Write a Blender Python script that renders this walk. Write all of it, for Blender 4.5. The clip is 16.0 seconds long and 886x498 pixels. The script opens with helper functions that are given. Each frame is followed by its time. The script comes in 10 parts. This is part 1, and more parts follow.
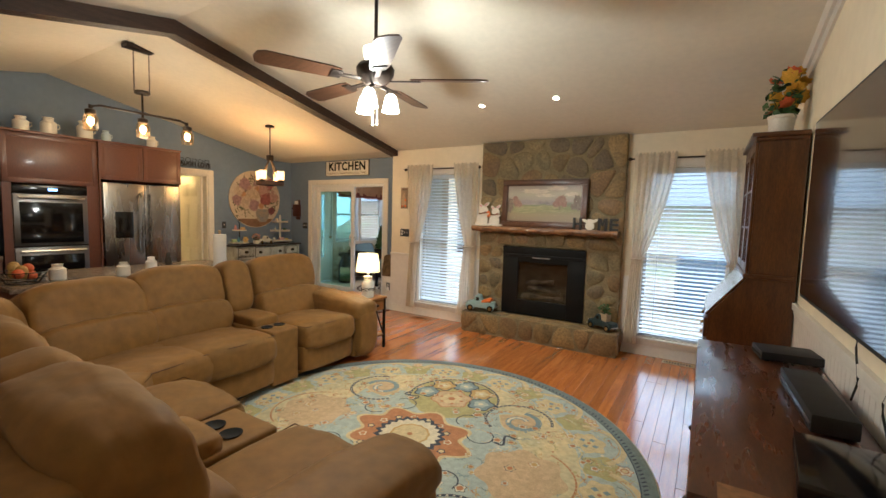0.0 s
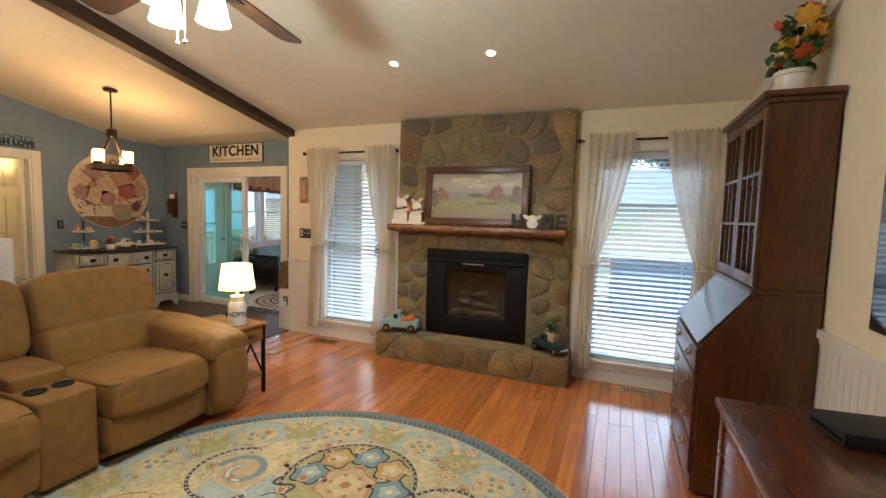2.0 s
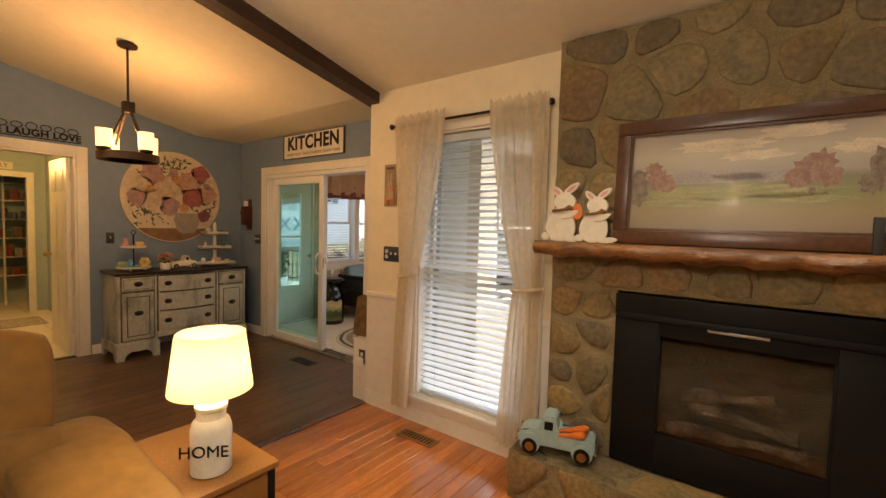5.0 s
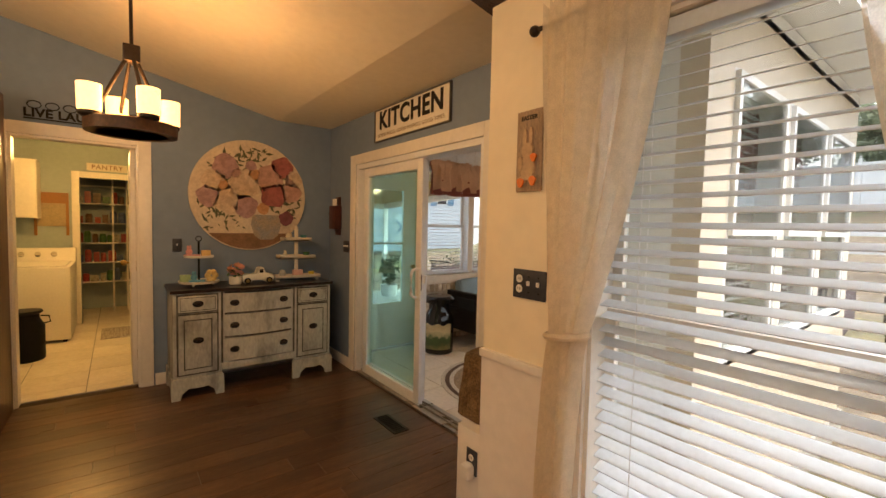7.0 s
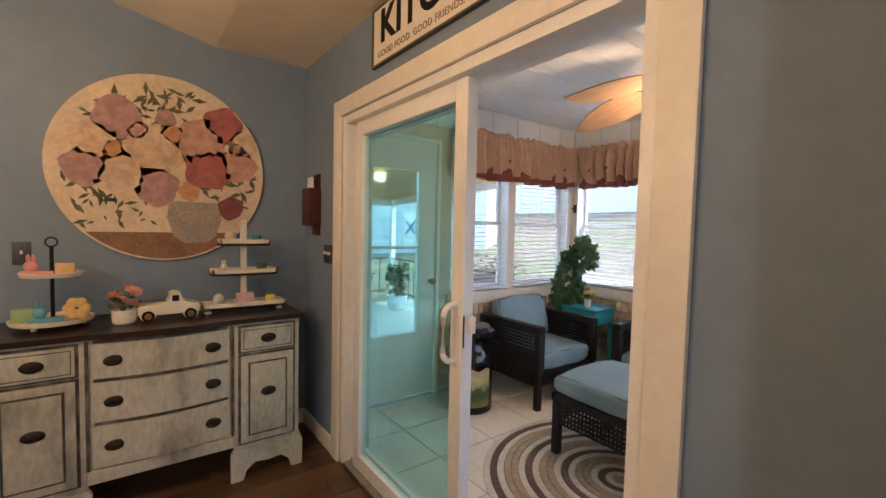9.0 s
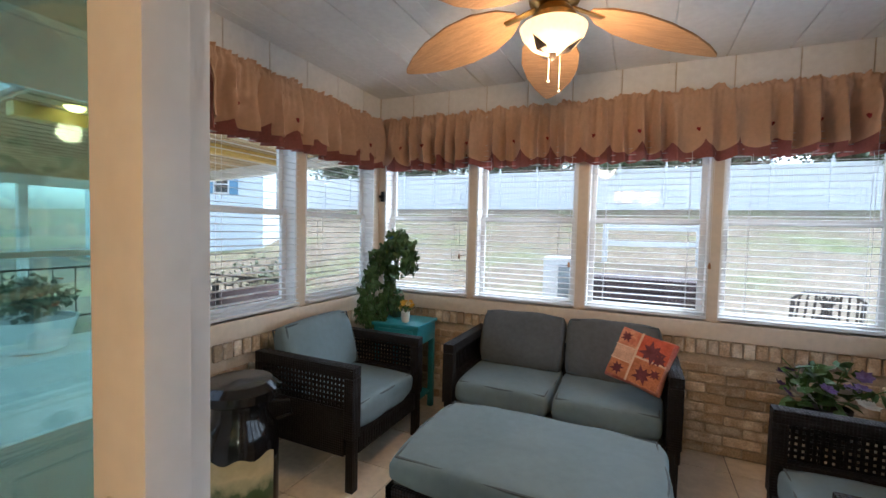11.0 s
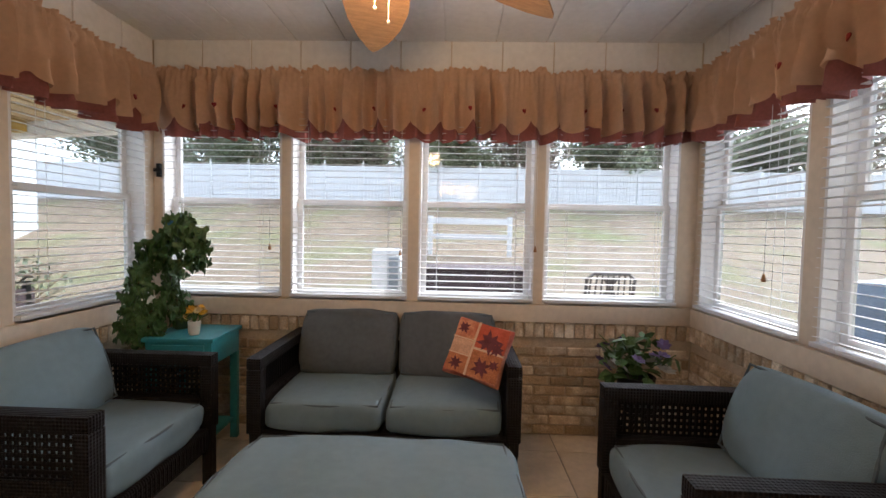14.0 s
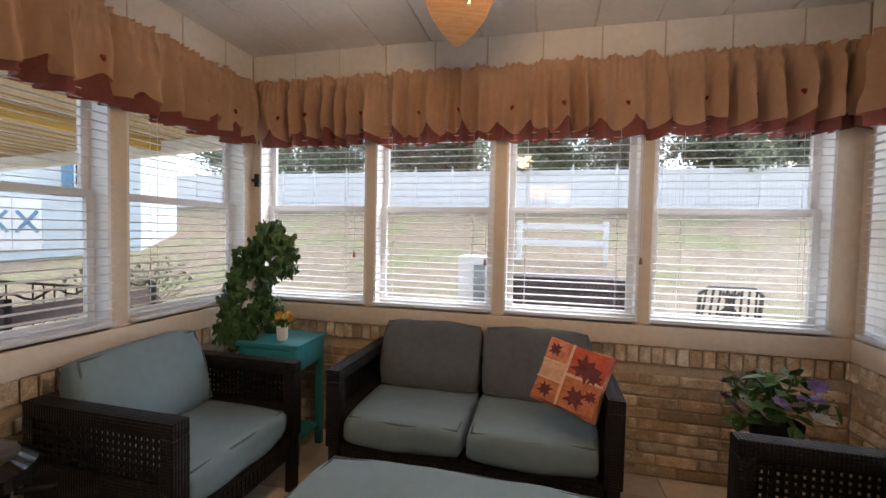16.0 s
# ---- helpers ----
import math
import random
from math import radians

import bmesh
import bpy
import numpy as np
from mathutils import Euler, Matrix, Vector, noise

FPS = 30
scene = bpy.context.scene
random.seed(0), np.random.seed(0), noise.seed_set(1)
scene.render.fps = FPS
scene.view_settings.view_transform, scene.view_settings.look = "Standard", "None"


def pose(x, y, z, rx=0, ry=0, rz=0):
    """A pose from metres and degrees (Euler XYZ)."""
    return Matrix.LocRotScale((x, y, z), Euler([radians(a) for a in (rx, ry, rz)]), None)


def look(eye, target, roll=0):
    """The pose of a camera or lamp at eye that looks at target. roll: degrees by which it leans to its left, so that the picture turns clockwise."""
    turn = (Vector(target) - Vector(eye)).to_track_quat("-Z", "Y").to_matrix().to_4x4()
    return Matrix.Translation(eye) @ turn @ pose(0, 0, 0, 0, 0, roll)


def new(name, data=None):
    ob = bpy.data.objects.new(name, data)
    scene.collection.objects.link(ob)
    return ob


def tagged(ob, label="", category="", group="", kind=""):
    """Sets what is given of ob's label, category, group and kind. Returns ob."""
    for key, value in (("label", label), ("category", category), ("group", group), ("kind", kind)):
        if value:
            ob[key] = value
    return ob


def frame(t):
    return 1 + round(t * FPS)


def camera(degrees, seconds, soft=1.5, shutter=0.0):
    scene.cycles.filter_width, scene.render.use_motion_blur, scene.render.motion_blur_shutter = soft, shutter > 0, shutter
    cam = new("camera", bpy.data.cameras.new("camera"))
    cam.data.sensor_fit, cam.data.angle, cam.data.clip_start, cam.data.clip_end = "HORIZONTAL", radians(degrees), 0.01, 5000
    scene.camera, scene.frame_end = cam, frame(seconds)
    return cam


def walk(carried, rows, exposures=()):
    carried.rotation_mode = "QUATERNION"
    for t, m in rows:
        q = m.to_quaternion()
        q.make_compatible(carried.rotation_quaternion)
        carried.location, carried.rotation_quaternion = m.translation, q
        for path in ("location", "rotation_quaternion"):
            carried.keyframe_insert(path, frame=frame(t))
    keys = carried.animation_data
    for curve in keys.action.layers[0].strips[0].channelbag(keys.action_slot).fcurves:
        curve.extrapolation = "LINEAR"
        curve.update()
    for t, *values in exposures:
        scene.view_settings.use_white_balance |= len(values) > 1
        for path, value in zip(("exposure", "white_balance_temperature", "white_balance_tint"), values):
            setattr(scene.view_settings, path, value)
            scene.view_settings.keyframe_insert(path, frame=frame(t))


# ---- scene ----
cam = camera(92.4, 16.0)
METRES, EYE, TILT, LEAN, TURN = 8.5, 1.5, 0.0, 0.0, 31.7
ROWS = [
    (0.0, 0.0, 0.0, 0.0, 0.13, -4.63, -1.61),
    (0.5, 0.0055, 0.0365, -0.0012, -5.74, -4.65, -1.64),
    (1.0, 0.0049, 0.0704, -0.0034, -6.8, -4.59, -1.67),
    (1.5, 0.0118, 0.0998, -0.0046, -8.1, -4.47, -1.61),
    (2.0, 0.0283, 0.1315, -0.0037, -9.04, -4.48, -1.6),
    (2.5, 0.0326, 0.1669, -0.0047, -9.39, -4.39, -1.71),
    (3.0, 0.0303, 0.2067, -0.0021, -9.11, -4.39, -1.7),
    (3.5, 0.0326, 0.2512, -0.0011, -6.15, -3.72, -1.6),
    (4.0, 0.0241, 0.2934, -0.0036, -1.36, -3.29, -1.6),
    (6.5, -0.0175, 0.5157, -0.0091, 15.69, -3.0, -1.37),
    (7.0, -0.0374, 0.5584, -0.0082, 20.82, -3.0, -1.32),
    (7.5, -0.0569, 0.6069, -0.0085, 22.5, -3.01, -1.29),
    (8.0, -0.0856, 0.6492, -0.0101, 24.16, -2.9, -1.39),
    (10.5, -0.1651, 0.8456, -0.0165, 4.25, -2.8, -1.3),
    (11.0, -0.1701, 0.8704, -0.0177, -6.88, -2.63, -1.36),
    (11.5, -0.1694, 0.8833, -0.0174, -18.11, -2.68, -1.27),
    (12.0, -0.1666, 0.8925, -0.0198, -24.52, -2.68, -1.26),
    (12.5, -0.1619, 0.9003, -0.0218, -27.04, -2.63, -1.23),
    (13.0, -0.1584, 0.9072, -0.0239, -28.2, -2.57, -1.2),
    (13.5, -0.1569, 0.9126, -0.0251, -28.73, -2.5, -1.23),
    (14.0, -0.1529, 0.919, -0.0273, -29.81, -2.55, -1.17),
    (14.5, -0.1416, 0.9292, -0.0275, -30.35, -2.54, -1.15),
    (15.0, -0.1381, 0.9355, -0.0288, -29.73, -2.4, -1.18),
    (15.5, -0.1411, 0.9382, -0.0273, -25.11, -2.34, -1.22),
    (16.0, -0.1411, 0.9387, -0.0247, -17.88, -2.2, -1.24),
]
EXPOSURES = [(0.0, 2.57, 5150, 2), (2.0, 2.52, 5150, 3), (3.0, 2.53, 5500, 6), (4.2, 2.33, 6350, 9), (6.5, 2.33, 6800, 11), (7.4, 2.45, 6600, 12), (8.2, 2.68, 5800, 13), (10.3, 3.0, 5000, 5), (11.2, 2.42, 5550, 7), (12.5, 2.36, 5850, 10), (16.0, 2.36, 6150, 13)]
walk(cam, [(t, pose(0, 0, EYE, TILT, LEAN, TURN) @ pose(METRES * x, METRES * y, METRES * z, 90 + pitch, roll, yaw)) for t, x, y, z, yaw, pitch, roll in ROWS], EXPOSURES)

# ---- daylight and lamps ----
SUN_UP, SUN_ROUND = 52.0, 40.0
world = bpy.data.worlds.new("overcast_sky")
scene.world = world
world.use_nodes = True
wn = world.node_tree.nodes
sky = wn.new("ShaderNodeTexSky")
sky.sky_type = "NISHITA"
sky.sun_disc = False
sky.sun_elevation = radians(SUN_UP)
sky.sun_rotation = radians(SUN_ROUND)
sky.dust_density = 3.0
sky.air_density = 1.0
sky.ozone_density = 1.0
wn["Background"].inputs[1].default_value = 0.15
pale = wn.new("ShaderNodeHueSaturation")
pale.inputs["Saturation"].default_value = 0.45
world.node_tree.links.new(sky.outputs[0], pale.inputs["Color"])
world.node_tree.links.new(pale.outputs[0], wn["Background"].inputs[0])


def lamp(name, kind, place, power, size=0.1, colour=(1, 1, 1), target=None):
    data = bpy.data.lights.new(name, kind)
    data.energy, data.color = power, colour
    ob = new(name, data)
    if kind == "SUN":
        data.angle = radians(size)
    elif kind == "SPOT":
        data.shadow_soft_size, data.spot_size, data.spot_blend = size, radians(110), 0.6
    else:
        data.shadow_soft_size = size
    ob.matrix_world = look(place, target) if target else pose(*place)
    return ob


d = Vector((math.sin(radians(SUN_ROUND)) * math.cos(radians(SUN_UP)), math.cos(radians(SUN_ROUND)) * math.cos(radians(SUN_UP)), math.sin(radians(SUN_UP))))
lamp("sun", "SUN", tuple(d * 30), 0.8, 25, (1.0, 0.96, 0.9), (0, 0, 0))
WARM = (1.0, 0.68, 0.36)
WARM2 = (1.0, 0.86, 0.68)

# ---- materials ----
def mat(name, colour, rough=0.6, metal=0.0, vary=0.12, scale=6.0, bump=0.0, bump_scale=60.0, second=None, second_at=0.5, stretch=(1, 1, 1), coat=0.0, per_object=0.0, emit=None, power=0.0, sheen=0.0, alpha_trans=0.0, world_space=False):
    """A surface with two scales of variation, optional stains in a second colour and fine relief."""
    m = bpy.data.materials.new(name)
    m.use_nodes = True
    nt = m.node_tree
    n, ln = nt.nodes, nt.links
    b = n["Principled BSDF"]
    b.inputs["Roughness"].default_value = rough
    b.inputs["Metallic"].default_value = metal
    b.inputs["Coat Weight"].default_value = coat
    b.inputs["Coat Roughness"].default_value = 0.12
    b.inputs["Sheen Weight"].default_value = sheen
    tc = n.new("ShaderNodeTexCoord")
    mp = n.new("ShaderNodeMapping")
    mp.inputs["Scale"].default_value = stretch
    if world_space:
        geo = n.new("ShaderNodeNewGeometry")
        ln.new(geo.outputs["Position"], mp.inputs[0])
    else:
        ln.new(tc.outputs["Object"], mp.inputs[0])
    vec = mp.outputs[0]
    info = None
    if per_object:
        info = n.new("ShaderNodeObjectInfo")
        add = n.new("ShaderNodeVectorMath")
        add.operation = "ADD"
        mul = n.new("ShaderNodeMath")
        mul.operation = "MULTIPLY"
        mul.inputs[1].default_value = 37.0
        ln.new(info.outputs["Random"], mul.inputs[0])
        ln.new(vec, add.inputs[0])
        ln.new(mul.outputs[0], add.inputs[1])
        vec = add.outputs[0]
    big = n.new("ShaderNodeTexNoise")
    big.inputs["Scale"].default_value = scale
    big.inputs["Detail"].default_value = 4
    fine = n.new("ShaderNodeTexNoise")
    fine.inputs["Scale"].default_value = scale * 9
    fine.inputs["Detail"].default_value = 5
    ln.new(vec, big.inputs[0])
    ln.new(vec, fine.inputs[0])
    mix = n.new("ShaderNodeMix")
    mix.data_type = "RGBA"
    ramp = n.new("ShaderNodeValToRGB")
    ramp.color_ramp.elements[0].position = max(0.0, second_at - 0.13)
    ramp.color_ramp.elements[1].position = min(1.0, second_at + 0.13)
    ln.new(big.outputs["Fac"], ramp.inputs[0])
    ln.new(ramp.outputs[0], mix.inputs[0])
    c2 = second or tuple(min(1, c * (1 - vary)) for c in colour)
    mix.inputs["A"].default_value = (*colour, 1)
    mix.inputs["B"].default_value = (*c2, 1)
    val = n.new("ShaderNodeHueSaturation")
    ln.new(mix.outputs["Result"], val.inputs["Color"])
    rng = n.new("ShaderNodeMapRange")
    rng.inputs["From Min"].default_value, rng.inputs["From Max"].default_value = 0.3, 0.7
    rng.inputs["To Min"].default_value, rng.inputs["To Max"].default_value = 1 - vary, 1 + vary
    ln.new(fine.outputs["Fac"], rng.inputs["Value"])
    last = rng.outputs[0]
    if per_object:
        r2 = n.new("ShaderNodeMapRange")
        r2.inputs["To Min"].default_value, r2.inputs["To Max"].default_value = 1 - per_object, 1 + per_object
        ln.new(info.outputs["Random"], r2.inputs["Value"])
        m2 = n.new("ShaderNodeMath")
        m2.operation = "MULTIPLY"
        ln.new(last, m2.inputs[0])
        ln.new(r2.outputs[0], m2.inputs[1])
        last = m2.outputs[0]
    ln.new(last, val.inputs["Value"])
    ln.new(val.outputs[0], b.inputs["Base Color"])
    r3 = n.new("ShaderNodeMapRange")
    r3.inputs["To Min"].default_value, r3.inputs["To Max"].default_value = max(0.02, rough * 0.8), min(1, rough * 1.2)
    ln.new(big.outputs["Fac"], r3.inputs["Value"])
    ln.new(r3.outputs[0], b.inputs["Roughness"])
    if bump:
        bn = n.new("ShaderNodeTexNoise")
        bn.inputs["Scale"].default_value = bump_scale
        bn.inputs["Detail"].default_value = 4
        ln.new(vec, bn.inputs[0])
        bp = n.new("ShaderNodeBump")
        bp.inputs["Strength"].default_value = bump
        bp.inputs["Distance"].default_value = 0.01
        ln.new(bn.outputs["Fac"], bp.inputs["Height"])
        ln.new(bp.outputs[0], b.inputs["Normal"])
    if emit:
        b.inputs["Emission Color"].default_value = (*emit, 1)
        b.inputs["Emission Strength"].default_value = power
    if alpha_trans:
        out = n["Material Output"]
        tl = n.new("ShaderNodeBsdfTranslucent")
        ln.new(val.outputs[0], tl.inputs[0])
        ms = n.new("ShaderNodeMixShader")
        ms.inputs[0].default_value = alpha_trans
        ln.new(b.outputs[0], ms.inputs[1])
        ln.new(tl.outputs[0], ms.inputs[2])
        ln.new(ms.outputs[0], out.inputs[0])
    return m


def sheer(name, colour, see=0.4):
    """Thin woven cloth: part see-through, part translucent."""
    m = mat(name, colour, 0.9, vary=0.1, scale=30, alpha_trans=0.5, bump=0.2, bump_scale=300)
    nt = m.node_tree
    out = nt.nodes["Material Output"]
    prev = out.inputs[0].links[0].from_socket
    tr = nt.nodes.new("ShaderNodeBsdfTransparent")
    ms = nt.nodes.new("ShaderNodeMixShader")
    ms.inputs[0].default_value = see
    nt.links.new(prev, ms.inputs[1])
    nt.links.new(tr.outputs[0], ms.inputs[2])
    nt.links.new(ms.outputs[0], out.inputs[0])
    return m


def glass(name, tint=(1, 1, 1), gloss=0.1, edge=0.6):
    """A thin pane: clear, with a weak mirror image."""
    m = bpy.data.materials.new(name)
    m.use_nodes = True
    nt = m.node_tree
    nt.nodes.remove(nt.nodes["Principled BSDF"])
    tr = nt.nodes.new("ShaderNodeBsdfTransparent")
    tr.inputs[0].default_value = (*tint, 1)
    gl = nt.nodes.new("ShaderNodeBsdfGlossy")
    gl.inputs["Roughness"].default_value = 0.02
    lw = nt.nodes.new("ShaderNodeLayerWeight")
    lw.inputs["Blend"].default_value = 0.5
    pw = nt.nodes.new("ShaderNodeMath")
    pw.operation = "POWER"
    pw.inputs[1].default_value = 4.0
    nt.links.new(lw.outputs["Facing"], pw.inputs[0])
    fr = nt.nodes.new("ShaderNodeMath")
    fr.operation = "MULTIPLY_ADD"
    fr.inputs[1].default_value, fr.inputs[2].default_value = edge, gloss * 0.35
    nt.links.new(pw.outputs[0], fr.inputs[0])
    ms = nt.nodes.new("ShaderNodeMixShader")
    nt.links.new(fr.outputs[0], ms.inputs[0])
    nt.links.new(tr.outputs[0], ms.inputs[1])
    nt.links.new(gl.outputs[0], ms.inputs[2])
    nt.links.new(ms.outputs[0], nt.nodes["Material Output"].inputs[0])
    return m


def glow(name, colour, power):
    return mat(name, (0.9, 0.85, 0.75), 0.4, vary=0.03, emit=colour, power=power)


M_CREAM = mat("cream_wall_paint", (0.82, 0.725, 0.55), 0.75, vary=0.03, scale=1.5, bump=0.08, bump_scale=140)
M_BLUE = mat("blue_grey_wall_paint", (0.19, 0.25, 0.35), 0.7, vary=0.05, scale=1.5, bump=0.08, bump_scale=140)
M_CEIL = mat("textured_ceiling_paint", (0.80, 0.735, 0.61), 0.9, vary=0.03, scale=2, bump=0.35, bump_scale=160)
M_WHITE = mat("white_trim_paint", (0.78, 0.74, 0.68), 0.4, vary=0.04, scale=3, bump=0.03)
M_VINYL = mat("white_vinyl", (0.80, 0.80, 0.80), 0.35, vary=0.04, scale=3)
M_WAINS = mat("white_wainscot_paint", (0.78, 0.73, 0.68), 0.45, vary=0.04, scale=2)
M_BEAM = mat("dark_stained_beam", (0.055, 0.026, 0.015), 0.45, vary=0.35, scale=3, stretch=(12, 1, 12), bump=0.3, bump_scale=20)
M_OAK = mat("orange_oak_strip", (0.53, 0.18, 0.034), 0.15, vary=0.2, scale=2.5, stretch=(14, 1, 14), second=(0.41, 0.13, 0.026), coat=0.8, per_object=0.22, bump=0.05, bump_scale=14)
M_DARKPLANK = mat("dark_laminate_plank", (0.12, 0.062, 0.031), 0.3, vary=0.3, scale=2.5, stretch=(10, 1, 10), per_object=0.3, bump=0.08, bump_scale=14)
M_GAP = mat("dark_joint", (0.03, 0.015, 0.008), 0.8)
M_TILE = mat("cream_floor_tile", (0.80, 0.73, 0.62), 0.35, vary=0.08, scale=3, second=(0.73, 0.65, 0.53), per_object=0.06)
M_GROUT = mat("grey_grout", (0.36, 0.33, 0.29), 0.9)
M_BRICK = mat("tumbled_brick", (0.43, 0.335, 0.225), 0.9, vary=0.25, scale=11, second=(0.74, 0.67, 0.56), second_at=0.62, per_object=0.3, bump=0.6, bump_scale=60)
M_BRICKPALE = mat("limewashed_brick", (0.76, 0.70, 0.59), 0.9, vary=0.2, scale=11, second=(0.45, 0.35, 0.24), per_object=0.25, bump=0.6, bump_scale=60)
M_MORTAR = mat("tan_mortar", (0.54, 0.46, 0.35), 0.95, vary=0.15, scale=20, bump=0.4)
M_STONE_A = mat("golden_field_stone", (0.265, 0.178, 0.068), 0.6, vary=0.3, scale=5, second=(0.18, 0.128, 0.055), per_object=0.22, bump=0.5, bump_scale=14)
M_STONE_B = mat("rust_field_stone", (0.20, 0.122, 0.052), 0.62, vary=0.3, scale=5, second=(0.25, 0.165, 0.068), per_object=0.22, bump=0.5, bump_scale=14)
M_STONE_C = mat("dark_grey_field_stone", (0.125, 0.097, 0.058), 0.65, vary=0.3, scale=5, second=(0.17, 0.125, 0.065), per_object=0.22, bump=0.5, bump_scale=14)
M_STONE_D = mat("olive_field_stone", (0.225, 0.172, 0.078), 0.62, vary=0.3, scale=5, second=(0.16, 0.128, 0.064), per_object=0.2, bump=0.5, bump_scale=14)
M_STONEMORTAR = mat("grey_green_mortar", (0.255, 0.20, 0.105), 0.95, vary=0.22, scale=12, bump=0.6)
M_SUNWALL = mat("white_board_paint", (0.86, 0.86, 0.84), 0.5, vary=0.04, scale=3)
# beige window walls and sills, with their backlit shade in the colour
M_SHADETRIM = mat("shaded_beige_trim", (0.66, 0.57, 0.46), 0.5, vary=0.06, scale=3, bump=0.05)
M_BLACK = mat("black_metal", (0.006, 0.006, 0.006), 0.5, vary=0.2)
M_BLACK.node_tree.nodes["Principled BSDF"].inputs["Specular IOR Level"].default_value = 0.22
M_IRON = mat("dark_bronze", (0.035, 0.024, 0.018), 0.42, metal=0.6, vary=0.2)
M_CHROME = mat("brushed_steel", (0.55, 0.52, 0.48), 0.28, metal=1.0, vary=0.08, stretch=(1, 1, 30))
M_BRASS = mat("aged_brass", (0.42, 0.28, 0.10), 0.35, metal=1.0, vary=0.15)
M_GLASS = glass("low_glare_glass", (0.86, 0.88, 0.88))
M_GREENGLASS = glass("green_tinted_glass", (0.83, 0.955, 0.935))
M_SLAT = mat("white_blind_slat", (0.78, 0.79, 0.81), 0.45, vary=0.03, alpha_trans=0.2)
# living room slats: the blue-grey of shade is put into their white
M_SLATSHADE = mat("shaded_blue_slat", (0.70, 0.76, 0.84), 0.4, vary=0.04, alpha_trans=0.15)
M_PLASTIC_W = mat("white_plastic", (0.78, 0.75, 0.70), 0.4, vary=0.03)

# ---- mesh helpers ----
def box(bm, x0, x1, y0, y1, z0, z1, bevel=0.0, seg=2, m=None):
    r = bmesh.ops.create_cube(bm, size=1.0)
    vs = r["verts"]
    bmesh.ops.scale(bm, vec=(abs(x1 - x0), abs(y1 - y0), abs(z1 - z0)), verts=vs)
    bmesh.ops.translate(bm, vec=((x0 + x1) / 2, (y0 + y1) / 2, (z0 + z1) / 2), verts=vs)
    if bevel:
        keep = set(bm.verts) - set(vs)
        bmesh.ops.bevel(bm, geom=list({e for v in vs for e in v.link_edges}), offset=bevel, segments=seg, affect="EDGES", profile=0.6)
        vs = [v for v in bm.verts if v not in keep]
    if m is not None:
        bmesh.ops.transform(bm, matrix=m, verts=vs)
    return vs


def cyl(bm, x, y, z0, z1, r0, r1=None, seg=20, m=None, caps=True):
    r = bmesh.ops.create_cone(bm, cap_ends=caps, segments=seg, radius1=r0, radius2=r0 if r1 is None else r1, depth=z1 - z0)
    bmesh.ops.translate(bm, vec=(x, y, (z0 + z1) / 2), verts=r["verts"])
    if m is not None:
        bmesh.ops.transform(bm, matrix=m, verts=r["verts"])
    return r["verts"]


def rod(bm, a, b, r, seg=8):
    a, b = Vector(a), Vector(b)
    v = cyl(bm, 0, 0, 0, (b - a).length, r, seg=seg)
    bmesh.ops.transform(bm, matrix=Matrix.Translation(a) @ (b - a).to_track_quat("Z", "Y").to_matrix().to_4x4(), verts=v)
    return v


def ball(bm, x, y, z, rx, ry=None, rz=None, u=14, v=10):
    r = bmesh.ops.create_uvsphere(bm, u_segments=u, v_segments=v, radius=1.0)
    bmesh.ops.scale(bm, vec=(rx, ry or rx, rz or rx), verts=r["verts"])
    bmesh.ops.translate(bm, vec=(x, y, z), verts=r["verts"])
    return r["verts"]


def lathe(bm, prof, x=0, y=0, seg=24):
    """A turned shape from (radius, height) pairs."""
    rings = []
    for r, z in prof:
        rings.append([bm.verts.new((x + r * math.cos(2 * math.pi * i / seg), y + r * math.sin(2 * math.pi * i / seg), z)) for i in range(seg)])
    for a, b in zip(rings, rings[1:]):
        for i in range(seg):
            bm.faces.new((a[i], a[(i + 1) % seg], b[(i + 1) % seg], b[i]))
    if prof[0][0] > 1e-4:
        bm.faces.new(rings[0][::-1])
    if prof[-1][0] > 1e-4:
        bm.faces.new(rings[-1])


def tube(bm, pts, r, seg=8, closed=False):
    pts = [Vector(p) for p in pts]
    n = len(pts)
    rings = []
    for i, p in enumerate(pts):
        a = pts[i - 1] if (i or closed) else p
        b = pts[(i + 1) % n] if (i < n - 1 or closed) else p
        q = (b - a).to_track_quat("Z", "Y").to_matrix()
        rr = r(i / (n - 1)) if callable(r) else r
        rings.append([bm.verts.new(p + q @ Vector((rr * math.cos(2 * math.pi * k / seg), rr * math.sin(2 * math.pi * k / seg), 0))) for k in range(seg)])
    pairs = list(zip(rings, rings[1:])) + ([(rings[-1], rings[0])] if closed else [])
    for a, b in pairs:
        for k in range(seg):
            bm.faces.new((a[k], a[(k + 1) % seg], b[(k + 1) % seg], b[k]))
    if not closed:
        bm.faces.new(rings[0][::-1])
        bm.faces.new(rings[-1])


def prism(bm, outline, axis, a, b):
    """A flat outline pushed along an axis; outline pairs are the two other axes in order."""
    def at(u, v, w):
        return {"x": (w, u, v), "y": (u, w, v), "z": (u, v, w)}[axis]
    lo = [bm.verts.new(at(u, v, a)) for u, v in outline]
    hi = [bm.verts.new(at(u, v, b)) for u, v in outline]
    n = len(outline)
    bm.faces.new(lo[::-1])
    bm.faces.new(hi)
    for i in range(n):
        bm.faces.new((lo[i], lo[(i + 1) % n], hi[(i + 1) % n], hi[i]))
    return lo + hi


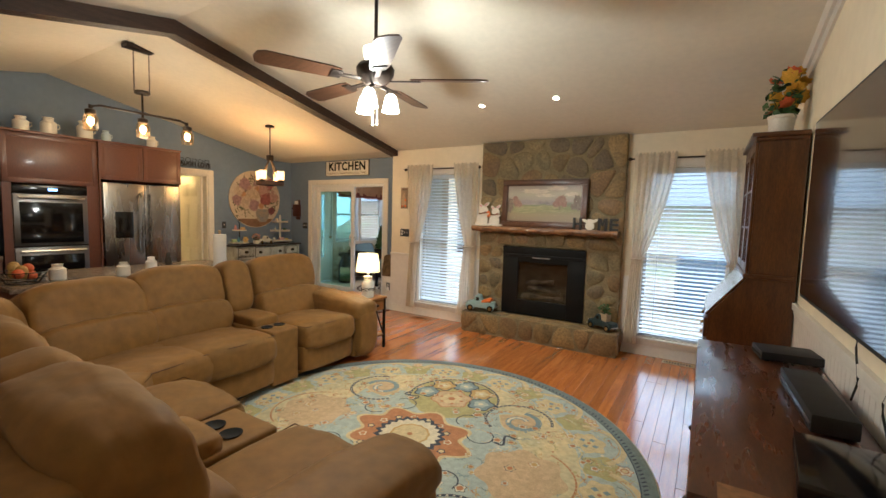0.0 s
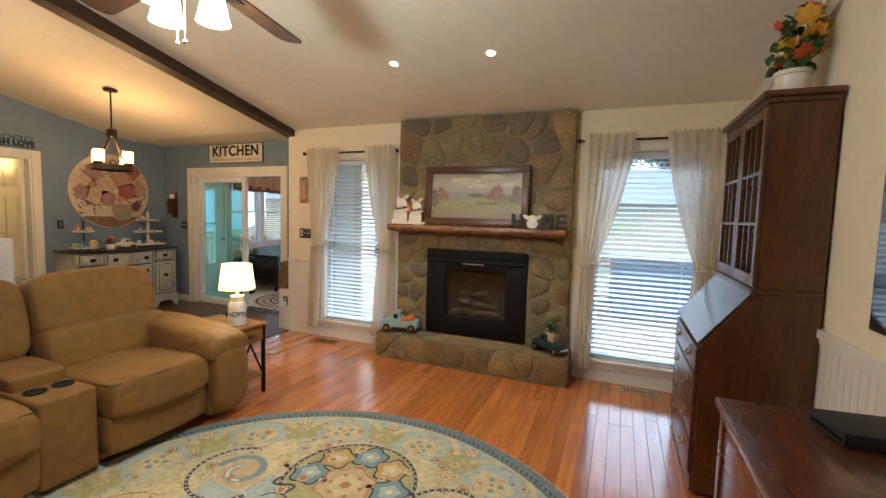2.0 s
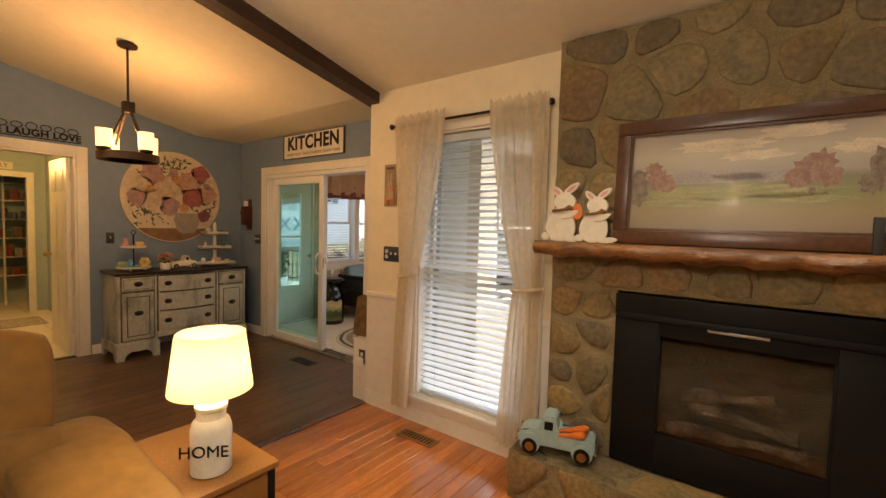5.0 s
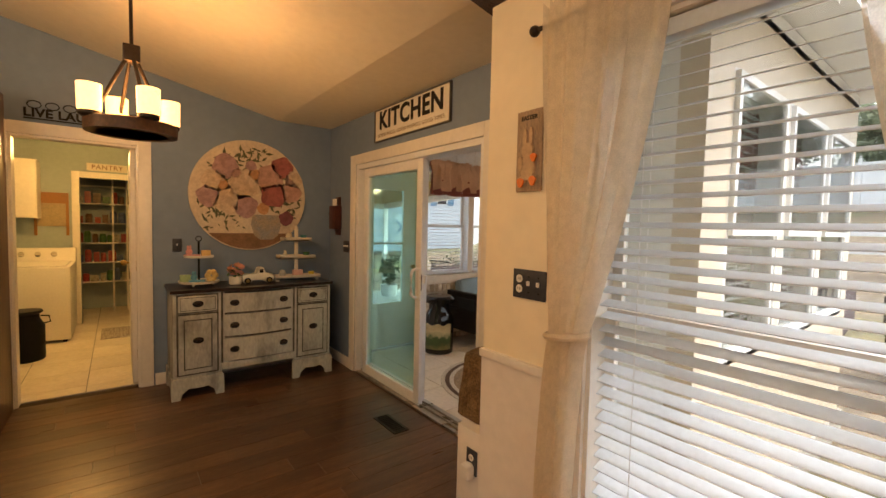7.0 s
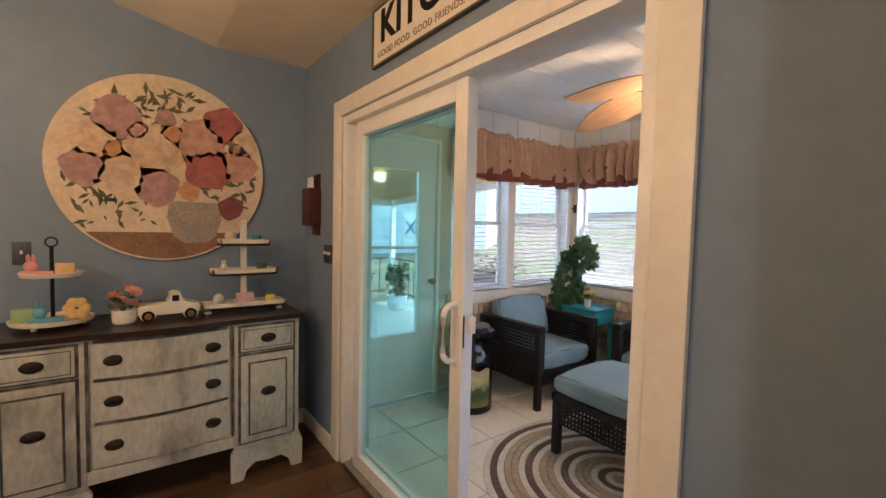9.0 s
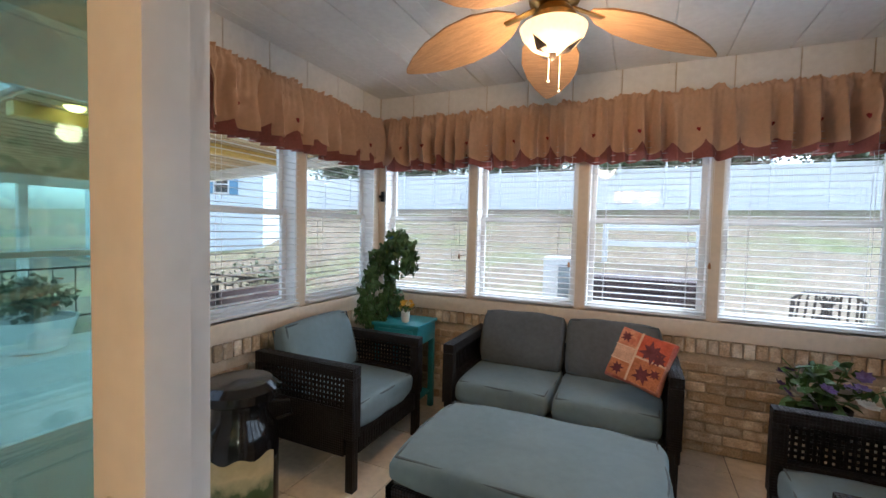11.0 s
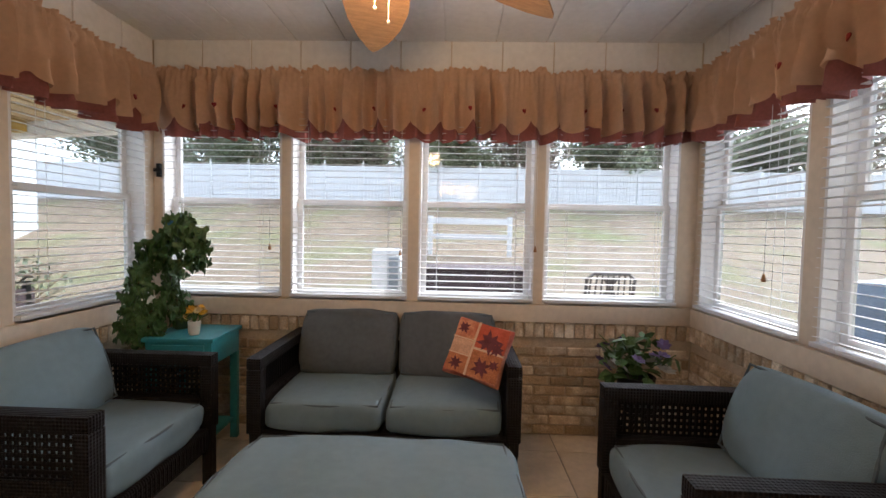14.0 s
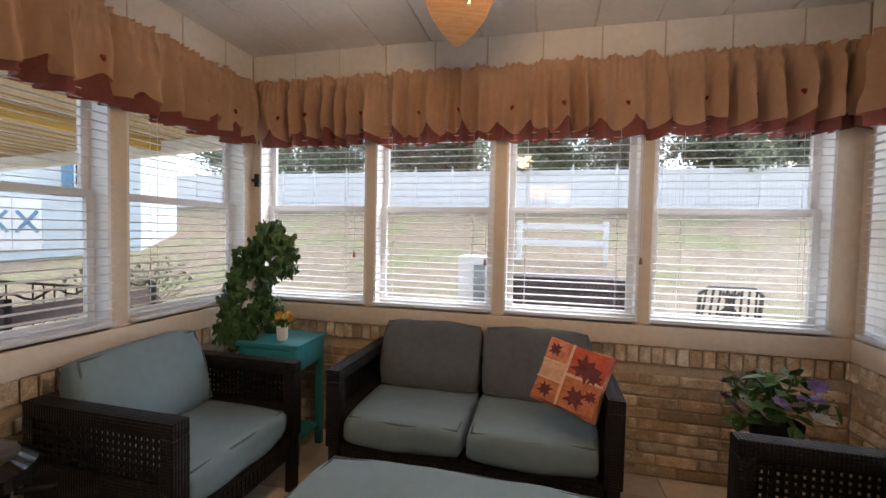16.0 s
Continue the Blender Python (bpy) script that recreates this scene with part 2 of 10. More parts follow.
def pillow(bm, sx, sy, sz, m=None, n=10, crown=0.35, sag=0.0):
    """A stuffed cushion: a box whose faces swell and whose corners are pulled in."""
    old = set(bm.verts)
    r = bmesh.ops.create_cube(bm, size=2.0)
    bmesh.ops.subdivide_edges(bm, edges=list({e for v in r["verts"] for e in v.link_edges}), cuts=n, use_grid_fill=True)
    vs = [v for v in bm.verts if v not in old]
    for v in vs:
        x, y, z = v.co
        px, py, pz = abs(x) ** 4, abs(y) ** 4, abs(z) ** 4
        kx = 1 - crown * 0.28 * (py + pz) / 2
        ky = 1 - crown * 0.28 * (px + pz) / 2
        kz = 1 - crown * (px + py) / 2
        v.co = (x * kx * sx / 2, y * ky * sy / 2, z * kz * sz / 2)
        if sag:
            v.co.z -= sag * (x * x + y * y) * 0.5
    if m is not None:
        bmesh.ops.transform(bm, matrix=m, verts=vs)
    return vs


def finish(bm, name, material, smooth=35):
    bmesh.ops.recalc_face_normals(bm, faces=bm.faces)
    me = bpy.data.meshes.new(name)
    bm.to_mesh(me)
    bm.free()
    if material:
        me.materials.append(material)
    if smooth:
        me.polygons.foreach_set("use_smooth", [True] * len(me.polygons))
        me.set_sharp_from_angle(angle=radians(smooth))
    return me


def part(name, bm, material, parent, label="", smooth=35):
    ob = new(name, finish(bm, name, material, smooth))
    ob.parent = parent
    if label:
        tagged(ob, label)
    return ob


def thing(name, m, label, category, group="", kind=""):
    ob = new(name)
    ob.empty_display_size = 0.1
    ob.matrix_world = m
    return tagged(ob, label, category, group, kind)


def solid(name, bm, material, label, category, group="", kind="", m=None, smooth=35):
    """A thing that is one mesh."""
    ob = new(name, finish(bm, name, material, smooth))
    if m is not None:
        ob.matrix_world = m
    return tagged(ob, label, category, group, kind)


def boxes(*specs, bevel=0.0):
    bm = bmesh.new()
    for s in specs:
        box(bm, *s, bevel=bevel)
    return bm


def wall_mesh(axis, face, back, u0, u1, z0, z1, holes, gable=None):
    """A wall slab between face and back with rectangular openings (u0, u1, z0, z1)."""
    bm = bmesh.new()
    us = sorted({u0, u1, *[h[0] for h in holes], *[h[1] for h in holes]})
    zs = sorted({z0, z1, *[h[2] for h in holes], *[h[3] for h in holes]})
    lo, hi = min(face, back), max(face, back)
    for a, b in zip(us, us[1:]):
        run = None
        for c, d2 in zip(zs, zs[1:]):
            inside = any(h[0] <= (a + b) / 2 <= h[1] and h[2] <= (c + d2) / 2 <= h[3] for h in holes)
            if inside:
                if run:
                    prism(bm, [(a, run[0]), (b, run[0]), (b, run[1]), (a, run[1])], axis, lo, hi)
                run = None
            else:
                run = (run[0], d2) if run else (c, d2)
        if run:
            prism(bm, [(a, run[0]), (b, run[0]), (b, run[1]), (a, run[1])], axis, lo, hi)
    if gable:
        prism(bm, [(u0, z1), (u1, z1), *gable], axis, lo, hi)
    return bm


def setting(name, bm, material, label, category, smooth=0):
    return solid(name, bm, material, label, category, kind="structure", smooth=smooth)


# ---- plan ----
XW, YF, YS, XP, XC = 0.55, 5.15, 5.70, -7.15, -4.12      # tv wall, hearth wall, glass door wall, pantry wall, corner
EAVE, RIDGE, YR, YB = 2.44, 3.12, 2.0, -1.2              # ceiling at the walls, at the ridge; back wall
SX0, SX1, SY0, SY1, SZ, SC = -7.26, -3.66, 5.86, 8.78, -0.09, 2.49   # sunroom
WIN = [(-3.60, -2.72, 0.20, 2.08), (-0.60, 0.28, 0.20, 2.08)]
SLIDE = (-6.53, -4.73, 0.0, 2.0)
PDOOR = (3.25, 4.02, 0.0, 2.04)

# floors under the laid pieces
setting("floor_living", boxes((XC, XW + 0.12, YB - 0.12, YF + 0.16, -0.20, -0.012)), M_GAP, "dark subfloor under orange oak strips", "floor")
setting("floor_kitchen", boxes((XP - 0.12, XC, YB - 0.12, YS + 0.16, -0.20, -0.012)), M_GAP, "dark subfloor under brown laminate planks", "floor")
setting("floor_sunroom", boxes((SX0 - 0.15, SX1 + 0.15, YS + 0.16, SY1 + 0.15, -0.30, SZ - 0.006)), M_GROUT, "grey grout bed of cream sunroom tiles", "floor")

# walls
setting("wall_hearth", wall_mesh("y", YF, YF + 0.16, XC, XW + 0.12, 0, EAVE + 0.02, WIN), M_CREAM, "warm cream painted wall round the stone fireplace", "wall")
setting("wall_television", wall_mesh("x", XW, XW + 0.12, YB, YF, 0, EAVE, [], [(YF, EAVE + 0.01), (YR, RIDGE + 0.02), (YB, EAVE + 0.01)]), M_CREAM, "warm cream painted gable wall behind the television", "wall")
setting("wall_back", boxes((XP - 0.12, XW + 0.12, YB - 0.12, YB, 0, EAVE + 0.02)), M_CREAM, "plain cream wall behind the sofa", "wall")
setting("wall_pantry", wall_mesh("x", XP, XP - 0.12, YB, YS + 0.16, 0, EAVE, [PDOOR], [(YS + 0.16, EAVE + 0.02), (YF, EAVE + 0.03), (YR, RIDGE + 0.02), (YB, EAVE + 0.01)]), M_BLUE, "blue-grey painted kitchen gable wall", "wall")
setting("wall_glass_door", wall_mesh("y", YS, YS + 0.16, XP, XC + 0.16, 0, EAVE + 0.02, [SLIDE]), M_BLUE, "blue-grey painted wall round the sliding door", "wall")
setting("wall_return", boxes((XC, XC + 0.16, YF + 0.16, YS, 0, EAVE + 0.02)), M_BLUE, "short blue-grey return wall at the kitchen corner", "wall")
setting("wall_return_skin", boxes((XC - 0.003, XC, YF + 0.02, YS, 0, EAVE + 0.02)), M_BLUE, "blue-grey paint on the return wall", "wall")

bm = bmesh.new()
for a, b in (((YB - 0.12, EAVE - 0.02), (YR, RIDGE)), ((YF, EAVE), (YR, RIDGE))):
    prism(bm, [a, b, (b[0], b[1] + 0.15), (a[0], a[1] + 0.15)], "x", XP - 0.12, XW + 0.12)
box(bm, XP - 0.12, XC + 0.16, YF, YS + 0.16, EAVE, EAVE + 0.15)
box(bm, XC + 0.16, XW + 0.12, YF, YF + 0.16, EAVE + 0.02, EAVE + 0.15)
setting("ceiling", bm, M_CEIL, "white textured vaulted ceiling", "ceiling")

# dark beam that follows both slopes
bm = bmesh.new()
BD = 0.125
prism(bm, [(YB, EAVE - BD), (YR, RIDGE - BD), (YF + 0.13, EAVE - BD + 0.02), (YF + 0.13, EAVE + 0.06), (YR, RIDGE + 0.05), (YB, EAVE + 0.05)], "x", -4.16, -4.03)
solid("ceiling_beam", bm, M_BEAM, "dark brown stained wooden beam under the vaulted ceiling", "beam", kind="structure")


def trim(name, specs, material=M_WHITE, label="white painted wooden trim", category="trim", bevel=0.004):
    return setting(name, boxes(*specs, bevel=bevel), material, label, category, smooth=35)


# baseboards, wainscot and chair rails
trim("baseboard_hearth", [(XC, -2.66, YF - 0.016, YF - 0.009, 0, 0.11), (-0.745, XW, YF - 0.016, YF - 0.009, 0, 0.11)], label="white painted baseboard", category="baseboard", bevel=0.0)
trim("baseboard_pantry", [(XP, XP + 0.016, 4.12, YS, 0, 0.10), (XP, XP + 0.016, YB, 3.20, 0, 0.10)], label="white painted baseboard", category="baseboard")
trim("baseboard_slider", [(XP + 0.017, -6.62, YS - 0.016, YS, 0, 0.10)], label="white painted baseboard", category="baseboard")
trim("wainscot_hearth", [(XC, WIN[0][0] - 0.09, YF - 0.008, YF, 0, 0.87), (WIN[0][1] + 0.09, -2.57, YF - 0.008, YF, 0, 0.87), (-0.77, WIN[1][0] - 0.09, YF - 0.008, YF, 0, 0.87), (WIN[1][1] + 0.09, XW, YF - 0.008, YF, 0, 0.87)], M_WAINS, "smooth white wainscot below the chair rail", "wainscot", bevel=0)
trim("chair_rail_hearth", [(XC, WIN[0][0] - 0.09, YF - 0.025, YF, 0.87, 0.905), (WIN[0][1] + 0.09, -2.57, YF - 0.025, YF, 0.87, 0.905)], label="white chair rail", category="chair rail")
bm = bmesh.new()
k = YB
while k < YF - 0.02:
    box(bm, XW - 0.009, XW, k, min(k + 0.058, YF - 0.02), 0, 0.93)
    k += 0.062
setting("wainscot_television", bm, M_WAINS, "white beadboard wainscot below the chair rail", "wainscot")
trim("chair_rail_television", [(XW - 0.028, XW, YB, YF - 0.02, 0.93, 0.975), (XW - 0.018, XW, YB, YF - 0.02, 0.90, 0.93)], label="white chair rail", category="chair rail")
trim("baseboard_television", [(XW - 0.022, XW - 0.009, YB, YF - 0.02, 0, 0.11)], label="white painted baseboard", category="baseboard")
prof = [(YB, EAVE), (YR, RIDGE), (YF, EAVE), (YF, EAVE - 0.11), (YR, RIDGE - 0.11), (YB, EAVE - 0.11)]
bm = bmesh.new()
prism(bm, prof, "x", XW - 0.035, XW)
prism(bm, [(y, z - 0.07 if i > 2 else z) for i, (y, z) in enumerate(prof)], "x", XW - 0.016, XW)
setting("crown_molding", bm, M_WHITE, "white crown molding along the sloping ceiling", "molding")

# low ledge at the wall corner
solid("wall_ledge", boxes((-4.28, XC, YF, YS - 0.55 + 0.5, 0, 0.50), bevel=0.004), M_WAINS, "low white painted ledge at the wall's end", "ledge", kind="structure")
# ---- openings: living room windows ----
def slats(parent, name, axis, at, u0, u1, z0, z1, pitch, depth, tilt, sag=0.0, material=M_SLAT):
    """Blind slats as single parts on one shared mesh."""
    bm = bmesh.new()
    w = u1 - u0
    m = Matrix.Rotation(radians(tilt), 4, "X")
    box(bm, -w / 2, w / 2, -depth / 2, depth / 2, -0.0014, 0.0014, m=m)
    me = finish(bm, name, material, 0)
    n = int((z1 - z0) / pitch)
    turn = Matrix.Rotation(radians(90), 4, "Z") if axis == "x" else Matrix.Identity(4)
    for i in range(n):
        ob = new(name, me)
        ob.parent = parent
        z = z0 + pitch * (i + 0.5)
        c = (at, (u0 + u1) / 2, z) if axis == "x" else ((u0 + u1) / 2, at, z)
        ob.matrix_local = Matrix.Translation(c) @ turn @ Matrix.Rotation(radians(sag * math.sin(i * 2.3)), 4, "Y")


def drape(name, u_top, u_mid, u_bot, z_top, z_mid, z_bot, y, folds, material, amp=0.03, seed=0):
    """A gathered cloth: a sheet of folds between left and right edges given at the top, the tie and the hem."""
    rnd = random.Random(seed)
    ph = [rnd.uniform(0, 6.28) for _ in range(6)]
    bm = bmesh.new()
    nu, nv = folds * 8, 36
    grid = []
    for j in range(nv + 1):
        v = j / nv
        z = z_top + (z_bot - z_top) * v
        if z > z_mid:
            k = (z_top - z) / (z_top - z_mid)
            k = k ** 1.5
            a = [u_top[i] + (u_mid[i] - u_top[i]) * k for i in (0, 1)]
        else:
            k = (z_mid - z) / (z_mid - z_bot)
            k = k ** 0.6
            a = [u_mid[i] + (u_bot[i] - u_mid[i]) * k for i in (0, 1)]
        row = []
        for i in range(nu + 1):
            s = i / nu
            wob = math.sin(s * folds * 6.283 + ph[0] + 0.6 * math.sin(v * 5 + ph[1])) + 0.35 * math.sin(s * folds * 15 + ph[2])
            row.append(bm.verts.new((a[0] + (a[1] - a[0]) * s, y + amp * wob * (0.3 if 0.015 < v < 0.05 else 0.55 + 0.45 * v) , z + (0.03 + 0.014 * math.sin(s * folds * 12.6 + ph[3]) if j == 0 else 0))))
        grid.append(row)
    for j in range(nv):
        for i in range(nu):
            bm.faces.new((grid[j][i], grid[j][i + 1], grid[j + 1][i + 1], grid[j + 1][i]))
    return bm


M_CURTAIN = sheer("cream_sheer_linen", (0.86, 0.76, 0.60), 0.24)


def double_hung(name, axis, u0, u1, z0, z1, zm, inside, outside, label, group="", sill=True, casing=0.085, mat_f=None):
    """A window in its opening: casing, sill, two sashes with panes. inside/outside: the wall's two faces on the axis."""
    mat_f = mat_f or M_WHITE
    w = thing(name, Matrix.Identity(4), label, "window", group, "structure")
    s = 1 if outside > inside else -1

    def fb(bm, a, b, c, d2, e, f, bevel=0.003):
        lo, hi = min(c, d2), max(c, d2)
        if axis == "y":
            box(bm, a, b, lo, hi, e, f, bevel)
        else:
            box(bm, lo, hi, a, b, e, f, bevel)
    bm = bmesh.new()
    if casing:
        c0, c1 = inside - s * 0.02, inside - s * 0.001
        fb(bm, u0 - casing, u0, c0, c1, z0 - casing, z1 + casing)
        fb(bm, u1, u1 + casing, c0, c1, z0 - casing, z1 + casing)
        fb(bm, u0, u1, c0, c1, z1, z1 + casing)
        fb(bm, u0, u1, c0, c1, z0 - casing, z0 - 0.025)
    t = 0.014
    fb(bm, u0, u0 + t, inside, outside, z0, z1, 0)
    fb(bm, u1 - t, u1, inside, outside, z0, z1, 0)
    fb(bm, u0 + t, u1 - t, inside, outside, z1 - t, z1, 0)
    part("window_frame", bm, mat_f, w)
    bm = bmesh.new()
    fb(bm, u0 - (casing + 0.02 if sill else -t), u1 + (casing + 0.02 if sill else -t), inside - s * (0.045 if sill else 0), inside - s * 0.0 if sill else outside, z0 - 0.024, z0)
    fb(bm, u0 + t, u1 - t, inside + s * 0.001, outside, z0 - 0.02, z0 + 0.012, 0)
    part("window_sill", bm, mat_f, w)
    d0 = inside + s * 0.085
    for nm, a, b, off in (("lower_sash", z0 + 0.012, zm + 0.02, 0.0), ("upper_sash", zm - 0.02, z1 - t, 0.03)):
        bm = bmesh.new()
        q0, q1 = d0 + s * off, d0 + s * (off + 0.028)
        fb(bm, u0 + t, u0 + t + 0.036, q0, q1, a, b)
        fb(bm, u1 - t - 0.036, u1 - t, q0, q1, a, b)
        fb(bm, u0 + t + 0.036, u1 - t - 0.036, q0, q1, a, a + 0.036)
        fb(bm, u0 + t + 0.036, u1 - t - 0.036, q0, q1, b - 0.036, b)
        sash = part(nm, bm, mat_f, w)
        bm = bmesh.new()
        g = d0 + s * (off + 0.014)
        fb(bm, u0 + t + 0.036, u1 - t - 0.036, g - 0.002, g + 0.002, a + 0.036, b - 0.036, 0)
        pane = part("pane", bm, M_GLASS, sash, smooth=0)
        pane.visible_shadow = False
    return w


def blind(name, axis, u0, u1, z0, z1, at, label, pitch=0.044, depth=0.048, tilt=18, group="", material=M_SLAT):
    b = thing(name, Matrix.Identity(4), label, "blind", group)

    def fb(bm, a, b2, lo, hi, e, f):
        if axis == "y":
            box(bm, a, b2, lo, hi, e, f, 0.003)
        else:
            box(bm, lo, hi, a, b2, e, f, 0.003)
    bm = bmesh.new()
    fb(bm, u0, u1, at - 0.028, at + 0.028, z1 - 0.05, z1)
    part("headrail", bm, material, b)
    bm = bmesh.new()
    fb(bm, u0, u1, at - 0.024, at + 0.024, z0, z0 + 0.02)
    part("bottom_rail", bm, material, b)
    slats(b, "slat", axis, at, u0 + 0.004, u1 - 0.004, z0 + 0.02, z1 - 0.05, pitch, depth, tilt, 0.15, material)
    for k in (0.16, 0.84):
        u = u0 + (u1 - u0) * k
        for dd in (-0.024, 0.024):
            bm = bmesh.new()
            if axis == "y":
                rod(bm, (u, at + dd, z0), (u, at + dd, z1), 0.0012, 5)
            else:
                rod(bm, (at + dd, u, z0), (at + dd, u, z1), 0.0012, 5)
            part("ladder_cord", bm, M_SLAT, b)
    return b


def curtain_rod(x0, x1, z, y):
    r = thing("curtain_rod", pose((x0 + x1) / 2, y, z), "thin dark bronze curtain rod with round finials", "curtain rod", "curtain rods")
    h = (x1 - x0) / 2
    bm = bmesh.new()
    rod(bm, (-h, 0, 0), (h, 0, 0), 0.009)
    part("pole", bm, M_IRON, r)
    for s in (-1, 1):
        bm = bmesh.new()
        ball(bm, s * (h + 0.018), 0, 0, 0.02)
        part("finial", bm, M_IRON, r)
        bm = bmesh.new()
        box(bm, s * (h - 0.05) - 0.008, s * (h - 0.05) + 0.008, 0, YF - y, -0.012, 0.012, 0.002)
        part("bracket", bm, M_IRON, r)


def curtain(u_top, u_mid, u_bot, z_top, z_mid, z_bot, y, seed, label):
    c = thing("curtain", pose(0, 0, 0), label, "curtain", "living room curtains")
    part("cloth", drape("cloth", u_top, u_mid, u_bot, z_top, z_mid, z_bot, y - 0.028, 6, M_CURTAIN, 0.026, seed), M_CURTAIN, c, smooth=80)
    bm = bmesh.new()
    a, b = u_mid
    pts = [((a + b) / 2 + (b - a) * 0.56 * math.cos(k * 0.5236), y - 0.028 + 0.05 * math.sin(k * 0.5236), z_mid + 0.012 * math.cos(k * 0.5236)) for k in range(12)]
    tube(bm, pts, 0.012, 6, True)
    part("tieback", bm, M_CURTAIN, c)


TIE = "cream linen curtain tied back at the window"
for i, (a, b, c, d2) in enumerate(WIN):
    double_hung(f"window_{i + 1}", "y", a, b, c, d2, 1.14, YF, YF + 0.16, "tall white double-hung window with blinds", "living room windows")
    blind("window_blind", "y", a + 0.022, b - 0.022, c + 0.02, d2 - 0.022, YF + 0.045, "white faux-wood slat blind lowered over the window", tilt=(20, 16)[i], group="living room blinds", material=M_SLATSHADE)
curtain_rod(-3.80, -2.62, 2.14, YF - 0.075)
curtain_rod(-0.74, 0.44, 2.16, YF - 0.075)
ZC, ZB = 1.08, 0.13
curtain((-3.76, -3.32), (-3.68, -3.55), (-3.74, -3.60), 2.165, ZC, ZB, YF - 0.075, 1, TIE)
curtain((-2.98, -2.60), (-2.78, -2.62), (-2.86, -2.61), 2.165, ZC, ZB, YF - 0.075, 2, TIE)
curtain((-0.71, -0.30), (-0.68, -0.56), (-0.72, -0.58), 2.185, ZC, ZB, YF - 0.075, 3, TIE)
curtain((-0.06, 0.40), (0.20, 0.33), (0.14, 0.34), 2.185, ZC, ZB, YF - 0.075, 4, TIE)

# ---- sliding glass door to the sunroom ----
sd = thing("sliding_door", pose(0, 0, 0), "white framed sliding glass door standing half open", "sliding door", kind="structure")
x0, x1, z0, z1 = SLIDE
bm = boxes((x0 - 0.09, x0, YS - 0.02, YS - 0.001, 0, z1 + 0.09), (x1, x1 + 0.09, YS - 0.02, YS - 0.001, 0, z1 + 0.09), (x0, x1, YS - 0.02, YS - 0.001, z1, z1 + 0.09), bevel=0.004)
part("door_casing", bm, M_WHITE, sd)
bm = boxes((x0, x0 + 0.045, YS, YS + 0.16, 0, z1), (x1 - 0.045, x1, YS, YS + 0.16, 0, z1), (x0 + 0.045, x1 - 0.045, YS, YS + 0.16, z1 - 0.045, z1), bevel=0.003)
part("door_frame", bm, M_VINYL, sd)
bm = boxes((x0 + 0.045, x1 - 0.045, YS, YS + 0.16, -0.02, 0.015), (x0 + 0.045, x1 - 0.045, YS + 0.05, YS + 0.055, 0.015, 0.03), (x0 + 0.045, x1 - 0.045, YS + 0.1, YS + 0.105, 0.015, 0.03))
part("track", bm, M_CHROME, sd, "silver metal floor track")
XM = -5.465
for nm, a, b, y in (("fixed_panel", x0 + 0.045, XM - 0.05, YS + 0.09), ("sliding_panel", x0 + 0.10, XM + 0.0, YS + 0.035)):
    bm = boxes((a, a + 0.075, y, y + 0.04, 0.018, z1 - 0.046), (b - 0.075, b, y, y + 0.04, 0.018, z1 - 0.046), (a + 0.075, b - 0.075, y, y + 0.04, 0.018, 0.10), (a + 0.075, b - 0.075, y, y + 0.04, z1 - 0.125, z1 - 0.046), bevel=0.004)
    p = part(nm, bm, M_VINYL, sd)
    pane = part("pane", boxes((a + 0.075, b - 0.075, y + 0.017, y + 0.022, 0.10, z1 - 0.125)), M_GREENGLASS, p, "green tinted glass pane", smooth=0)
    pane.visible_shadow = False
bm = bmesh.new()
xh = XM - 0.035
loop = [(YS + 0.035, 1.095), (YS + 0.012, 1.095)]
loop += [(YS + 0.012 - 0.042 * math.sin(radians(a)), 1.053 + 0.042 * math.cos(radians(a))) for a in range(15, 91, 15)]
loop += [(y, 1.97 - z) for y, z in reversed(loop)]
tube(bm, [(xh, y, z) for y, z in loop], 0.0115, 12)
handle = part("door_handle", bm, M_PLASTIC_W, sd, "white loop handle", 70)
part("back_plate", boxes((xh - 0.014, xh + 0.014, YS + 0.029, YS + 0.0345, 0.85, 1.12), bevel=0.002), M_PLASTIC_W, handle)
for z in (1.095, 0.875):
    bm = bmesh.new()
    tube(bm, [(xh + 0.013, YS + 0.024, z), (xh + 0.013, YS + 0.029, z)], 0.006, 10)
    part("screw_cap", bm, M_PLASTIC_W, handle)
latch = part("latch", boxes((XM, XM + 0.022, YS + 0.062, YS + 0.084, 0.985, 1.05), bevel=0.004), M_PLASTIC_W, sd, "white thumb latch")
part("latch_slot", boxes((XM + 0.0005, XM + 0.003, YS + 0.037, YS + 0.044, 0.93, 1.055), bevel=0.001), M_BLACK, latch, "dark latch slot")

# ---- pantry doorway ----
dw = thing("doorway_pantry", pose(0, 0, 0), "white cased doorway to the laundry room", "doorway", kind="structure")
a, b, z1 = PDOOR[0], PDOOR[1], PDOOR[3]
part("door_casing", boxes((XP, XP + 0.02, a - 0.09, a, 0, z1 + 0.09), (XP, XP + 0.02, b, b + 0.09, 0, z1 + 0.09), (XP, XP + 0.02, a, b, z1, z1 + 0.09), bevel=0.005), M_WHITE, dw)
part("door_jamb", boxes((XP - 0.12, XP, a, a + 0.018, 0, z1), (XP - 0.12, XP, b - 0.018, b, 0, z1), (XP - 0.12, XP, a + 0.018, b - 0.018, z1 - 0.018, z1)), M_WHITE, dw)

# ---- sunroom shell ----
SILL, HEAD = 0.80, 2.20
def win_wall(name, axis, face, back, u0, u1, holes, zlo, zhi, material, label):
    return setting(name, wall_mesh(axis, face, back, u0, u1, zlo, zhi, holes), material, label, "wall")

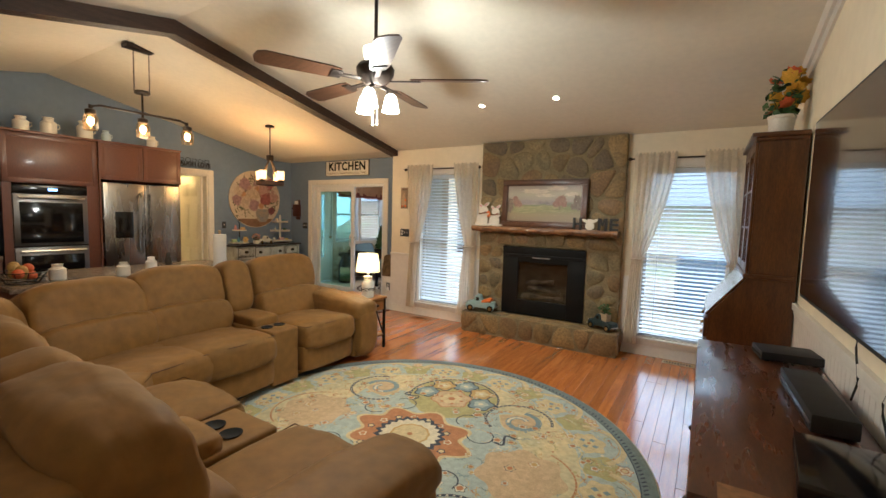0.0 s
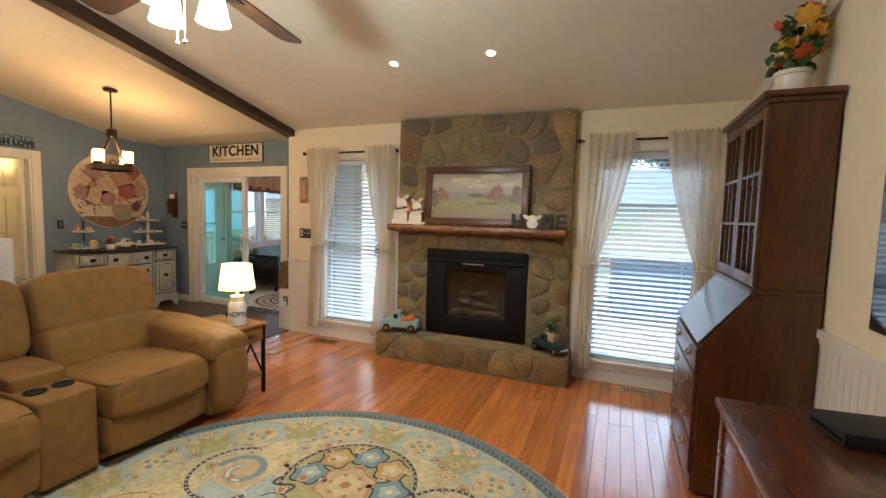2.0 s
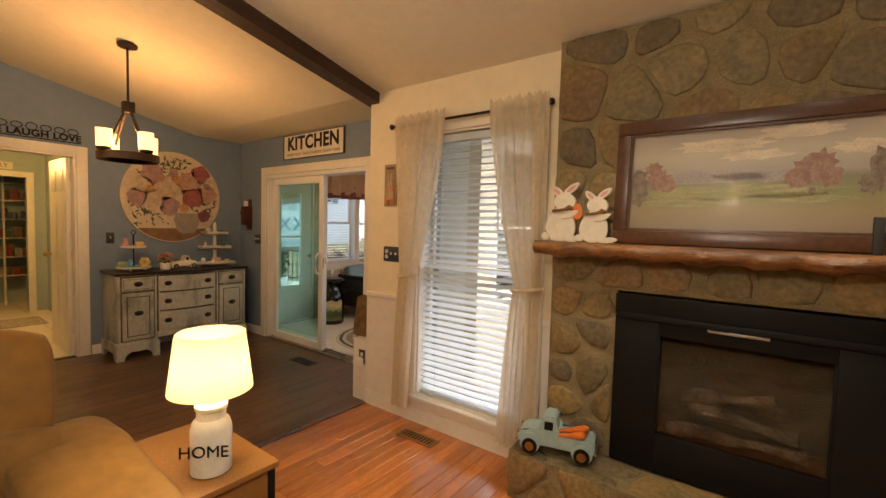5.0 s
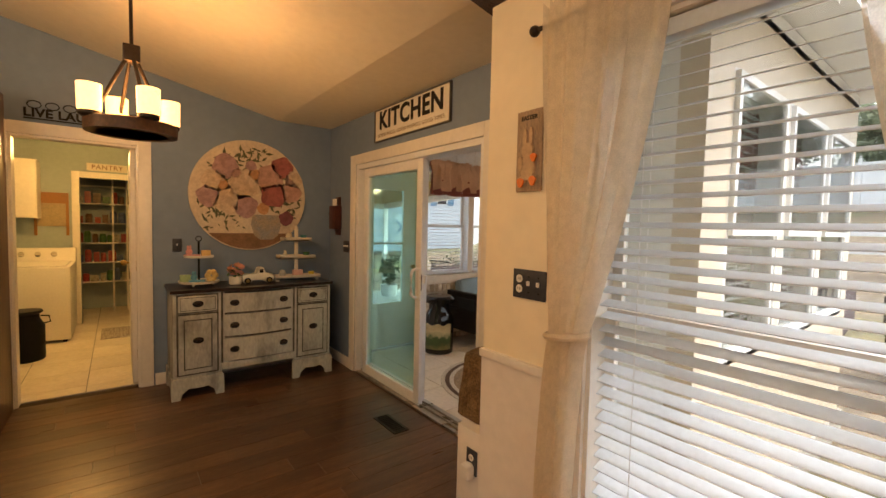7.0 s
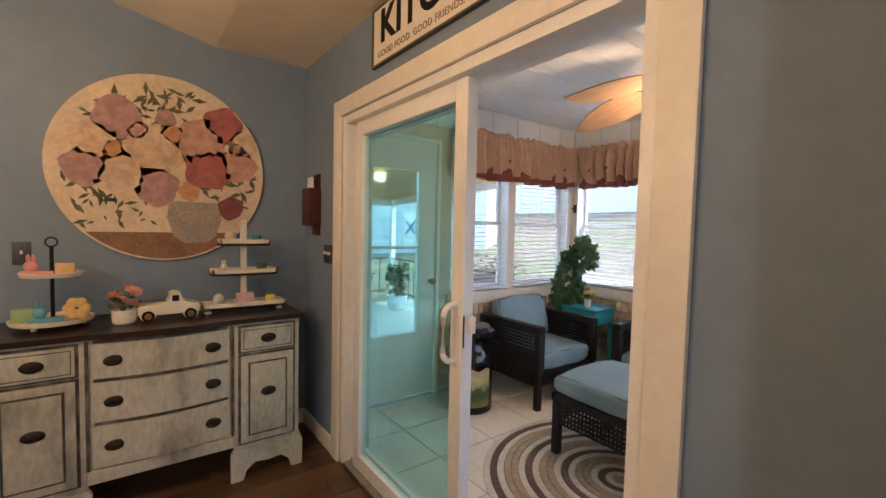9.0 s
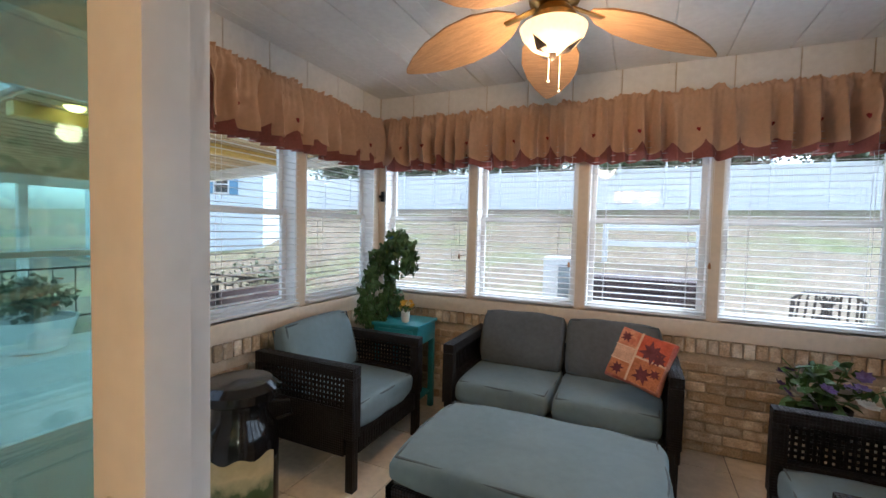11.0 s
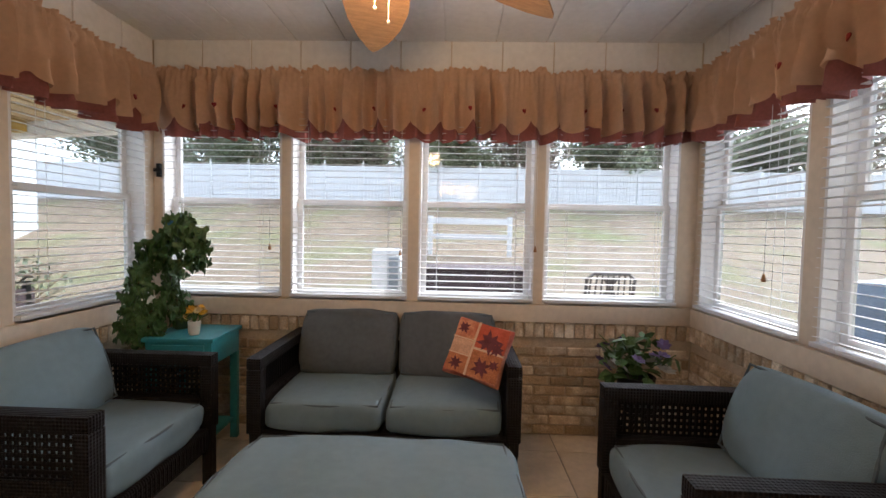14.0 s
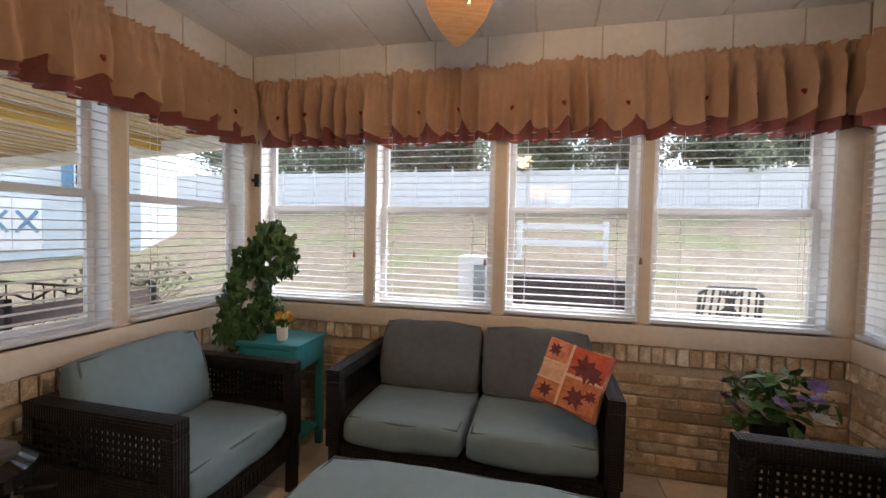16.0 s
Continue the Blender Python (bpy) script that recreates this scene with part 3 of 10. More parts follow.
BACKW = [(-7.20, -6.385), (-6.325, -5.535), (-5.467, -4.70), (-4.64, -3.775)]
LEFTW = [(7.04, 7.77), (7.85, 8.70)]
RIGHTW = [(6.14, 6.92), (7.02, 7.82), (7.91, 8.72)]
SDOOR = (6.05, 6.92, SZ, 2.14)
win_wall("wall_sunroom_back", "y", SY1, SY1 + 0.12, SX0 - 0.12, SX1 + 0.12, [(a, b, SILL, HEAD) for a, b in BACKW], 0.66, SC + 0.05, M_SHADETRIM, "beige boarded sunroom wall with four windows, toned as backlit")
win_wall("wall_sunroom_left", "x", SX0, SX0 - 0.12, YS + 0.16, SY1, [(a, b, SILL, HEAD) for a, b in LEFTW] + [(SDOOR[0], SDOOR[1], 0.66, SDOOR[3])], 0.66, SC + 0.05, M_SHADETRIM, "beige boarded sunroom wall with windows and a door, toned as backlit")
win_wall("wall_sunroom_right", "x", SX1, SX1 + 0.12, YS + 0.16, SY1, [(a, b, SILL, HEAD) for a, b in RIGHTW], 0.66, SC + 0.05, M_SHADETRIM, "beige boarded sunroom wall with windows, toned as backlit")
setting("wall_sunroom_low_back", boxes((SX0 - 0.12, SX1 + 0.12, SY1 + 0.012, SY1 + 0.12, -0.3, 0.66)), M_MORTAR, "tan mortar behind the sunroom bricks", "wall")
setting("wall_sunroom_low_left", boxes((SX0 - 0.12, SX0 - 0.012, YS + 0.16, SDOOR[0], -0.3, 0.66), (SX0 - 0.12, SX0 - 0.012, SDOOR[1], SY1 + 0.012, -0.3, 0.66)), M_MORTAR, "tan mortar behind the sunroom bricks", "wall")
setting("wall_sunroom_low_right", boxes((SX1 + 0.012, SX1 + 0.12, YS + 0.16, SY1 + 0.012, -0.3, 0.66)), M_MORTAR, "tan mortar behind the sunroom bricks", "wall")
setting("wall_sunroom_house", wall_mesh("y", YS + 0.16, YS + 0.163, SX0, SX1, SZ, SC + 0.05, [(SLIDE[0], SLIDE[1], SZ, SLIDE[3])]), M_SUNWALL, "white boarded house wall of the sunroom", "wall")
bm = boxes((SX0 - 0.12, SX1 + 0.12, YS + 0.16, SY1 + 0.12, SC + 0.012, SC + 0.12))
x = SX0
while x < SX1 - 0.01:
    e = min(x + 0.325, SX1)
    box(bm, x + 0.003, e - 0.003, YS + 0.163, SY1, SC, SC + 0.012, 0.003, 1)
    box(bm, x + 0.10, x + 0.106, YS + 0.163, SY1, SC - 0.002, SC, 0)
    x = e
setting("ceiling_sunroom", bm, M_SUNWALL, "white plank ceiling of the sunroom", "ceiling")
# raised boards above the windows
def boards(name, axis, face, sgn, u0, u1, z0, z1, step=0.33):
    holder = thing(name, pose(0, 0, 0), "white vertical boards above the sunroom windows", "paneling", kind="structure")
    u = u0
    while u < u1 - 0.01:
        e = min(u + step, u1)
        bm = bmesh.new()
        if axis == "y":
            box(bm, u + 0.003, e - 0.003, face, face + sgn * 0.009, z0, z1, 0.003, 1)
        else:
            box(bm, face, face + sgn * 0.009, u + 0.003, e - 0.003, z0, z1, 0.003, 1)
        part("board", bm, M_SUNWALL, holder)
        u = e
boards("paneling_back", "y", SY1, -1, SX0 + 0.01, SX1 - 0.01, HEAD + 0.06, SC)
boards("paneling_left", "x", SX0, 1, YS + 0.17, SY1 - 0.01, HEAD + 0.06, SC)
boards("paneling_right", "x", SX1, -1, YS + 0.17, SY1 - 0.01, HEAD + 0.06, SC)
trim("trim_sunroom_sills", [(SX0, SX1, SY1 - 0.03, SY1, 0.675, 0.79), (SX0, SX0 + 0.03, SDOOR[1] + 0.08, SY1 - 0.03, 0.675, 0.79), (SX1 - 0.03, SX1, YS + 0.17, SY1 - 0.03, 0.675, 0.79)], M_SHADETRIM, "beige sill boards above the bricks, toned as in shade")

for i, (a, b) in enumerate(BACKW):
    double_hung(f"window_{i + 3}", "y", a, b, SILL, HEAD, 1.44, SY1, SY1 + 0.12, "white vinyl sunroom window over the brick wall", "sunroom windows", False, 0, M_VINYL)
    blind("window_blind", "y", a + 0.005, b - 0.005, SILL - 0.005 + 0.01, HEAD - 0.005, SY1 - 0.012, "white slat blind lowered and open in the sunroom", 0.042, 0.03, 5, "sunroom blinds")
for i, (a, b) in enumerate(LEFTW):
    double_hung(f"window_{i + 7}", "x", a, b, SILL, HEAD, 1.44, SX0, SX0 - 0.12, "white vinyl sunroom side window", "sunroom windows", False, 0, M_VINYL)
    blind("window_blind", "x", a + 0.005, b - 0.005, SILL + 0.005, HEAD - 0.005, SX0 + 0.012, "white slat blind lowered and open in the sunroom", 0.042, 0.03, 5, "sunroom blinds")
for i, (a, b) in enumerate(RIGHTW):
    double_hung(f"window_{i + 9}", "x", a, b, SILL, HEAD, 1.44, SX1, SX1 + 0.12, "white vinyl sunroom side window", "sunroom windows", False, 0, M_VINYL)
    blind("window_blind", "x", a + 0.005, b - 0.005, SILL + 0.005, HEAD - 0.005, SX1 - 0.012, "white slat blind lowered and open in the sunroom", 0.042, 0.03, 5, "sunroom blinds")
# ---- fireplace ----
def clip(poly, px, py, nx, ny):
    """The part of a polygon on the near side of a line."""
    out = []
    for (ax, ay), (bx, by) in zip(poly, poly[1:] + poly[:1]):
        da, db = (ax - px) * nx + (ay - py) * ny, (bx - px) * nx + (by - py) * ny
        if da <= 0:
            out.append((ax, ay))
        if da * db < 0:
            k = da / (da - db)
            out.append((ax + (bx - ax) * k, ay + (by - ay) * k))
    return out


def cells(u0, u1, v0, v1, nu, nv, seed, jit=0.42):
    """Uneven cells that fill a rectangle."""
    rnd = random.Random(seed)
    pts = []
    for j in range(nv):
        for i in range(nu):
            off = 0.25 if j % 2 else -0.25
            pts.append((u0 + (u1 - u0) * (i + 0.5 + off + rnd.uniform(-jit, jit)) / nu, v0 + (v1 - v0) * (j + 0.5 + rnd.uniform(-jit, jit)) / nv))
    for i, (px, py) in enumerate(pts):
        poly = [(u0, v0), (u1, v0), (u1, v1), (u0, v1)]
        for k, (qx, qy) in enumerate(pts):
            if k != i:
                poly = clip(poly, (px + qx) / 2, (py + qy) / 2, qx - px, qy - py)
                if len(poly) < 3:
                    break
        if len(poly) >= 3:
            yield poly


def stone_mesh(poly, place, joint, depth, rnd):
    cx, cy = sum(p[0] for p in poly) / len(poly), sum(p[1] for p in poly) / len(poly)
    ring = []
    for (ax, ay), (bx, by) in zip(poly, poly[1:] + poly[:1]):
        n = max(1, int(math.hypot(bx - ax, by - ay) / 0.07))
        for i in range(n):
            ring.append((ax + (bx - ax) * i / n, ay + (by - ay) * i / n))
    size = math.sqrt(sum((p[0] - cx) ** 2 + (p[1] - cy) ** 2 for p in ring) / len(ring)) + 1e-6
    for _ in range(1):
        ring = [(0.25 * ring[i - 1][0] + 0.5 * p[0] + 0.25 * ring[(i + 1) % len(ring)][0], 0.25 * ring[i - 1][1] + 0.5 * p[1] + 0.25 * ring[(i + 1) % len(ring)][1]) for i, p in enumerate(ring)]
    if size < 0.02 or len(ring) < 3:
        return None
    bm = bmesh.new()
    lifts = [rnd.uniform(-0.004, 0.006) for _ in ring]
    rings = []
    for sh, dp in ((joint, -0.012), (joint + 0.004, depth * 0.65), (joint + 0.016, depth)):
        k = max(0.3, 1 - sh / size)
        rings.append([bm.verts.new(place(cx + (x - cx) * k, cy + (y - cy) * k, dp + (l if dp > 0 else 0))) for (x, y), l in zip(ring, lifts)])
    for a, b in zip(rings, rings[1:]):
        for i in range(len(ring)):
            bm.faces.new((a[i], a[(i + 1) % len(ring)], b[(i + 1) % len(ring)], b[i]))
    top = bm.verts.new(place(cx, cy, depth + rnd.uniform(0.0, 0.012)))
    for i in range(len(ring)):
        bm.faces.new((rings[-1][i], rings[-1][(i + 1) % len(ring)], top))
    return bm


def lay_stones(parent, u0, u1, v0, v1, nu, nv, seed, place, joint=0.007, depth=0.010):
    rnd = random.Random(seed + 50)
    for poly in cells(u0, u1, v0, v1, nu, nv, seed):
        bm = stone_mesh(poly, place, joint, depth, rnd)
        if bm:
            part("stone", bm, rnd.choice((M_STONE_A, M_STONE_A, M_STONE_A, M_STONE_B, M_STONE_B, M_STONE_C, M_STONE_D, M_STONE_D)), parent, smooth=60)


CX0, CX1, CY, HY, HZ = -2.56, -0.78, 5.06, 4.80, 0.265
FX0, FX1, FZ0, FZ1 = -2.20, -1.165, HZ + 0.005, 1.135
fp = thing("fireplace", pose((CX0 + CX1) / 2, CY, 0), "brown fieldstone fireplace with a raised stone hearth", "fireplace")
FI = fp.matrix_world.inverted()


def fpart(name, bm, material, label="", parent=None, smooth=35):
    bmesh.ops.transform(bm, matrix=FI, verts=bm.verts)
    return part(name, bm, material, parent or fp, label, smooth)


chimney = fpart("chimney_breast", boxes((CX0 + 0.01, FX0, CY, YF, HZ, 2.44), (FX1, CX1 - 0.01, CY, YF, HZ, 2.44), (FX0, FX1, CY, YF, FZ1, 2.44), (FX0, FX1, YF - 0.012, YF - 0.002, HZ, FZ1)), M_STONEMORTAR, "mortar core of the chimney breast", smooth=0)
hearth = fpart("hearth", boxes((CX0 - 0.09, CX1 + 0.03, HY + 0.008, YF - 0.02, 0, HZ - 0.008)), M_STONEMORTAR, "raised stone hearth", smooth=0)
OX = (CX0 + CX1) / 2
def on_face(u, v, d2):
    return (u - OX, -d2, v)
lay_stones(chimney, CX0, CX1, FZ1, 2.45, 7, 6, 23, on_face, 0.012)
lay_stones(chimney, CX0, FX0 - 0.003, HZ, FZ1, 2, 5, 4, on_face, 0.012)
lay_stones(chimney, FX1 + 0.003, CX1, HZ, FZ1, 2, 4, 5, on_face, 0.012)
def on_front(u, v, d2):
    return (u - OX, HY - CY + 0.008 - d2, v)
def on_top(u, v, d2):
    return (u - OX, v - CY, HZ - 0.008 + d2 * 0.6)
def on_lside(u, v, d2):
    return (CX0 - 0.09 - OX - d2, u - CY, v)
def on_rside(u, v, d2):
    return (CX1 + 0.03 - OX + d2, u - CY, v)
lay_stones(hearth, CX0 - 0.10, CX1 + 0.04, 0.0, HZ, 9, 1, 6, on_front, 0.012)
lay_stones(hearth, CX0 - 0.10, CX1 + 0.04, HY, CY, 6, 2, 7, on_top)
lay_stones(hearth, HY, YF - 0.03, 0, HZ, 2, 1, 8, on_lside)
lay_stones(hearth, HY, YF - 0.03, 0, HZ, 2, 1, 9, on_rside)
def on_lchim(u, v, d2):
    return (CX0 + 0.01 - OX - d2 * 0.5, u - CY, v)
def on_rchim(u, v, d2):
    return (CX1 - 0.01 - OX + d2 * 0.5, u - CY, v)
lay_stones(chimney, CY + 0.005, YF, HZ, 2.44, 1, 15, 12, on_lchim, 0.004, 0.01)
lay_stones(chimney, CY + 0.005, YF, HZ, 2.44, 1, 15, 13, on_rchim, 0.004, 0.01)

# metal insert with glass doors and logs
M_FIREBRICK = mat("sooty_firebrick", (0.16, 0.12, 0.085), 0.9, vary=0.3, scale=12, bump=0.4)
M_LOG = mat("charred_ceramic_log", (0.30, 0.25, 0.20), 0.85, vary=0.4, scale=9, second=(0.08, 0.06, 0.05), bump=0.8, bump_scale=30)
fpart("insert_hood", boxes((FX0, FX1, CY - 0.03, CY - 0.005, FZ1 - 0.115, FZ1 - 0.01), (FX0 + 0.02, FX1 - 0.02, CY - 0.045, CY - 0.028, FZ1 - 0.13, FZ1 - 0.10), bevel=0.006), M_BLACK, "black metal hood with a slot")
fpart("insert_frame", boxes((FX0, FX0 + 0.20, CY - 0.02, CY + 0.03, FZ0, FZ1 - 0.12), (FX1 - 0.20, FX1, CY - 0.02, CY + 0.03, FZ0, FZ1 - 0.12), (FX0 + 0.20, FX1 - 0.20, CY - 0.02, CY + 0.03, FZ0, FZ0 + 0.19), (FX0 + 0.20, FX1 - 0.20, CY - 0.02, CY + 0.03, FZ1 - 0.20, FZ1 - 0.12), bevel=0.005), M_BLACK, "black metal surround")
fpart("firebox_lining", boxes((FX0 + 0.1, FX1 - 0.1, YF - 0.022, YF - 0.013, FZ0, FZ1 - 0.12), (FX0 + 0.1, FX1 - 0.1, CY + 0.03, YF - 0.022, FZ0 + 0.05, FZ0 + 0.10)), M_FIREBRICK, "sooty tan firebrick lining")
for k in (0.19, 0.81):
    x = FX0 + (FX1 - FX0) * k
    fpart("door_stile", boxes((x - 0.012, x + 0.012, CY - 0.012, CY + 0.004, FZ0 + 0.16, FZ1 - 0.18), bevel=0.003), M_BLACK)
pane = fpart("door_glass", boxes((FX0 + 0.1, FX1 - 0.1, CY - 0.004, CY - 0.001, FZ0 + 0.17, FZ1 - 0.19)), glass("smoked_glass", (0.75, 0.72, 0.68)), "smoked glass doors", smooth=0)
fpart("door_pull", boxes((FX0 + 0.40, FX0 + 0.62, CY - 0.056, CY - 0.045, FZ1 - 0.14, FZ1 - 0.128), bevel=0.003), M_CHROME, "bright steel pull")
rnd = random.Random(5)
for (x, z, l, tilt) in ((-1.69, 0.50, 0.52, 4), (-1.66, 0.60, 0.40, -7), (-1.72, 0.68, 0.34, 9)):
    bm = bmesh.new()
    pts = [(x + (i / 6 - 0.5) * l, CY + 0.042 + rnd.uniform(-0.006, 0.006), z + math.sin(radians(tilt)) * (i / 6 - 0.5) * l + rnd.uniform(-0.008, 0.008)) for i in range(7)]
    tube(bm, pts, lambda k: 0.03 + 0.012 * math.sin(k * 7), 8)
    fpart("log", bm, M_LOG, "charred ceramic log", smooth=60)
bm = bmesh.new()
for i in range(7):
    rod(bm, (-1.98 + i * 0.10, CY + 0.01, 0.44), (-1.98 + i * 0.10, CY + 0.07, 0.44), 0.008)
rod(bm, (-2.0, CY + 0.012, 0.44), (-1.36, CY + 0.012, 0.44), 0.008)
fpart("grate", bm, M_BLACK)

# live-edge mantel
M_MANTEL = mat("live_edge_wood", (0.26, 0.115, 0.035), 0.35, vary=0.35, scale=4, second=(0.09, 0.035, 0.012), stretch=(1, 6, 8), coat=0.3, bump=0.4, bump_scale=18)
bm = bmesh.new()
MX0, MX1, MY, MZ0, MZ1 = -2.59, -0.815, 4.88, 1.298, 1.372
n = 60
rnd = random.Random(2)
ph = [rnd.uniform(0, 6.3) for _ in range(4)]
rows = []
for i in range(n + 1):
    x = MX0 + (MX1 - MX0) * i / n
    w = 0.008 * math.sin(i * 0.7 + ph[0]) + 0.006 * math.sin(i * 1.9 + ph[1])
    b = 0.008 * math.sin(i * 0.9 + ph[2]) + 0.005 * math.sin(i * 2.3 + ph[3])
    rows.append([bm.verts.new(p) for p in ((x, CY, MZ1), (x, MY + 0.02 + w, MZ1), (x, MY + w, MZ1 - 0.014), (x, MY - 0.006 + w + b, MZ1 - 0.04), (x, MY + 0.012 + w, MZ0 + 0.012 + b), (x, MY + 0.03, MZ0 + b), (x, CY, MZ0))])
for a, b in zip(rows, rows[1:]):
    for i in range(7):
        bm.faces.new((a[i], a[(i + 1) % 7], b[(i + 1) % 7], b[i]))
bm.faces.new(rows[0]), bm.faces.new(rows[-1][::-1])
solid("mantel_shelf", bm, M_MANTEL, "live-edge dark wooden mantel shelf on the fireplace", "mantel", smooth=60)

# ---- things on the mantel and hearth ----
M_FRAME = mat("dark_walnut_frame", (0.09, 0.035, 0.014), 0.3, vary=0.3, scale=6, stretch=(6, 1, 6))


def painted(name, ramp_rows, noise_scale=6.0, warp=0.12, axis=2, lo=0.0, hi=1.0, rough=0.5, stretch=(1, 1, 1)):
    """A brushed painting: bands along an axis, broken up by noise."""
    m = bpy.data.materials.new(name)
    m.use_nodes = True
    n, ln = m.node_tree.nodes, m.node_tree.links
    b = n["Principled BSDF"]
    b.inputs["Roughness"].default_value = rough
    tc = n.new("ShaderNodeTexCoord")
    sep = n.new("ShaderNodeSeparateXYZ")
    ln.new(tc.outputs["Object"], sep.inputs[0])
    mp = n.new("ShaderNodeMapping")
    mp.inputs["Scale"].default_value = stretch
    ln.new(tc.outputs["Object"], mp.inputs[0])
    ns = n.new("ShaderNodeTexNoise")
    ns.inputs["Scale"].default_value = noise_scale
    ns.inputs["Detail"].default_value = 6
    ln.new(mp.outputs[0], ns.inputs[0])
    rg = n.new("ShaderNodeMapRange")
    rg.inputs["From Min"].default_value, rg.inputs["From Max"].default_value = lo, hi
    ln.new(sep.outputs[axis], rg.inputs["Value"])
    ma = n.new("ShaderNodeMath")
    ma.operation = "MULTIPLY_ADD"
    ma.inputs[1].default_value = warp * 2
    ln.new(ns.outputs["Fac"], ma.inputs[0])
    sub = n.new("ShaderNodeMath")
    sub.operation = "SUBTRACT"
    sub.inputs[1].default_value = warp
    ln.new(rg.outputs[0], sub.inputs[0])
    ln.new(sub.outputs[0], ma.inputs[2])
    rp = n.new("ShaderNodeValToRGB")
    els = rp.color_ramp.elements
    els[0].position, els[0].color = ramp_rows[0][0], (*ramp_rows[0][1], 1)
    els[1].position, els[1].color = ramp_rows[-1][0], (*ramp_rows[-1][1], 1)
    for pos, col in ramp_rows[1:-1]:
        e = els.new(pos)
        e.color = (*col, 1)
    ln.new(ma.outputs[0], rp.inputs[0])
    ln.new(rp.outputs[0], b.inputs["Base Color"])
    return m


PX0, PX1, PZ0, PZ1 = -2.215, -1.165, 1.375, 1.955
pic = thing("framed_painting", pose((PX0 + PX1) / 2, 4.975, PZ0, -4), "framed landscape painting with autumn trees on the mantel", "painting")
w, h = PX1 - PX0, PZ1 - PZ0
f = 0.062
bm = boxes((-w / 2, w / 2, -0.02, 0.012, 0, f), (-w / 2, w / 2, -0.02, 0.012, h - f, h), (-w / 2, -w / 2 + f, -0.02, 0.012, f, h - f), (w / 2 - f, w / 2, -0.02, 0.012, f, h - f), bevel=0.008)
part("frame", bm, M_FRAME, pic)
bm = boxes((-w / 2 + f, w / 2 - f, -0.012, -0.008, f, f + 0.012), (-w / 2 + f, w / 2 - f, -0.012, -0.008, h - f - 0.012, h - f), (-w / 2 + f, -w / 2 + f + 0.012, -0.012, -0.008, f + 0.012, h - f - 0.012), (w / 2 - f - 0.012, w / 2 - f, -0.012, -0.008, f + 0.012, h - f - 0.012))
part("inner_slip", bm, M_FRAME, pic)
M_LANDSCAPE = painted("painted_landscape", [(0.0, (0.21, 0.15, 0.10)), (0.2, (0.26, 0.20, 0.11)), (0.38, (0.20, 0.20, 0.08)), (0.5, (0.18, 0.17, 0.11)), (0.56, (0.30, 0.26, 0.22)), (0.75, (0.40, 0.35, 0.26)), (1.0, (0.31, 0.25, 0.21))], 9, 0.07, 2, f, h - f, 0.4, (1, 1, 2.5))
part("canvas", boxes((-w / 2 + f, w / 2 - f, 0.0, 0.006, f, h - f)), M_LANDSCAPE, pic, "soft landscape in rose, green and cream")
M_REDTREE = mat("painted_russet_tree", (0.20, 0.10, 0.075), 0.5, vary=0.4, scale=40, second=(0.28, 0.17, 0.12))
M_DARKTREE = mat("painted_brown_grove", (0.13, 0.085, 0.065), 0.5, vary=0.4, scale=40, second=(0.21, 0.16, 0.11))
M_HILL = mat("painted_violet_hills", (0.25, 0.21, 0.21), 0.5, vary=0.2, scale=14, second=(0.31, 0.27, 0.23))
M_MEADOW = mat("painted_green_meadow", (0.21, 0.20, 0.085), 0.5, vary=0.3, scale=12, stretch=(1, 1, 5), second=(0.31, 0.275, 0.14))
M_CLOUD = mat("painted_cream_cloud", (0.56, 0.47, 0.34), 0.5, vary=0.2, scale=12, stretch=(1, 1, 3), second=(0.44, 0.36, 0.29))
rnd = random.Random(12)


def daub(mt, name, x, z, rx, rz, y, n=18):
    """One uneven brushed shape on the canvas, kept inside the frame."""
    bm = bmesh.new()
    pts = []
    for i in range(n):
        a = i * 6.283 / n
        k = 1 + 0.22 * math.sin(i * 2.7 + x * 40) + rnd.uniform(-0.12, 0.12)
        pts.append((min(w / 2 - f - 0.014, max(-w / 2 + f + 0.014, x + rx * k * math.cos(a))), min(h - f - 0.014, max(f + 0.014, z + rz * k * math.sin(a)))))
    bm.faces.new([bm.verts.new((px, y, pz)) for px, pz in pts])
    part(name, bm, mt, pic, smooth=0)


for x, z, rx, rz in ((-0.10, 0.44, 0.17, 0.030), (0.16, 0.475, 0.13, 0.028), (0.02, 0.39, 0.12, 0.020), (0.34, 0.40, 0.08, 0.026)):
    daub(M_CLOUD, "painted_cloud", x, z, rx, rz, -0.0006)
for x, z, rx, rz in ((-0.16, 0.305, 0.22, 0.030), (0.10, 0.30, 0.20, 0.022)):
    daub(M_HILL, "painted_hill", x, z, rx, rz, -0.0010)
for x, z, rx, rz in ((-0.05, 0.235, 0.34, 0.030), (-0.22, 0.195, 0.17, 0.022), (0.16, 0.21, 0.16, 0.020)):
    daub(M_MEADOW, "painted_meadow", x, z, rx, rz, -0.0014)
for x, z, r in ((0.19, 0.315, 0.055), (0.225, 0.345, 0.05), (0.16, 0.285, 0.04), (0.25, 0.295, 0.045), (-0.335, 0.30, 0.05), (-0.36, 0.35, 0.035), (-0.30, 0.275, 0.035)):
    daub(M_REDTREE, "painted_tree", x, z, r, r * 0.95, -0.0018 - 0.0001 * rnd.random())
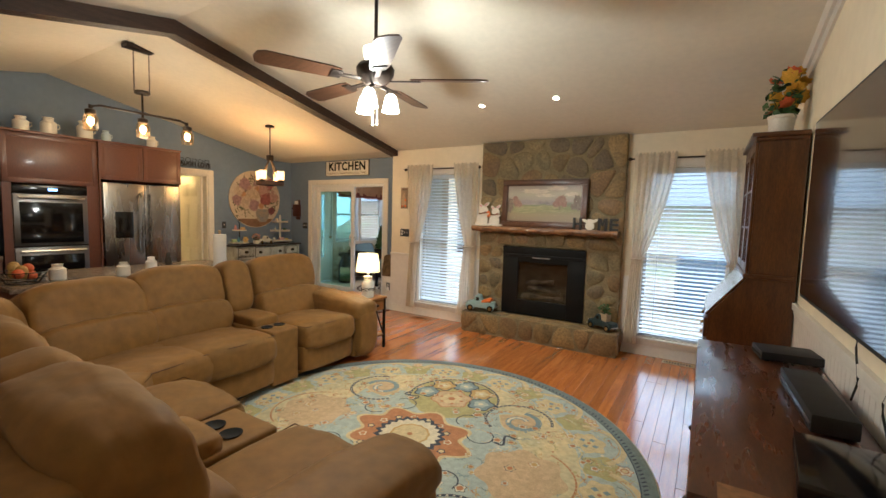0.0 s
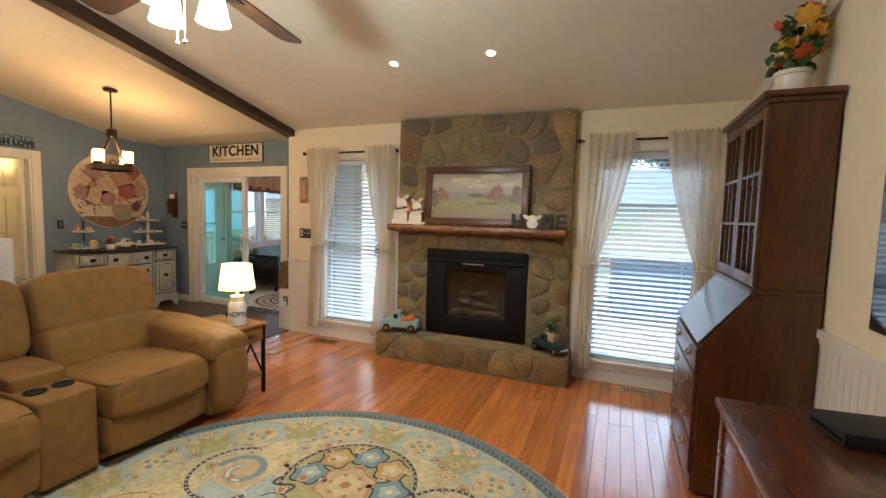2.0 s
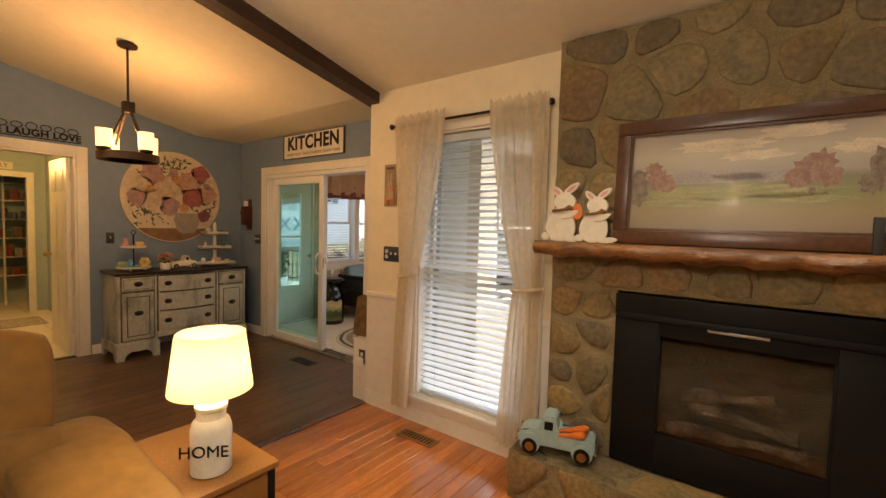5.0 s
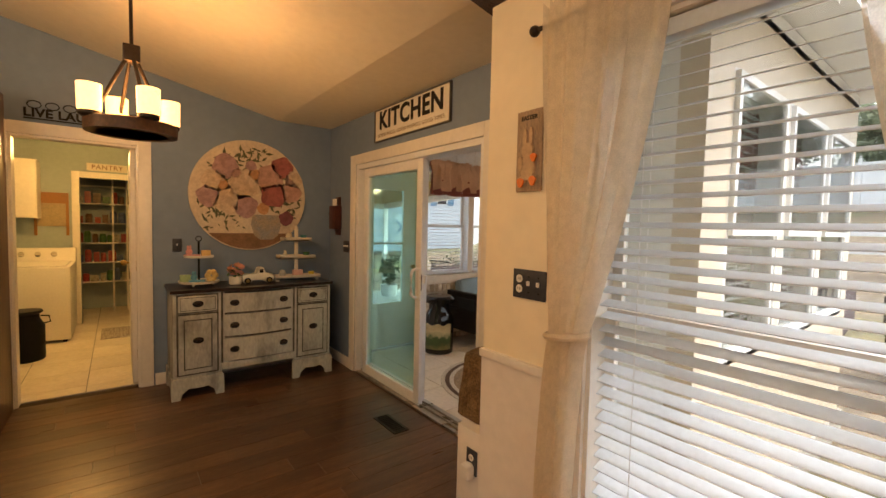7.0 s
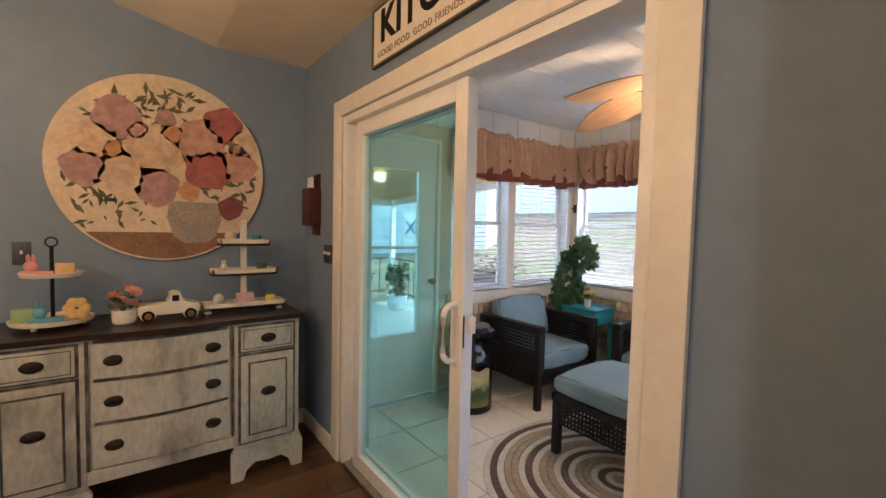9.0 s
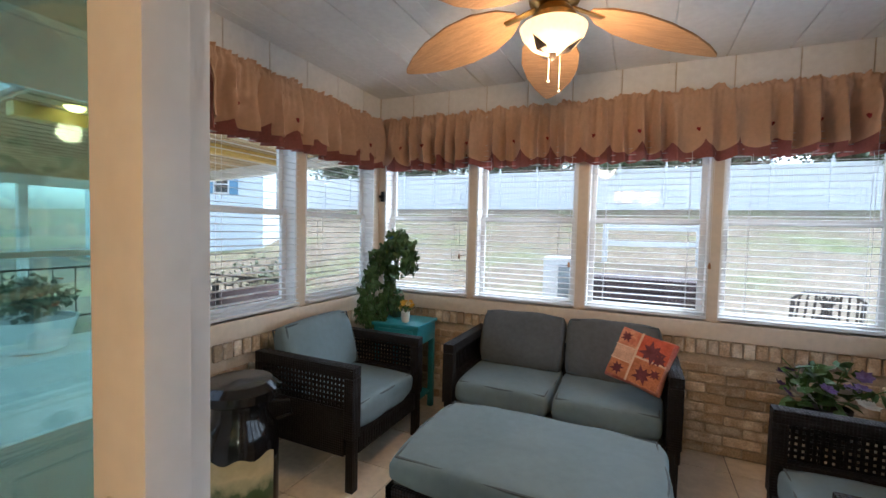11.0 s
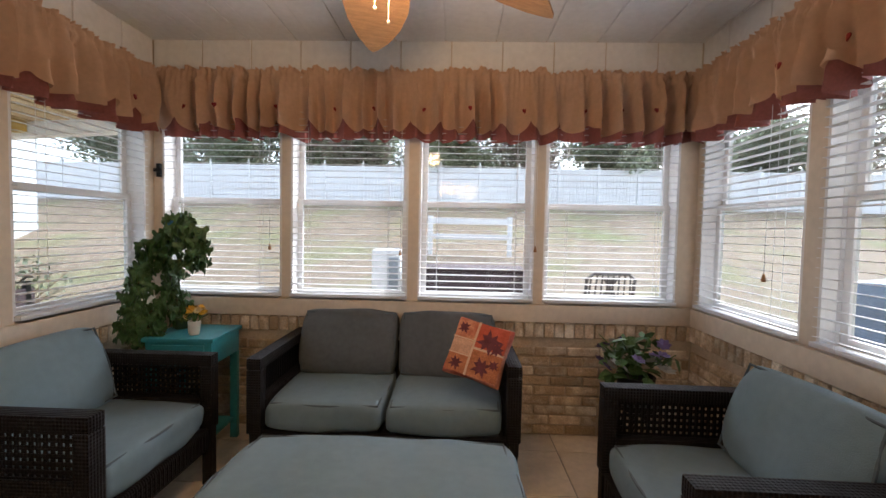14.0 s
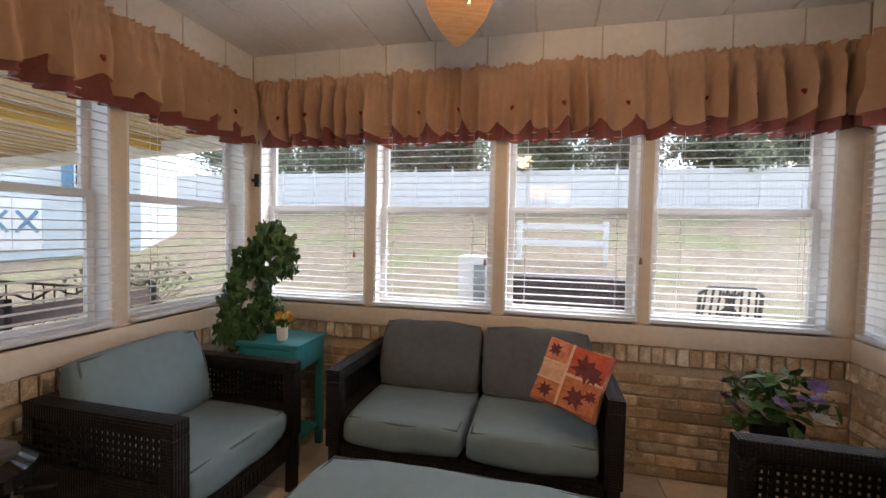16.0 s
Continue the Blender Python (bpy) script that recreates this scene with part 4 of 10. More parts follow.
for x, z, r in ((-0.43, 0.29, 0.05), (-0.42, 0.24, 0.045), (0.41, 0.33, 0.05), (0.43, 0.27, 0.05), (0.37, 0.26, 0.035), (0.205, 0.235, 0.012)):
    daub(M_DARKTREE, "painted_tree", x, z, r, r * 1.2, -0.0020 - 0.0001 * rnd.random())
pg = part("glazing", boxes((-w / 2 + f, w / 2 - f, -0.0075, -0.0055, f, h - f)), glass("picture_glass", gloss=0.002, edge=0.25), pic, smooth=0)
pg.visible_shadow = False

M_BUNNY = mat("painted_white_wood", (0.72, 0.64, 0.52), 0.6, vary=0.08, scale=20)
M_PINK = mat("pink_paint", (0.62, 0.30, 0.27), 0.6)
M_ORANGE = mat("orange_carrot", (0.72, 0.17, 0.02), 0.5, vary=0.15, scale=30)
M_GREENLEAF = mat("green_leaf", (0.06, 0.14, 0.035), 0.55, vary=0.35, scale=14, per_object=0.2)


def bunny(m, s, label, standing=True, carrot=True):
    """A rabbit sawn from board: rounded layers glued into one plain mesh."""
    bm = bmesh.new()

    def oval(x, z, rx, rz, y0, y1, lean=0.0, n=22, egg=0.0):
        c, sn = math.cos(radians(lean)), math.sin(radians(lean))
        pts = []
        for i in range(n):
            a = i * 6.283 / n
            px, pz = rx * math.cos(a) * (1 - egg * math.sin(a)), rz * math.sin(a)
            pts.append((x + px * c + pz * sn, z - px * sn + pz * c))
        old = set(bm.verts)
        prism(bm, pts, "y", y0, y1)
        rim = [e for e in bm.edges if e.verts[0] not in old and abs(e.verts[0].co.y - e.verts[1].co.y) < 1e-6]
        bmesh.ops.bevel(bm, geom=rim, offset=0.0025, segments=1, affect="EDGES")

    if standing:
        oval(-0.004, 0.078, 0.066, 0.080, -0.010, 0.010, 4, egg=0.18)
        oval(0.018, 0.060, 0.044, 0.058, -0.011, 0.009)
        oval(0.060, 0.014, 0.048, 0.014, -0.014, 0.010, -4)
        oval(-0.068, 0.022, 0.020, 0.018, -0.012, 0.010)
        oval(0.012, 0.178, 0.050, 0.040, -0.014, 0.012, 8)
        oval(-0.020, 0.222, 0.016, 0.038, -0.011, 0.009, -46)
        oval(0.040, 0.236, 0.015, 0.042, -0.011, 0.009, 52)
        oval(0.040, 0.122, 0.012, 0.040, -0.020, -0.008, 66)
    else:
        oval(0, 0.045, 0.050, 0.046, -0.010, 0.010)
        oval(0, 0.088, 0.040, 0.036, -0.014, 0.012)
        oval(-0.052, 0.104, 0.017, 0.036, -0.011, 0.009, -60)
        oval(0.052, 0.104, 0.017, 0.036, -0.011, 0.009, 60)
    solid("rabbit_figure", bm, M_BUNNY, label, "figurine", "mantel rabbits", m=m @ Matrix.Scale(s, 4), smooth=40)
    if carrot:
        bm = bmesh.new()
        prism(bm, [(0.070 + 0.022 * math.cos(a * 0.3927), 0.135 + 0.036 * math.sin(a * 0.3927)) for a in range(16)], "y", -0.017, -0.011)
        solid("wooden_carrot", bm, M_ORANGE, "orange wooden egg-shaped carrot held by the rabbit", "figurine", m=m @ Matrix.Scale(s, 4))
    if standing:
        bm = bmesh.new()
        tube(bm, [(-0.040, -0.014, 0.138), (-0.010, -0.017, 0.140), (0.020, -0.018, 0.146), (0.052, -0.015, 0.150)], 0.007, 6)
        tube(bm, [(0.020, -0.018, 0.146), (0.034, -0.019, 0.160), (0.048, -0.018, 0.152)], 0.006, 6)
        solid("ribbon_collar", bm, M_SCARF, "brown ribbon tied round the rabbit's neck", "ribbon", "rabbit ribbons", m=m @ Matrix.Scale(s, 4))
        for x, z, lean in ((-0.020, 0.222, -46), (0.040, 0.236, 52)):
            bm = bmesh.new()
            c, sn = math.cos(radians(lean)), math.sin(radians(lean))
            prism(bm, [(x + 0.008 * math.cos(a * 0.5236) * c + 0.024 * math.sin(a * 0.5236) * sn, z - 0.008 * math.cos(a * 0.5236) * sn + 0.024 * math.sin(a * 0.5236) * c) for a in range(12)], "y", -0.0125, -0.0105)
            solid("ear_lining", bm, M_PINK, "pink painted lining of a rabbit's ear", "figurine", "rabbit ears", m=m @ Matrix.Scale(s, 4))


M_SCARF = mat("brown_ribbon", (0.22, 0.09, 0.04), 0.7, vary=0.2, scale=30)
bunny(pose(-2.465, 4.945, MZ1, 0, 0, 8), 1.14, "tall white wooden rabbit holding a carrot")
bunny(pose(-2.295, 4.945, MZ1, 0, 0, 4), 1.02, "white wooden rabbit with a brown ribbon", True, False)
bunny(pose(-1.12, 4.945, MZ1, 0, 0, 4), 1.0, "small white lop-eared rabbit bust between the letters", False, False)
M_LETTER = mat("dark_letter_paint", (0.02, 0.018, 0.016), 0.6)
for ch, x in (("H", -1.262), ("M", -0.985), ("E", -0.865)):
    bm = bmesh.new()
    if ch == "E":
        box(bm, -0.045, -0.018, -0.012, 0.012, 0, 0.135, 0.002)
        for zz in (0, 0.055, 0.111):
            box(bm, -0.02, 0.045, -0.0115, 0.0115, zz, zz + 0.024, 0.002)
    else:
        box(bm, -0.05, -0.022, -0.012, 0.012, 0, 0.135, 0.002)
        box(bm, 0.022, 0.05, -0.012, 0.012, 0, 0.135, 0.002)
        if ch == "H":
            box(bm, -0.023, 0.023, -0.0115, 0.0115, 0.055, 0.08, 0.002)
        else:
            prism(bm, [(-0.035, 0.134), (-0.012, 0.134), (0.008, 0.05), (-0.008, 0.05)], "y", -0.0115, 0.0115)
            prism(bm, [(0.035, 0.134), (0.012, 0.134), (-0.008, 0.05), (0.008, 0.05)], "y", -0.0115, 0.0115)
    solid("wooden_letter", bm, M_LETTER, "dark standing wooden letter %s on the mantel" % ch, "letter", "letters on the mantel", m=pose(x, 4.955, MZ1))

# toy trucks on the hearth
def toy_truck(m, s, paint, label):
    t = thing("toy_truck", m @ Matrix.Scale(s, 4), label, "toy truck", "toy trucks")
    bm = bmesh.new()
    prism(bm, [(-0.165, 0.035), (0.165, 0.035), (0.165, 0.10), (0.01, 0.10), (0.0, 0.175), (-0.055, 0.175), (-0.07, 0.11), (-0.15, 0.098), (-0.168, 0.075)], "y", -0.06, 0.06)
    bmesh.ops.bevel(bm, geom=list(bm.edges), offset=0.008, segments=2, affect="EDGES")
    part("body", bm, paint, t)
    part("window", boxes((-0.05, -0.01, -0.0615, 0.0615, 0.115, 0.155), bevel=0.004), M_BLACK, t)
    for x in (-0.11, 0.115):
        for y in (-0.068, 0.068):
            bm = bmesh.new()
            cyl(bm, 0, 0, -0.012, 0.012, 0.034, seg=20, m=pose(x, y, 0.034, 90))
            wl = part("wheel", bm, M_BLACK, t)
            bm = bmesh.new()
            cyl(bm, 0, 0, -0.0135, 0.0135, 0.02, seg=16, m=pose(x, y, 0.034, 90))
            part("hubcap", bm, M_BRASS, wl)
        for y in (-0.064, 0.064):
            bm = bmesh.new()
            cyl(bm, 0, 0, -0.008, 0.008, 0.045, seg=20, m=pose(x, y, 0.046, 90))
            part("fender", bm, paint, t)
    part("bumper", boxes((-0.18, -0.166, -0.06, 0.06, 0.035, 0.05), (0.165, 0.176, -0.06, 0.06, 0.035, 0.05), bevel=0.003), M_CHROME, t)
    part("headlight", boxes((-0.172, -0.162, -0.05, -0.03, 0.07, 0.09), bevel=0.004), M_CHROME, t)
    part("headlight", boxes((-0.172, -0.162, 0.03, 0.05, 0.07, 0.09), bevel=0.004), M_CHROME, t)
    return t


M_AQUA = mat("pale_aqua_enamel", (0.36, 0.50, 0.50), 0.35, vary=0.1, scale=20)
M_TEALDARK = mat("dark_teal_enamel", (0.02, 0.045, 0.05), 0.35, vary=0.1, scale=20)
HT = HZ + 0.012
toy_truck(pose(-2.43, 4.915, HT, 0, 0, 14), 1.14, M_AQUA, "pale aqua toy pickup truck on the stone hearth")
for i in range(3):
    bm = bmesh.new()
    lathe(bm, [(0.001, -0.09), (0.008, -0.07), (0.017, 0.02), (0.02, 0.05), (0.012, 0.062), (0.001, 0.064)], seg=12)
    solid("toy_carrot", bm, M_ORANGE, "orange carrot lying in the toy truck", "carrot", "carrots in the truck", m=pose(-2.335, 4.905 + 0.03 * (i - 1), HT + 0.128 + 0.018 * (i == 1), 0, 80 - 5 * i, 14))
toy_truck(pose(-0.92, 4.93, HT, 0, 0, -28), 0.95, M_TEALDARK, "dark teal toy pickup truck on the stone hearth")


def leafy(bm, n, centre, radii, size, seed, droop=0.0, shape="oval"):
    """Loose leaves, each a bent blade, scattered through an uneven volume."""
    rnd = random.Random(seed)
    for _ in range(n):
        a, b = rnd.uniform(0, 6.283), rnd.uniform(-1, 1)
        r = rnd.random() ** 0.45
        c = Vector((centre[0] + radii[0] * r * math.cos(a) * math.sqrt(1 - b * b), centre[1] + radii[1] * r * math.sin(a) * math.sqrt(1 - b * b), centre[2] + radii[2] * r * b))
        s = size * rnd.uniform(0.6, 1.25)
        q = Euler((rnd.uniform(-1, 1), rnd.uniform(-1, 1) + droop, rnd.uniform(0, 6.28))).to_matrix()
        pts = [(0, 0, 0), (0.35 * s, 0.42 * s, 0.05 * s), (0.75 * s, 0.25 * s, 0), (s, 0, -0.12 * s), (0.75 * s, -0.25 * s, 0), (0.35 * s, -0.42 * s, 0.05 * s)]
        v = [bm.verts.new(c + q @ Vector(p)) for p in pts]
        bm.faces.new((v[0], v[1], v[2], v[3]))
        bm.faces.new((v[0], v[3], v[4], v[5]))


M_WOODBOX = mat("pale_wood", (0.48, 0.36, 0.22), 0.6, vary=0.2, scale=8, stretch=(1, 1, 6))
pl = thing("potted_plant", pose(-0.90, 4.925, HT + 0.095, 0, 0, -28), "little green plant in a pale wooden box", "potted plant")
part("planter", boxes((-0.055, 0.055, -0.04, 0.04, 0, 0.075), bevel=0.004), M_WOODBOX, pl)
bm = bmesh.new()
leafy(bm, 90, (0, 0, 0.12), (0.06, 0.05, 0.06), 0.03, 4)
part("foliage", bm, M_GREENLEAF, pl, smooth=0)

# ---- sectional sofa ----
M_SUEDE = mat("tan_brown_microsuede", (0.232, 0.112, 0.019), 0.66, vary=0.13, scale=1.8, second=(0.195, 0.098, 0.02), bump=0.3, bump_scale=9, sheen=0.06)
M_SUEDE.node_tree.nodes["Principled BSDF"].inputs["Specular IOR Level"].default_value = 0.35
# near-black for the shallow cup dishes, in place of a deep hole's shade
M_CUP = mat("dark_hole_black", (0.003, 0.003, 0.003), 0.9)
M_SEAM = mat("brown_seam_thread", (0.11, 0.055, 0.02), 0.9)
sofa = thing("sectional_sofa", pose(-3.4, 1.0, 0), "tan brown microsuede reclining sectional sofa with cup-holder consoles", "sofa")
SI = sofa.matrix_world.inverted()


def sp(name, bm, m=None, label="", material=None, parent=None, smooth=75):
    if m is not None:
        bmesh.ops.transform(bm, matrix=m, verts=bm.verts)
    bmesh.ops.transform(bm, matrix=SI, verts=bm.verts)
    return part(name, bm, material or M_SUEDE, parent or sofa, label, smooth)


def crumple(bm, amp, scale, seed):
    bm.normal_update()
    for v in bm.verts:
        v.co += v.co.normalized() * amp * noise.noise(v.co * scale + Vector((seed, seed * 2, 0)))


def wrinkle(bm, amp, seed, along):
    """Soft creases in the stuffed hide, drawn out along one axis."""
    k = {"x": (3, 16, 16), "y": (16, 4, 16), "z": (16, 16, 4)}[along]
    for v in bm.verts:
        q = noise.noise(Vector((v.co.x * k[0] + seed, v.co.y * k[1], v.co.z * k[2])))
        v.co += v.normal * (-amp * max(0.0, 0.5 - abs(q) * 2.2))


def seam(m, at, a, b, flat):
    """A stitched line round a cushion's face; flat: the axis the face looks along."""
    pts = []
    for i in range(40):
        t2 = i * 6.283 / 40
        c, s = math.cos(t2), math.sin(t2)
        k = (1 - 0.05 * (2 * abs(c * s)) ** 2) / max(abs(c), abs(s))
        u, v = c * k * a / 2, s * k * b / 2
        pts.append((u, v, at) if flat == "z" else (at, u, v))
    bm = bmesh.new()
    tube(bm, pts, 0.003, 5, True)
    sp("seam", bm, m, "", M_SEAM)


def recliner(m, w, seed, height=1.03, wide=0.0):
    """One seat: front at +x, back at the origin, w across y."""
    bm = bmesh.new()
    box(bm, 0.08, 0.98, -w / 2 + 0.004, w / 2 - 0.004, 0.04, 0.30, 0.03, 3)
    sp("base", bm, m)
    bm = bmesh.new()
    pillow(bm, 0.16, w - 0.015, 0.26, pose(1.0, 0, 0.20), crown=0.25)
    sp("footrest", bm, m)
    bm = bmesh.new()
    pillow(bm, 0.80, w - 0.010, 0.27, pose(0.73, 0, 0.375, 0, -3), crown=0.34, n=18)
    crumple(bm, 0.014, 6, seed)
    wrinkle(bm, 0.007, seed, "y")
    sp("seat_cushion", bm, m)
    seam(m @ pose(0.72, 0, 0.375, 0, -3), 0.096, 0.80, w - 0.014, "z")
    bm = bmesh.new()
    pillow(bm, 0.26, w + wide - 0.010, 0.31, pose(0.40, wide / 2, 0.57, 0, -14), crown=0.40, n=16)
    crumple(bm, 0.012, 6, seed + 1)
    wrinkle(bm, 0.006, seed + 1, "z")
    sp("lumbar_cushion", bm, m)
    bm = bmesh.new()
    pillow(bm, 0.29, w + wide - 0.006, 0.47, pose(0.26, wide / 2, height - 0.225, 0, -14), crown=0.46, n=18)
    crumple(bm, 0.020, 5, seed + 2)
    wrinkle(bm, 0.009, seed + 2, "z")
    sp("back_cushion", bm, m)
    bm = bmesh.new()
    box(bm, 0.0, 0.16, -w / 2 + 0.01, w / 2 + wide - 0.01, 0.05, height - 0.10, 0.05, 3)
    sp("back_shell", bm, m)


def sofa_arm(m, seed):
    bm = bmesh.new()
    box(bm, 0.12, 1.10, -0.135, 0.135, 0.04, 0.50, 0.06, 4)
    crumple(bm, 0.008, 5, seed)
    sp("arm_panel", bm, m)
    bm = bmesh.new()
    pillow(bm, 0.16, 0.262, 0.48, pose(1.085, 0, 0.30), crown=0.42, n=12)
    sp("arm_front", bm, m)
    bm = bmesh.new()
    pillow(bm, 0.92, 0.33, 0.22, pose(0.70, -0.01, 0.545, 0, 4), crown=0.46, n=18)
    crumple(bm, 0.014, 6, seed)
    wrinkle(bm, 0.006, seed, "x")
    sp("arm_pad", bm, m)


def sofa_console(m, w, cups):
    bm = bmesh.new()
    box(bm, 0.10, 1.03, -w / 2 + 0.004, w / 2 - 0.004, 0.04, 0.50, 0.02, 3)
    c = sp("console", bm, m)
    bm = bmesh.new()
    pillow(bm, 0.44, w - 0.02, 0.10, pose(0.56, 0, 0.53), crown=0.3, n=8)
    sp("console_lid", bm, m, parent=c)
    for k in cups:
        bm = bmesh.new()
        lathe(bm, [(0.047, 0.502), (0.050, 0.507), (0.043, 0.508), (0.040, 0.503), (0.0, 0.5025)], k[0], k[1])
        sp("cup_holder", bm, m, "round cup holder, its dark depth painted black", M_CUP, c)
    bm = bmesh.new()
    pillow(bm, 0.26, w - 0.01, 0.50, pose(0.27, 0, 0.77, 0, -14), crown=0.4, n=10)
    sp("console_back", bm, m)


XB = -3.98
sofa_arm(pose(XB, 3.20, 0), 3)
recliner(pose(XB, 2.752, 0), 0.62, 11, wide=0.13)
sofa_console(pose(XB, 2.30, 0), 0.27, [(0.86, -0.06), (0.86, 0.06)])
recliner(pose(XB, 1.82, 0), 0.70, 21, 1.01)
# corner wedge
recliner(pose(XB + 0.08, 1.12, 0, 0, 0, 10), 0.74, 31, 0.97)
recliner(pose(XB + 0.55, 0.30, 0, 0, 0, 50), 0.80, 36, 0.95)
# second run, its back to the camera's start
YL = 0.20
recliner(pose(-2.30, YL, 0, 0, 0, 90), 0.62, 41)
sofa_console(pose(-1.80, YL, 0, 0, 0, 90), 0.34, [(0.86, -0.065), (0.86, 0.065)])
recliner(pose(-1.34, YL, 0, 0, 0, 90), 0.56, 51, 1.02, 0.16)
sofa_arm(pose(-0.96, YL, 0, 0, 0, 90), 7)

# ---- round rug ----
RUGC = {"cream": (0.66, 0.53, 0.28), "ivory": (0.72, 0.64, 0.45), "sky": (0.45, 0.50, 0.44), "blue": (0.24, 0.31, 0.32), "gold": (0.56, 0.36, 0.13), "olive": (0.46, 0.40, 0.17), "peach": (0.60, 0.43, 0.24), "navy": (0.06, 0.065, 0.085), "rust": (0.47, 0.21, 0.085), "grey": (0.19, 0.225, 0.21)}


def wool(name, c, second=None):
    return mat(name, c, 0.95, vary=0.16, scale=26, second=second, bump=0.5, bump_scale=260)


M_WOOL = {k: wool(k + "_wool", v) for k, v in RUGC.items()}
M_RUGBASE = mat("mottled_cream_wool", RUGC["cream"], 0.95, vary=0.16, scale=3.2, second=(0.52, 0.47, 0.28), second_at=0.53, bump=0.5, bump_scale=260)
rug = thing("round_rug", pose(-1.62, 2.20, 0.0), "large round floral rug in cream, blue and gold", "rug")
RR = 1.54
bm = bmesh.new()
lathe(bm, [(0.0, 0.0), (RR - 0.004, 0.0), (RR, 0.005), (RR - 0.006, 0.009), (RR - 0.05, 0.010), (0.0, 0.010)], seg=96)
part("rug_base", bm, M_RUGBASE, rug, smooth=0)
LAYER = {}


def ink(colour, level, pts):
    """A flat figure woven into the pile; figures of one colour share a mesh."""
    bm2 = LAYER.setdefault(colour, bmesh.new())
    z = 0.0102 + 0.00035 * level
    bm2.faces.new([bm2.verts.new((x, y, z)) for x, y in pts])


def swing(pts, r, a, s, turn):
    c, sn = math.cos(turn), math.sin(turn)
    return [(r * math.cos(a) + s * (x * c - y * sn), r * math.sin(a) + s * (x * sn + y * c)) for x, y in pts]


def ring_pts(k, n=20, wob=0.0, lobes=5):
    return [(k * (1 + wob * math.cos(lobes * i * 6.283 / n)) * math.cos(i * 6.283 / n), k * (1 + wob * math.cos(lobes * i * 6.283 / n)) * math.sin(i * 6.283 / n)) for i in range(n)]


def paisley_pts(k, n=22):
    """A bent drop."""
    out = []
    for i in range(n):
        t2 = i / n * 6.283
        w = math.sin(t2 / 2) ** 1.6
        x, y = 0.62 * w * math.sin(t2), -math.cos(t2 / 2 if t2 < 3.1416 else (6.283 - t2) / 2) * 1.0 + 0.5
        out.append(((x + 0.35 * max(0, -y) ** 1.5) * k, y * k))
    return out


def blossom(r, a, s, cols, lobes=6, turn=0.0):
    for lv, (k, c) in enumerate(zip((1.0, 0.86, 0.58, 0.40, 0.2), cols)):
        ink(c, 1 + lv, swing(ring_pts(k, 36 if lv < 2 else 18, 0.18 if lv < 2 else 0.0, lobes), r, a, s, turn + a))


def drop(r, a, s, cols, turn):
    for lv, (k, c) in enumerate(zip((1.0, 0.86, 0.62, 0.40, 0.2), cols)):
        ink(c, 1 + lv, swing(paisley_pts(k), r, a, s, turn))


def frond(r, a, s, colour, turn, n=6, curl=0.25):
    """A curling sprig with paired leaves."""
    x = y = 0.0
    h = turn
    for i in range(n):
        x2, y2 = x + s * 0.3 * math.cos(h), y + s * 0.3 * math.sin(h)
        cx, cy = r * math.cos(a), r * math.sin(a)
        px, py = -math.sin(h) * s * 0.03, math.cos(h) * s * 0.03
        ink(colour, 0.4 + 0.02 * i, [(cx + x + px, cy + y + py), (cx + x2 + px, cy + y2 + py), (cx + x2 - px, cy + y2 - py), (cx + x - px, cy + y - py)])
        for sd2 in (-1, 1):
            l = s * 0.26 * (1 - 0.08 * i)
            ha = h + sd2 * 0.9
            q = [(0, 0), (0.5 * l, 0.22 * l), (l, 0), (0.5 * l, -0.22 * l)]
            ink(colour, 0.5 + 0.02 * i, [(cx + x2 + u * math.cos(ha) - v * math.sin(ha), cy + y2 + u * math.sin(ha) + v * math.cos(ha)) for u, v in q])
        x, y, h = x2, y2, h + curl


def band(r0, r1, colour, level, wob=0.0, lobes=12, n=144):
    bm2 = LAYER.setdefault(colour, bmesh.new())
    z = 0.0102 + 0.00035 * level
    f = [1 + wob * math.cos(lobes * i * 6.283 / n) for i in range(n)]
    a = [bm2.verts.new((r0 * f[i] * math.cos(i * 6.283 / n), r0 * f[i] * math.sin(i * 6.283 / n), z)) for i in range(n)]
    b = [bm2.verts.new((r1 * f[i] * math.cos(i * 6.283 / n), r1 * f[i] * math.sin(i * 6.283 / n), z)) for i in range(n)]
    for i in range(n):
        bm2.faces.new((a[i], a[(i + 1) % n], b[(i + 1) % n], b[i]))


def ribbon(colour, level, pts, w):
    """A thin woven line along a path."""
    for (x0, y0), (x1, y1) in zip(pts, pts[1:]):
        l = math.hypot(x1 - x0, y1 - y0) or 1
        px, py = -(y1 - y0) / l * w / 2, (x1 - x0) / l * w / 2
        ink(colour, level, [(x0 + px, y0 + py), (x1 + px, y1 + py), (x1 - px, y1 - py), (x0 - px, y0 - py)])


def turned(pts, a):
    return [(x * math.cos(a) - y * math.sin(a), x * math.sin(a) + y * math.cos(a)) for x, y in pts]


def disc(cx, cy, r, wob=0.0, lobes=5, n=40, flat=1.0):
    return [(cx + x, cy + y * flat) for x, y in ring_pts(r, n, wob, lobes)]


def arc(cx, cy, r, a0, a1, n=24):
    return [(cx + r * math.cos(radians(a0 + (a1 - a0) * i / n)), cy + r * math.sin(radians(a0 + (a1 - a0) * i / n))) for i in range(n + 1)]


def beaded(a, pts, w, dark="navy", light="ivory"):
    ribbon(dark, 3.0, turned(pts, a), w)
    for x, y in turned(pts[::1], a):
        ink(light, 3.4, disc(x, y, w * 0.36, n=6))


rnd = random.Random(31)
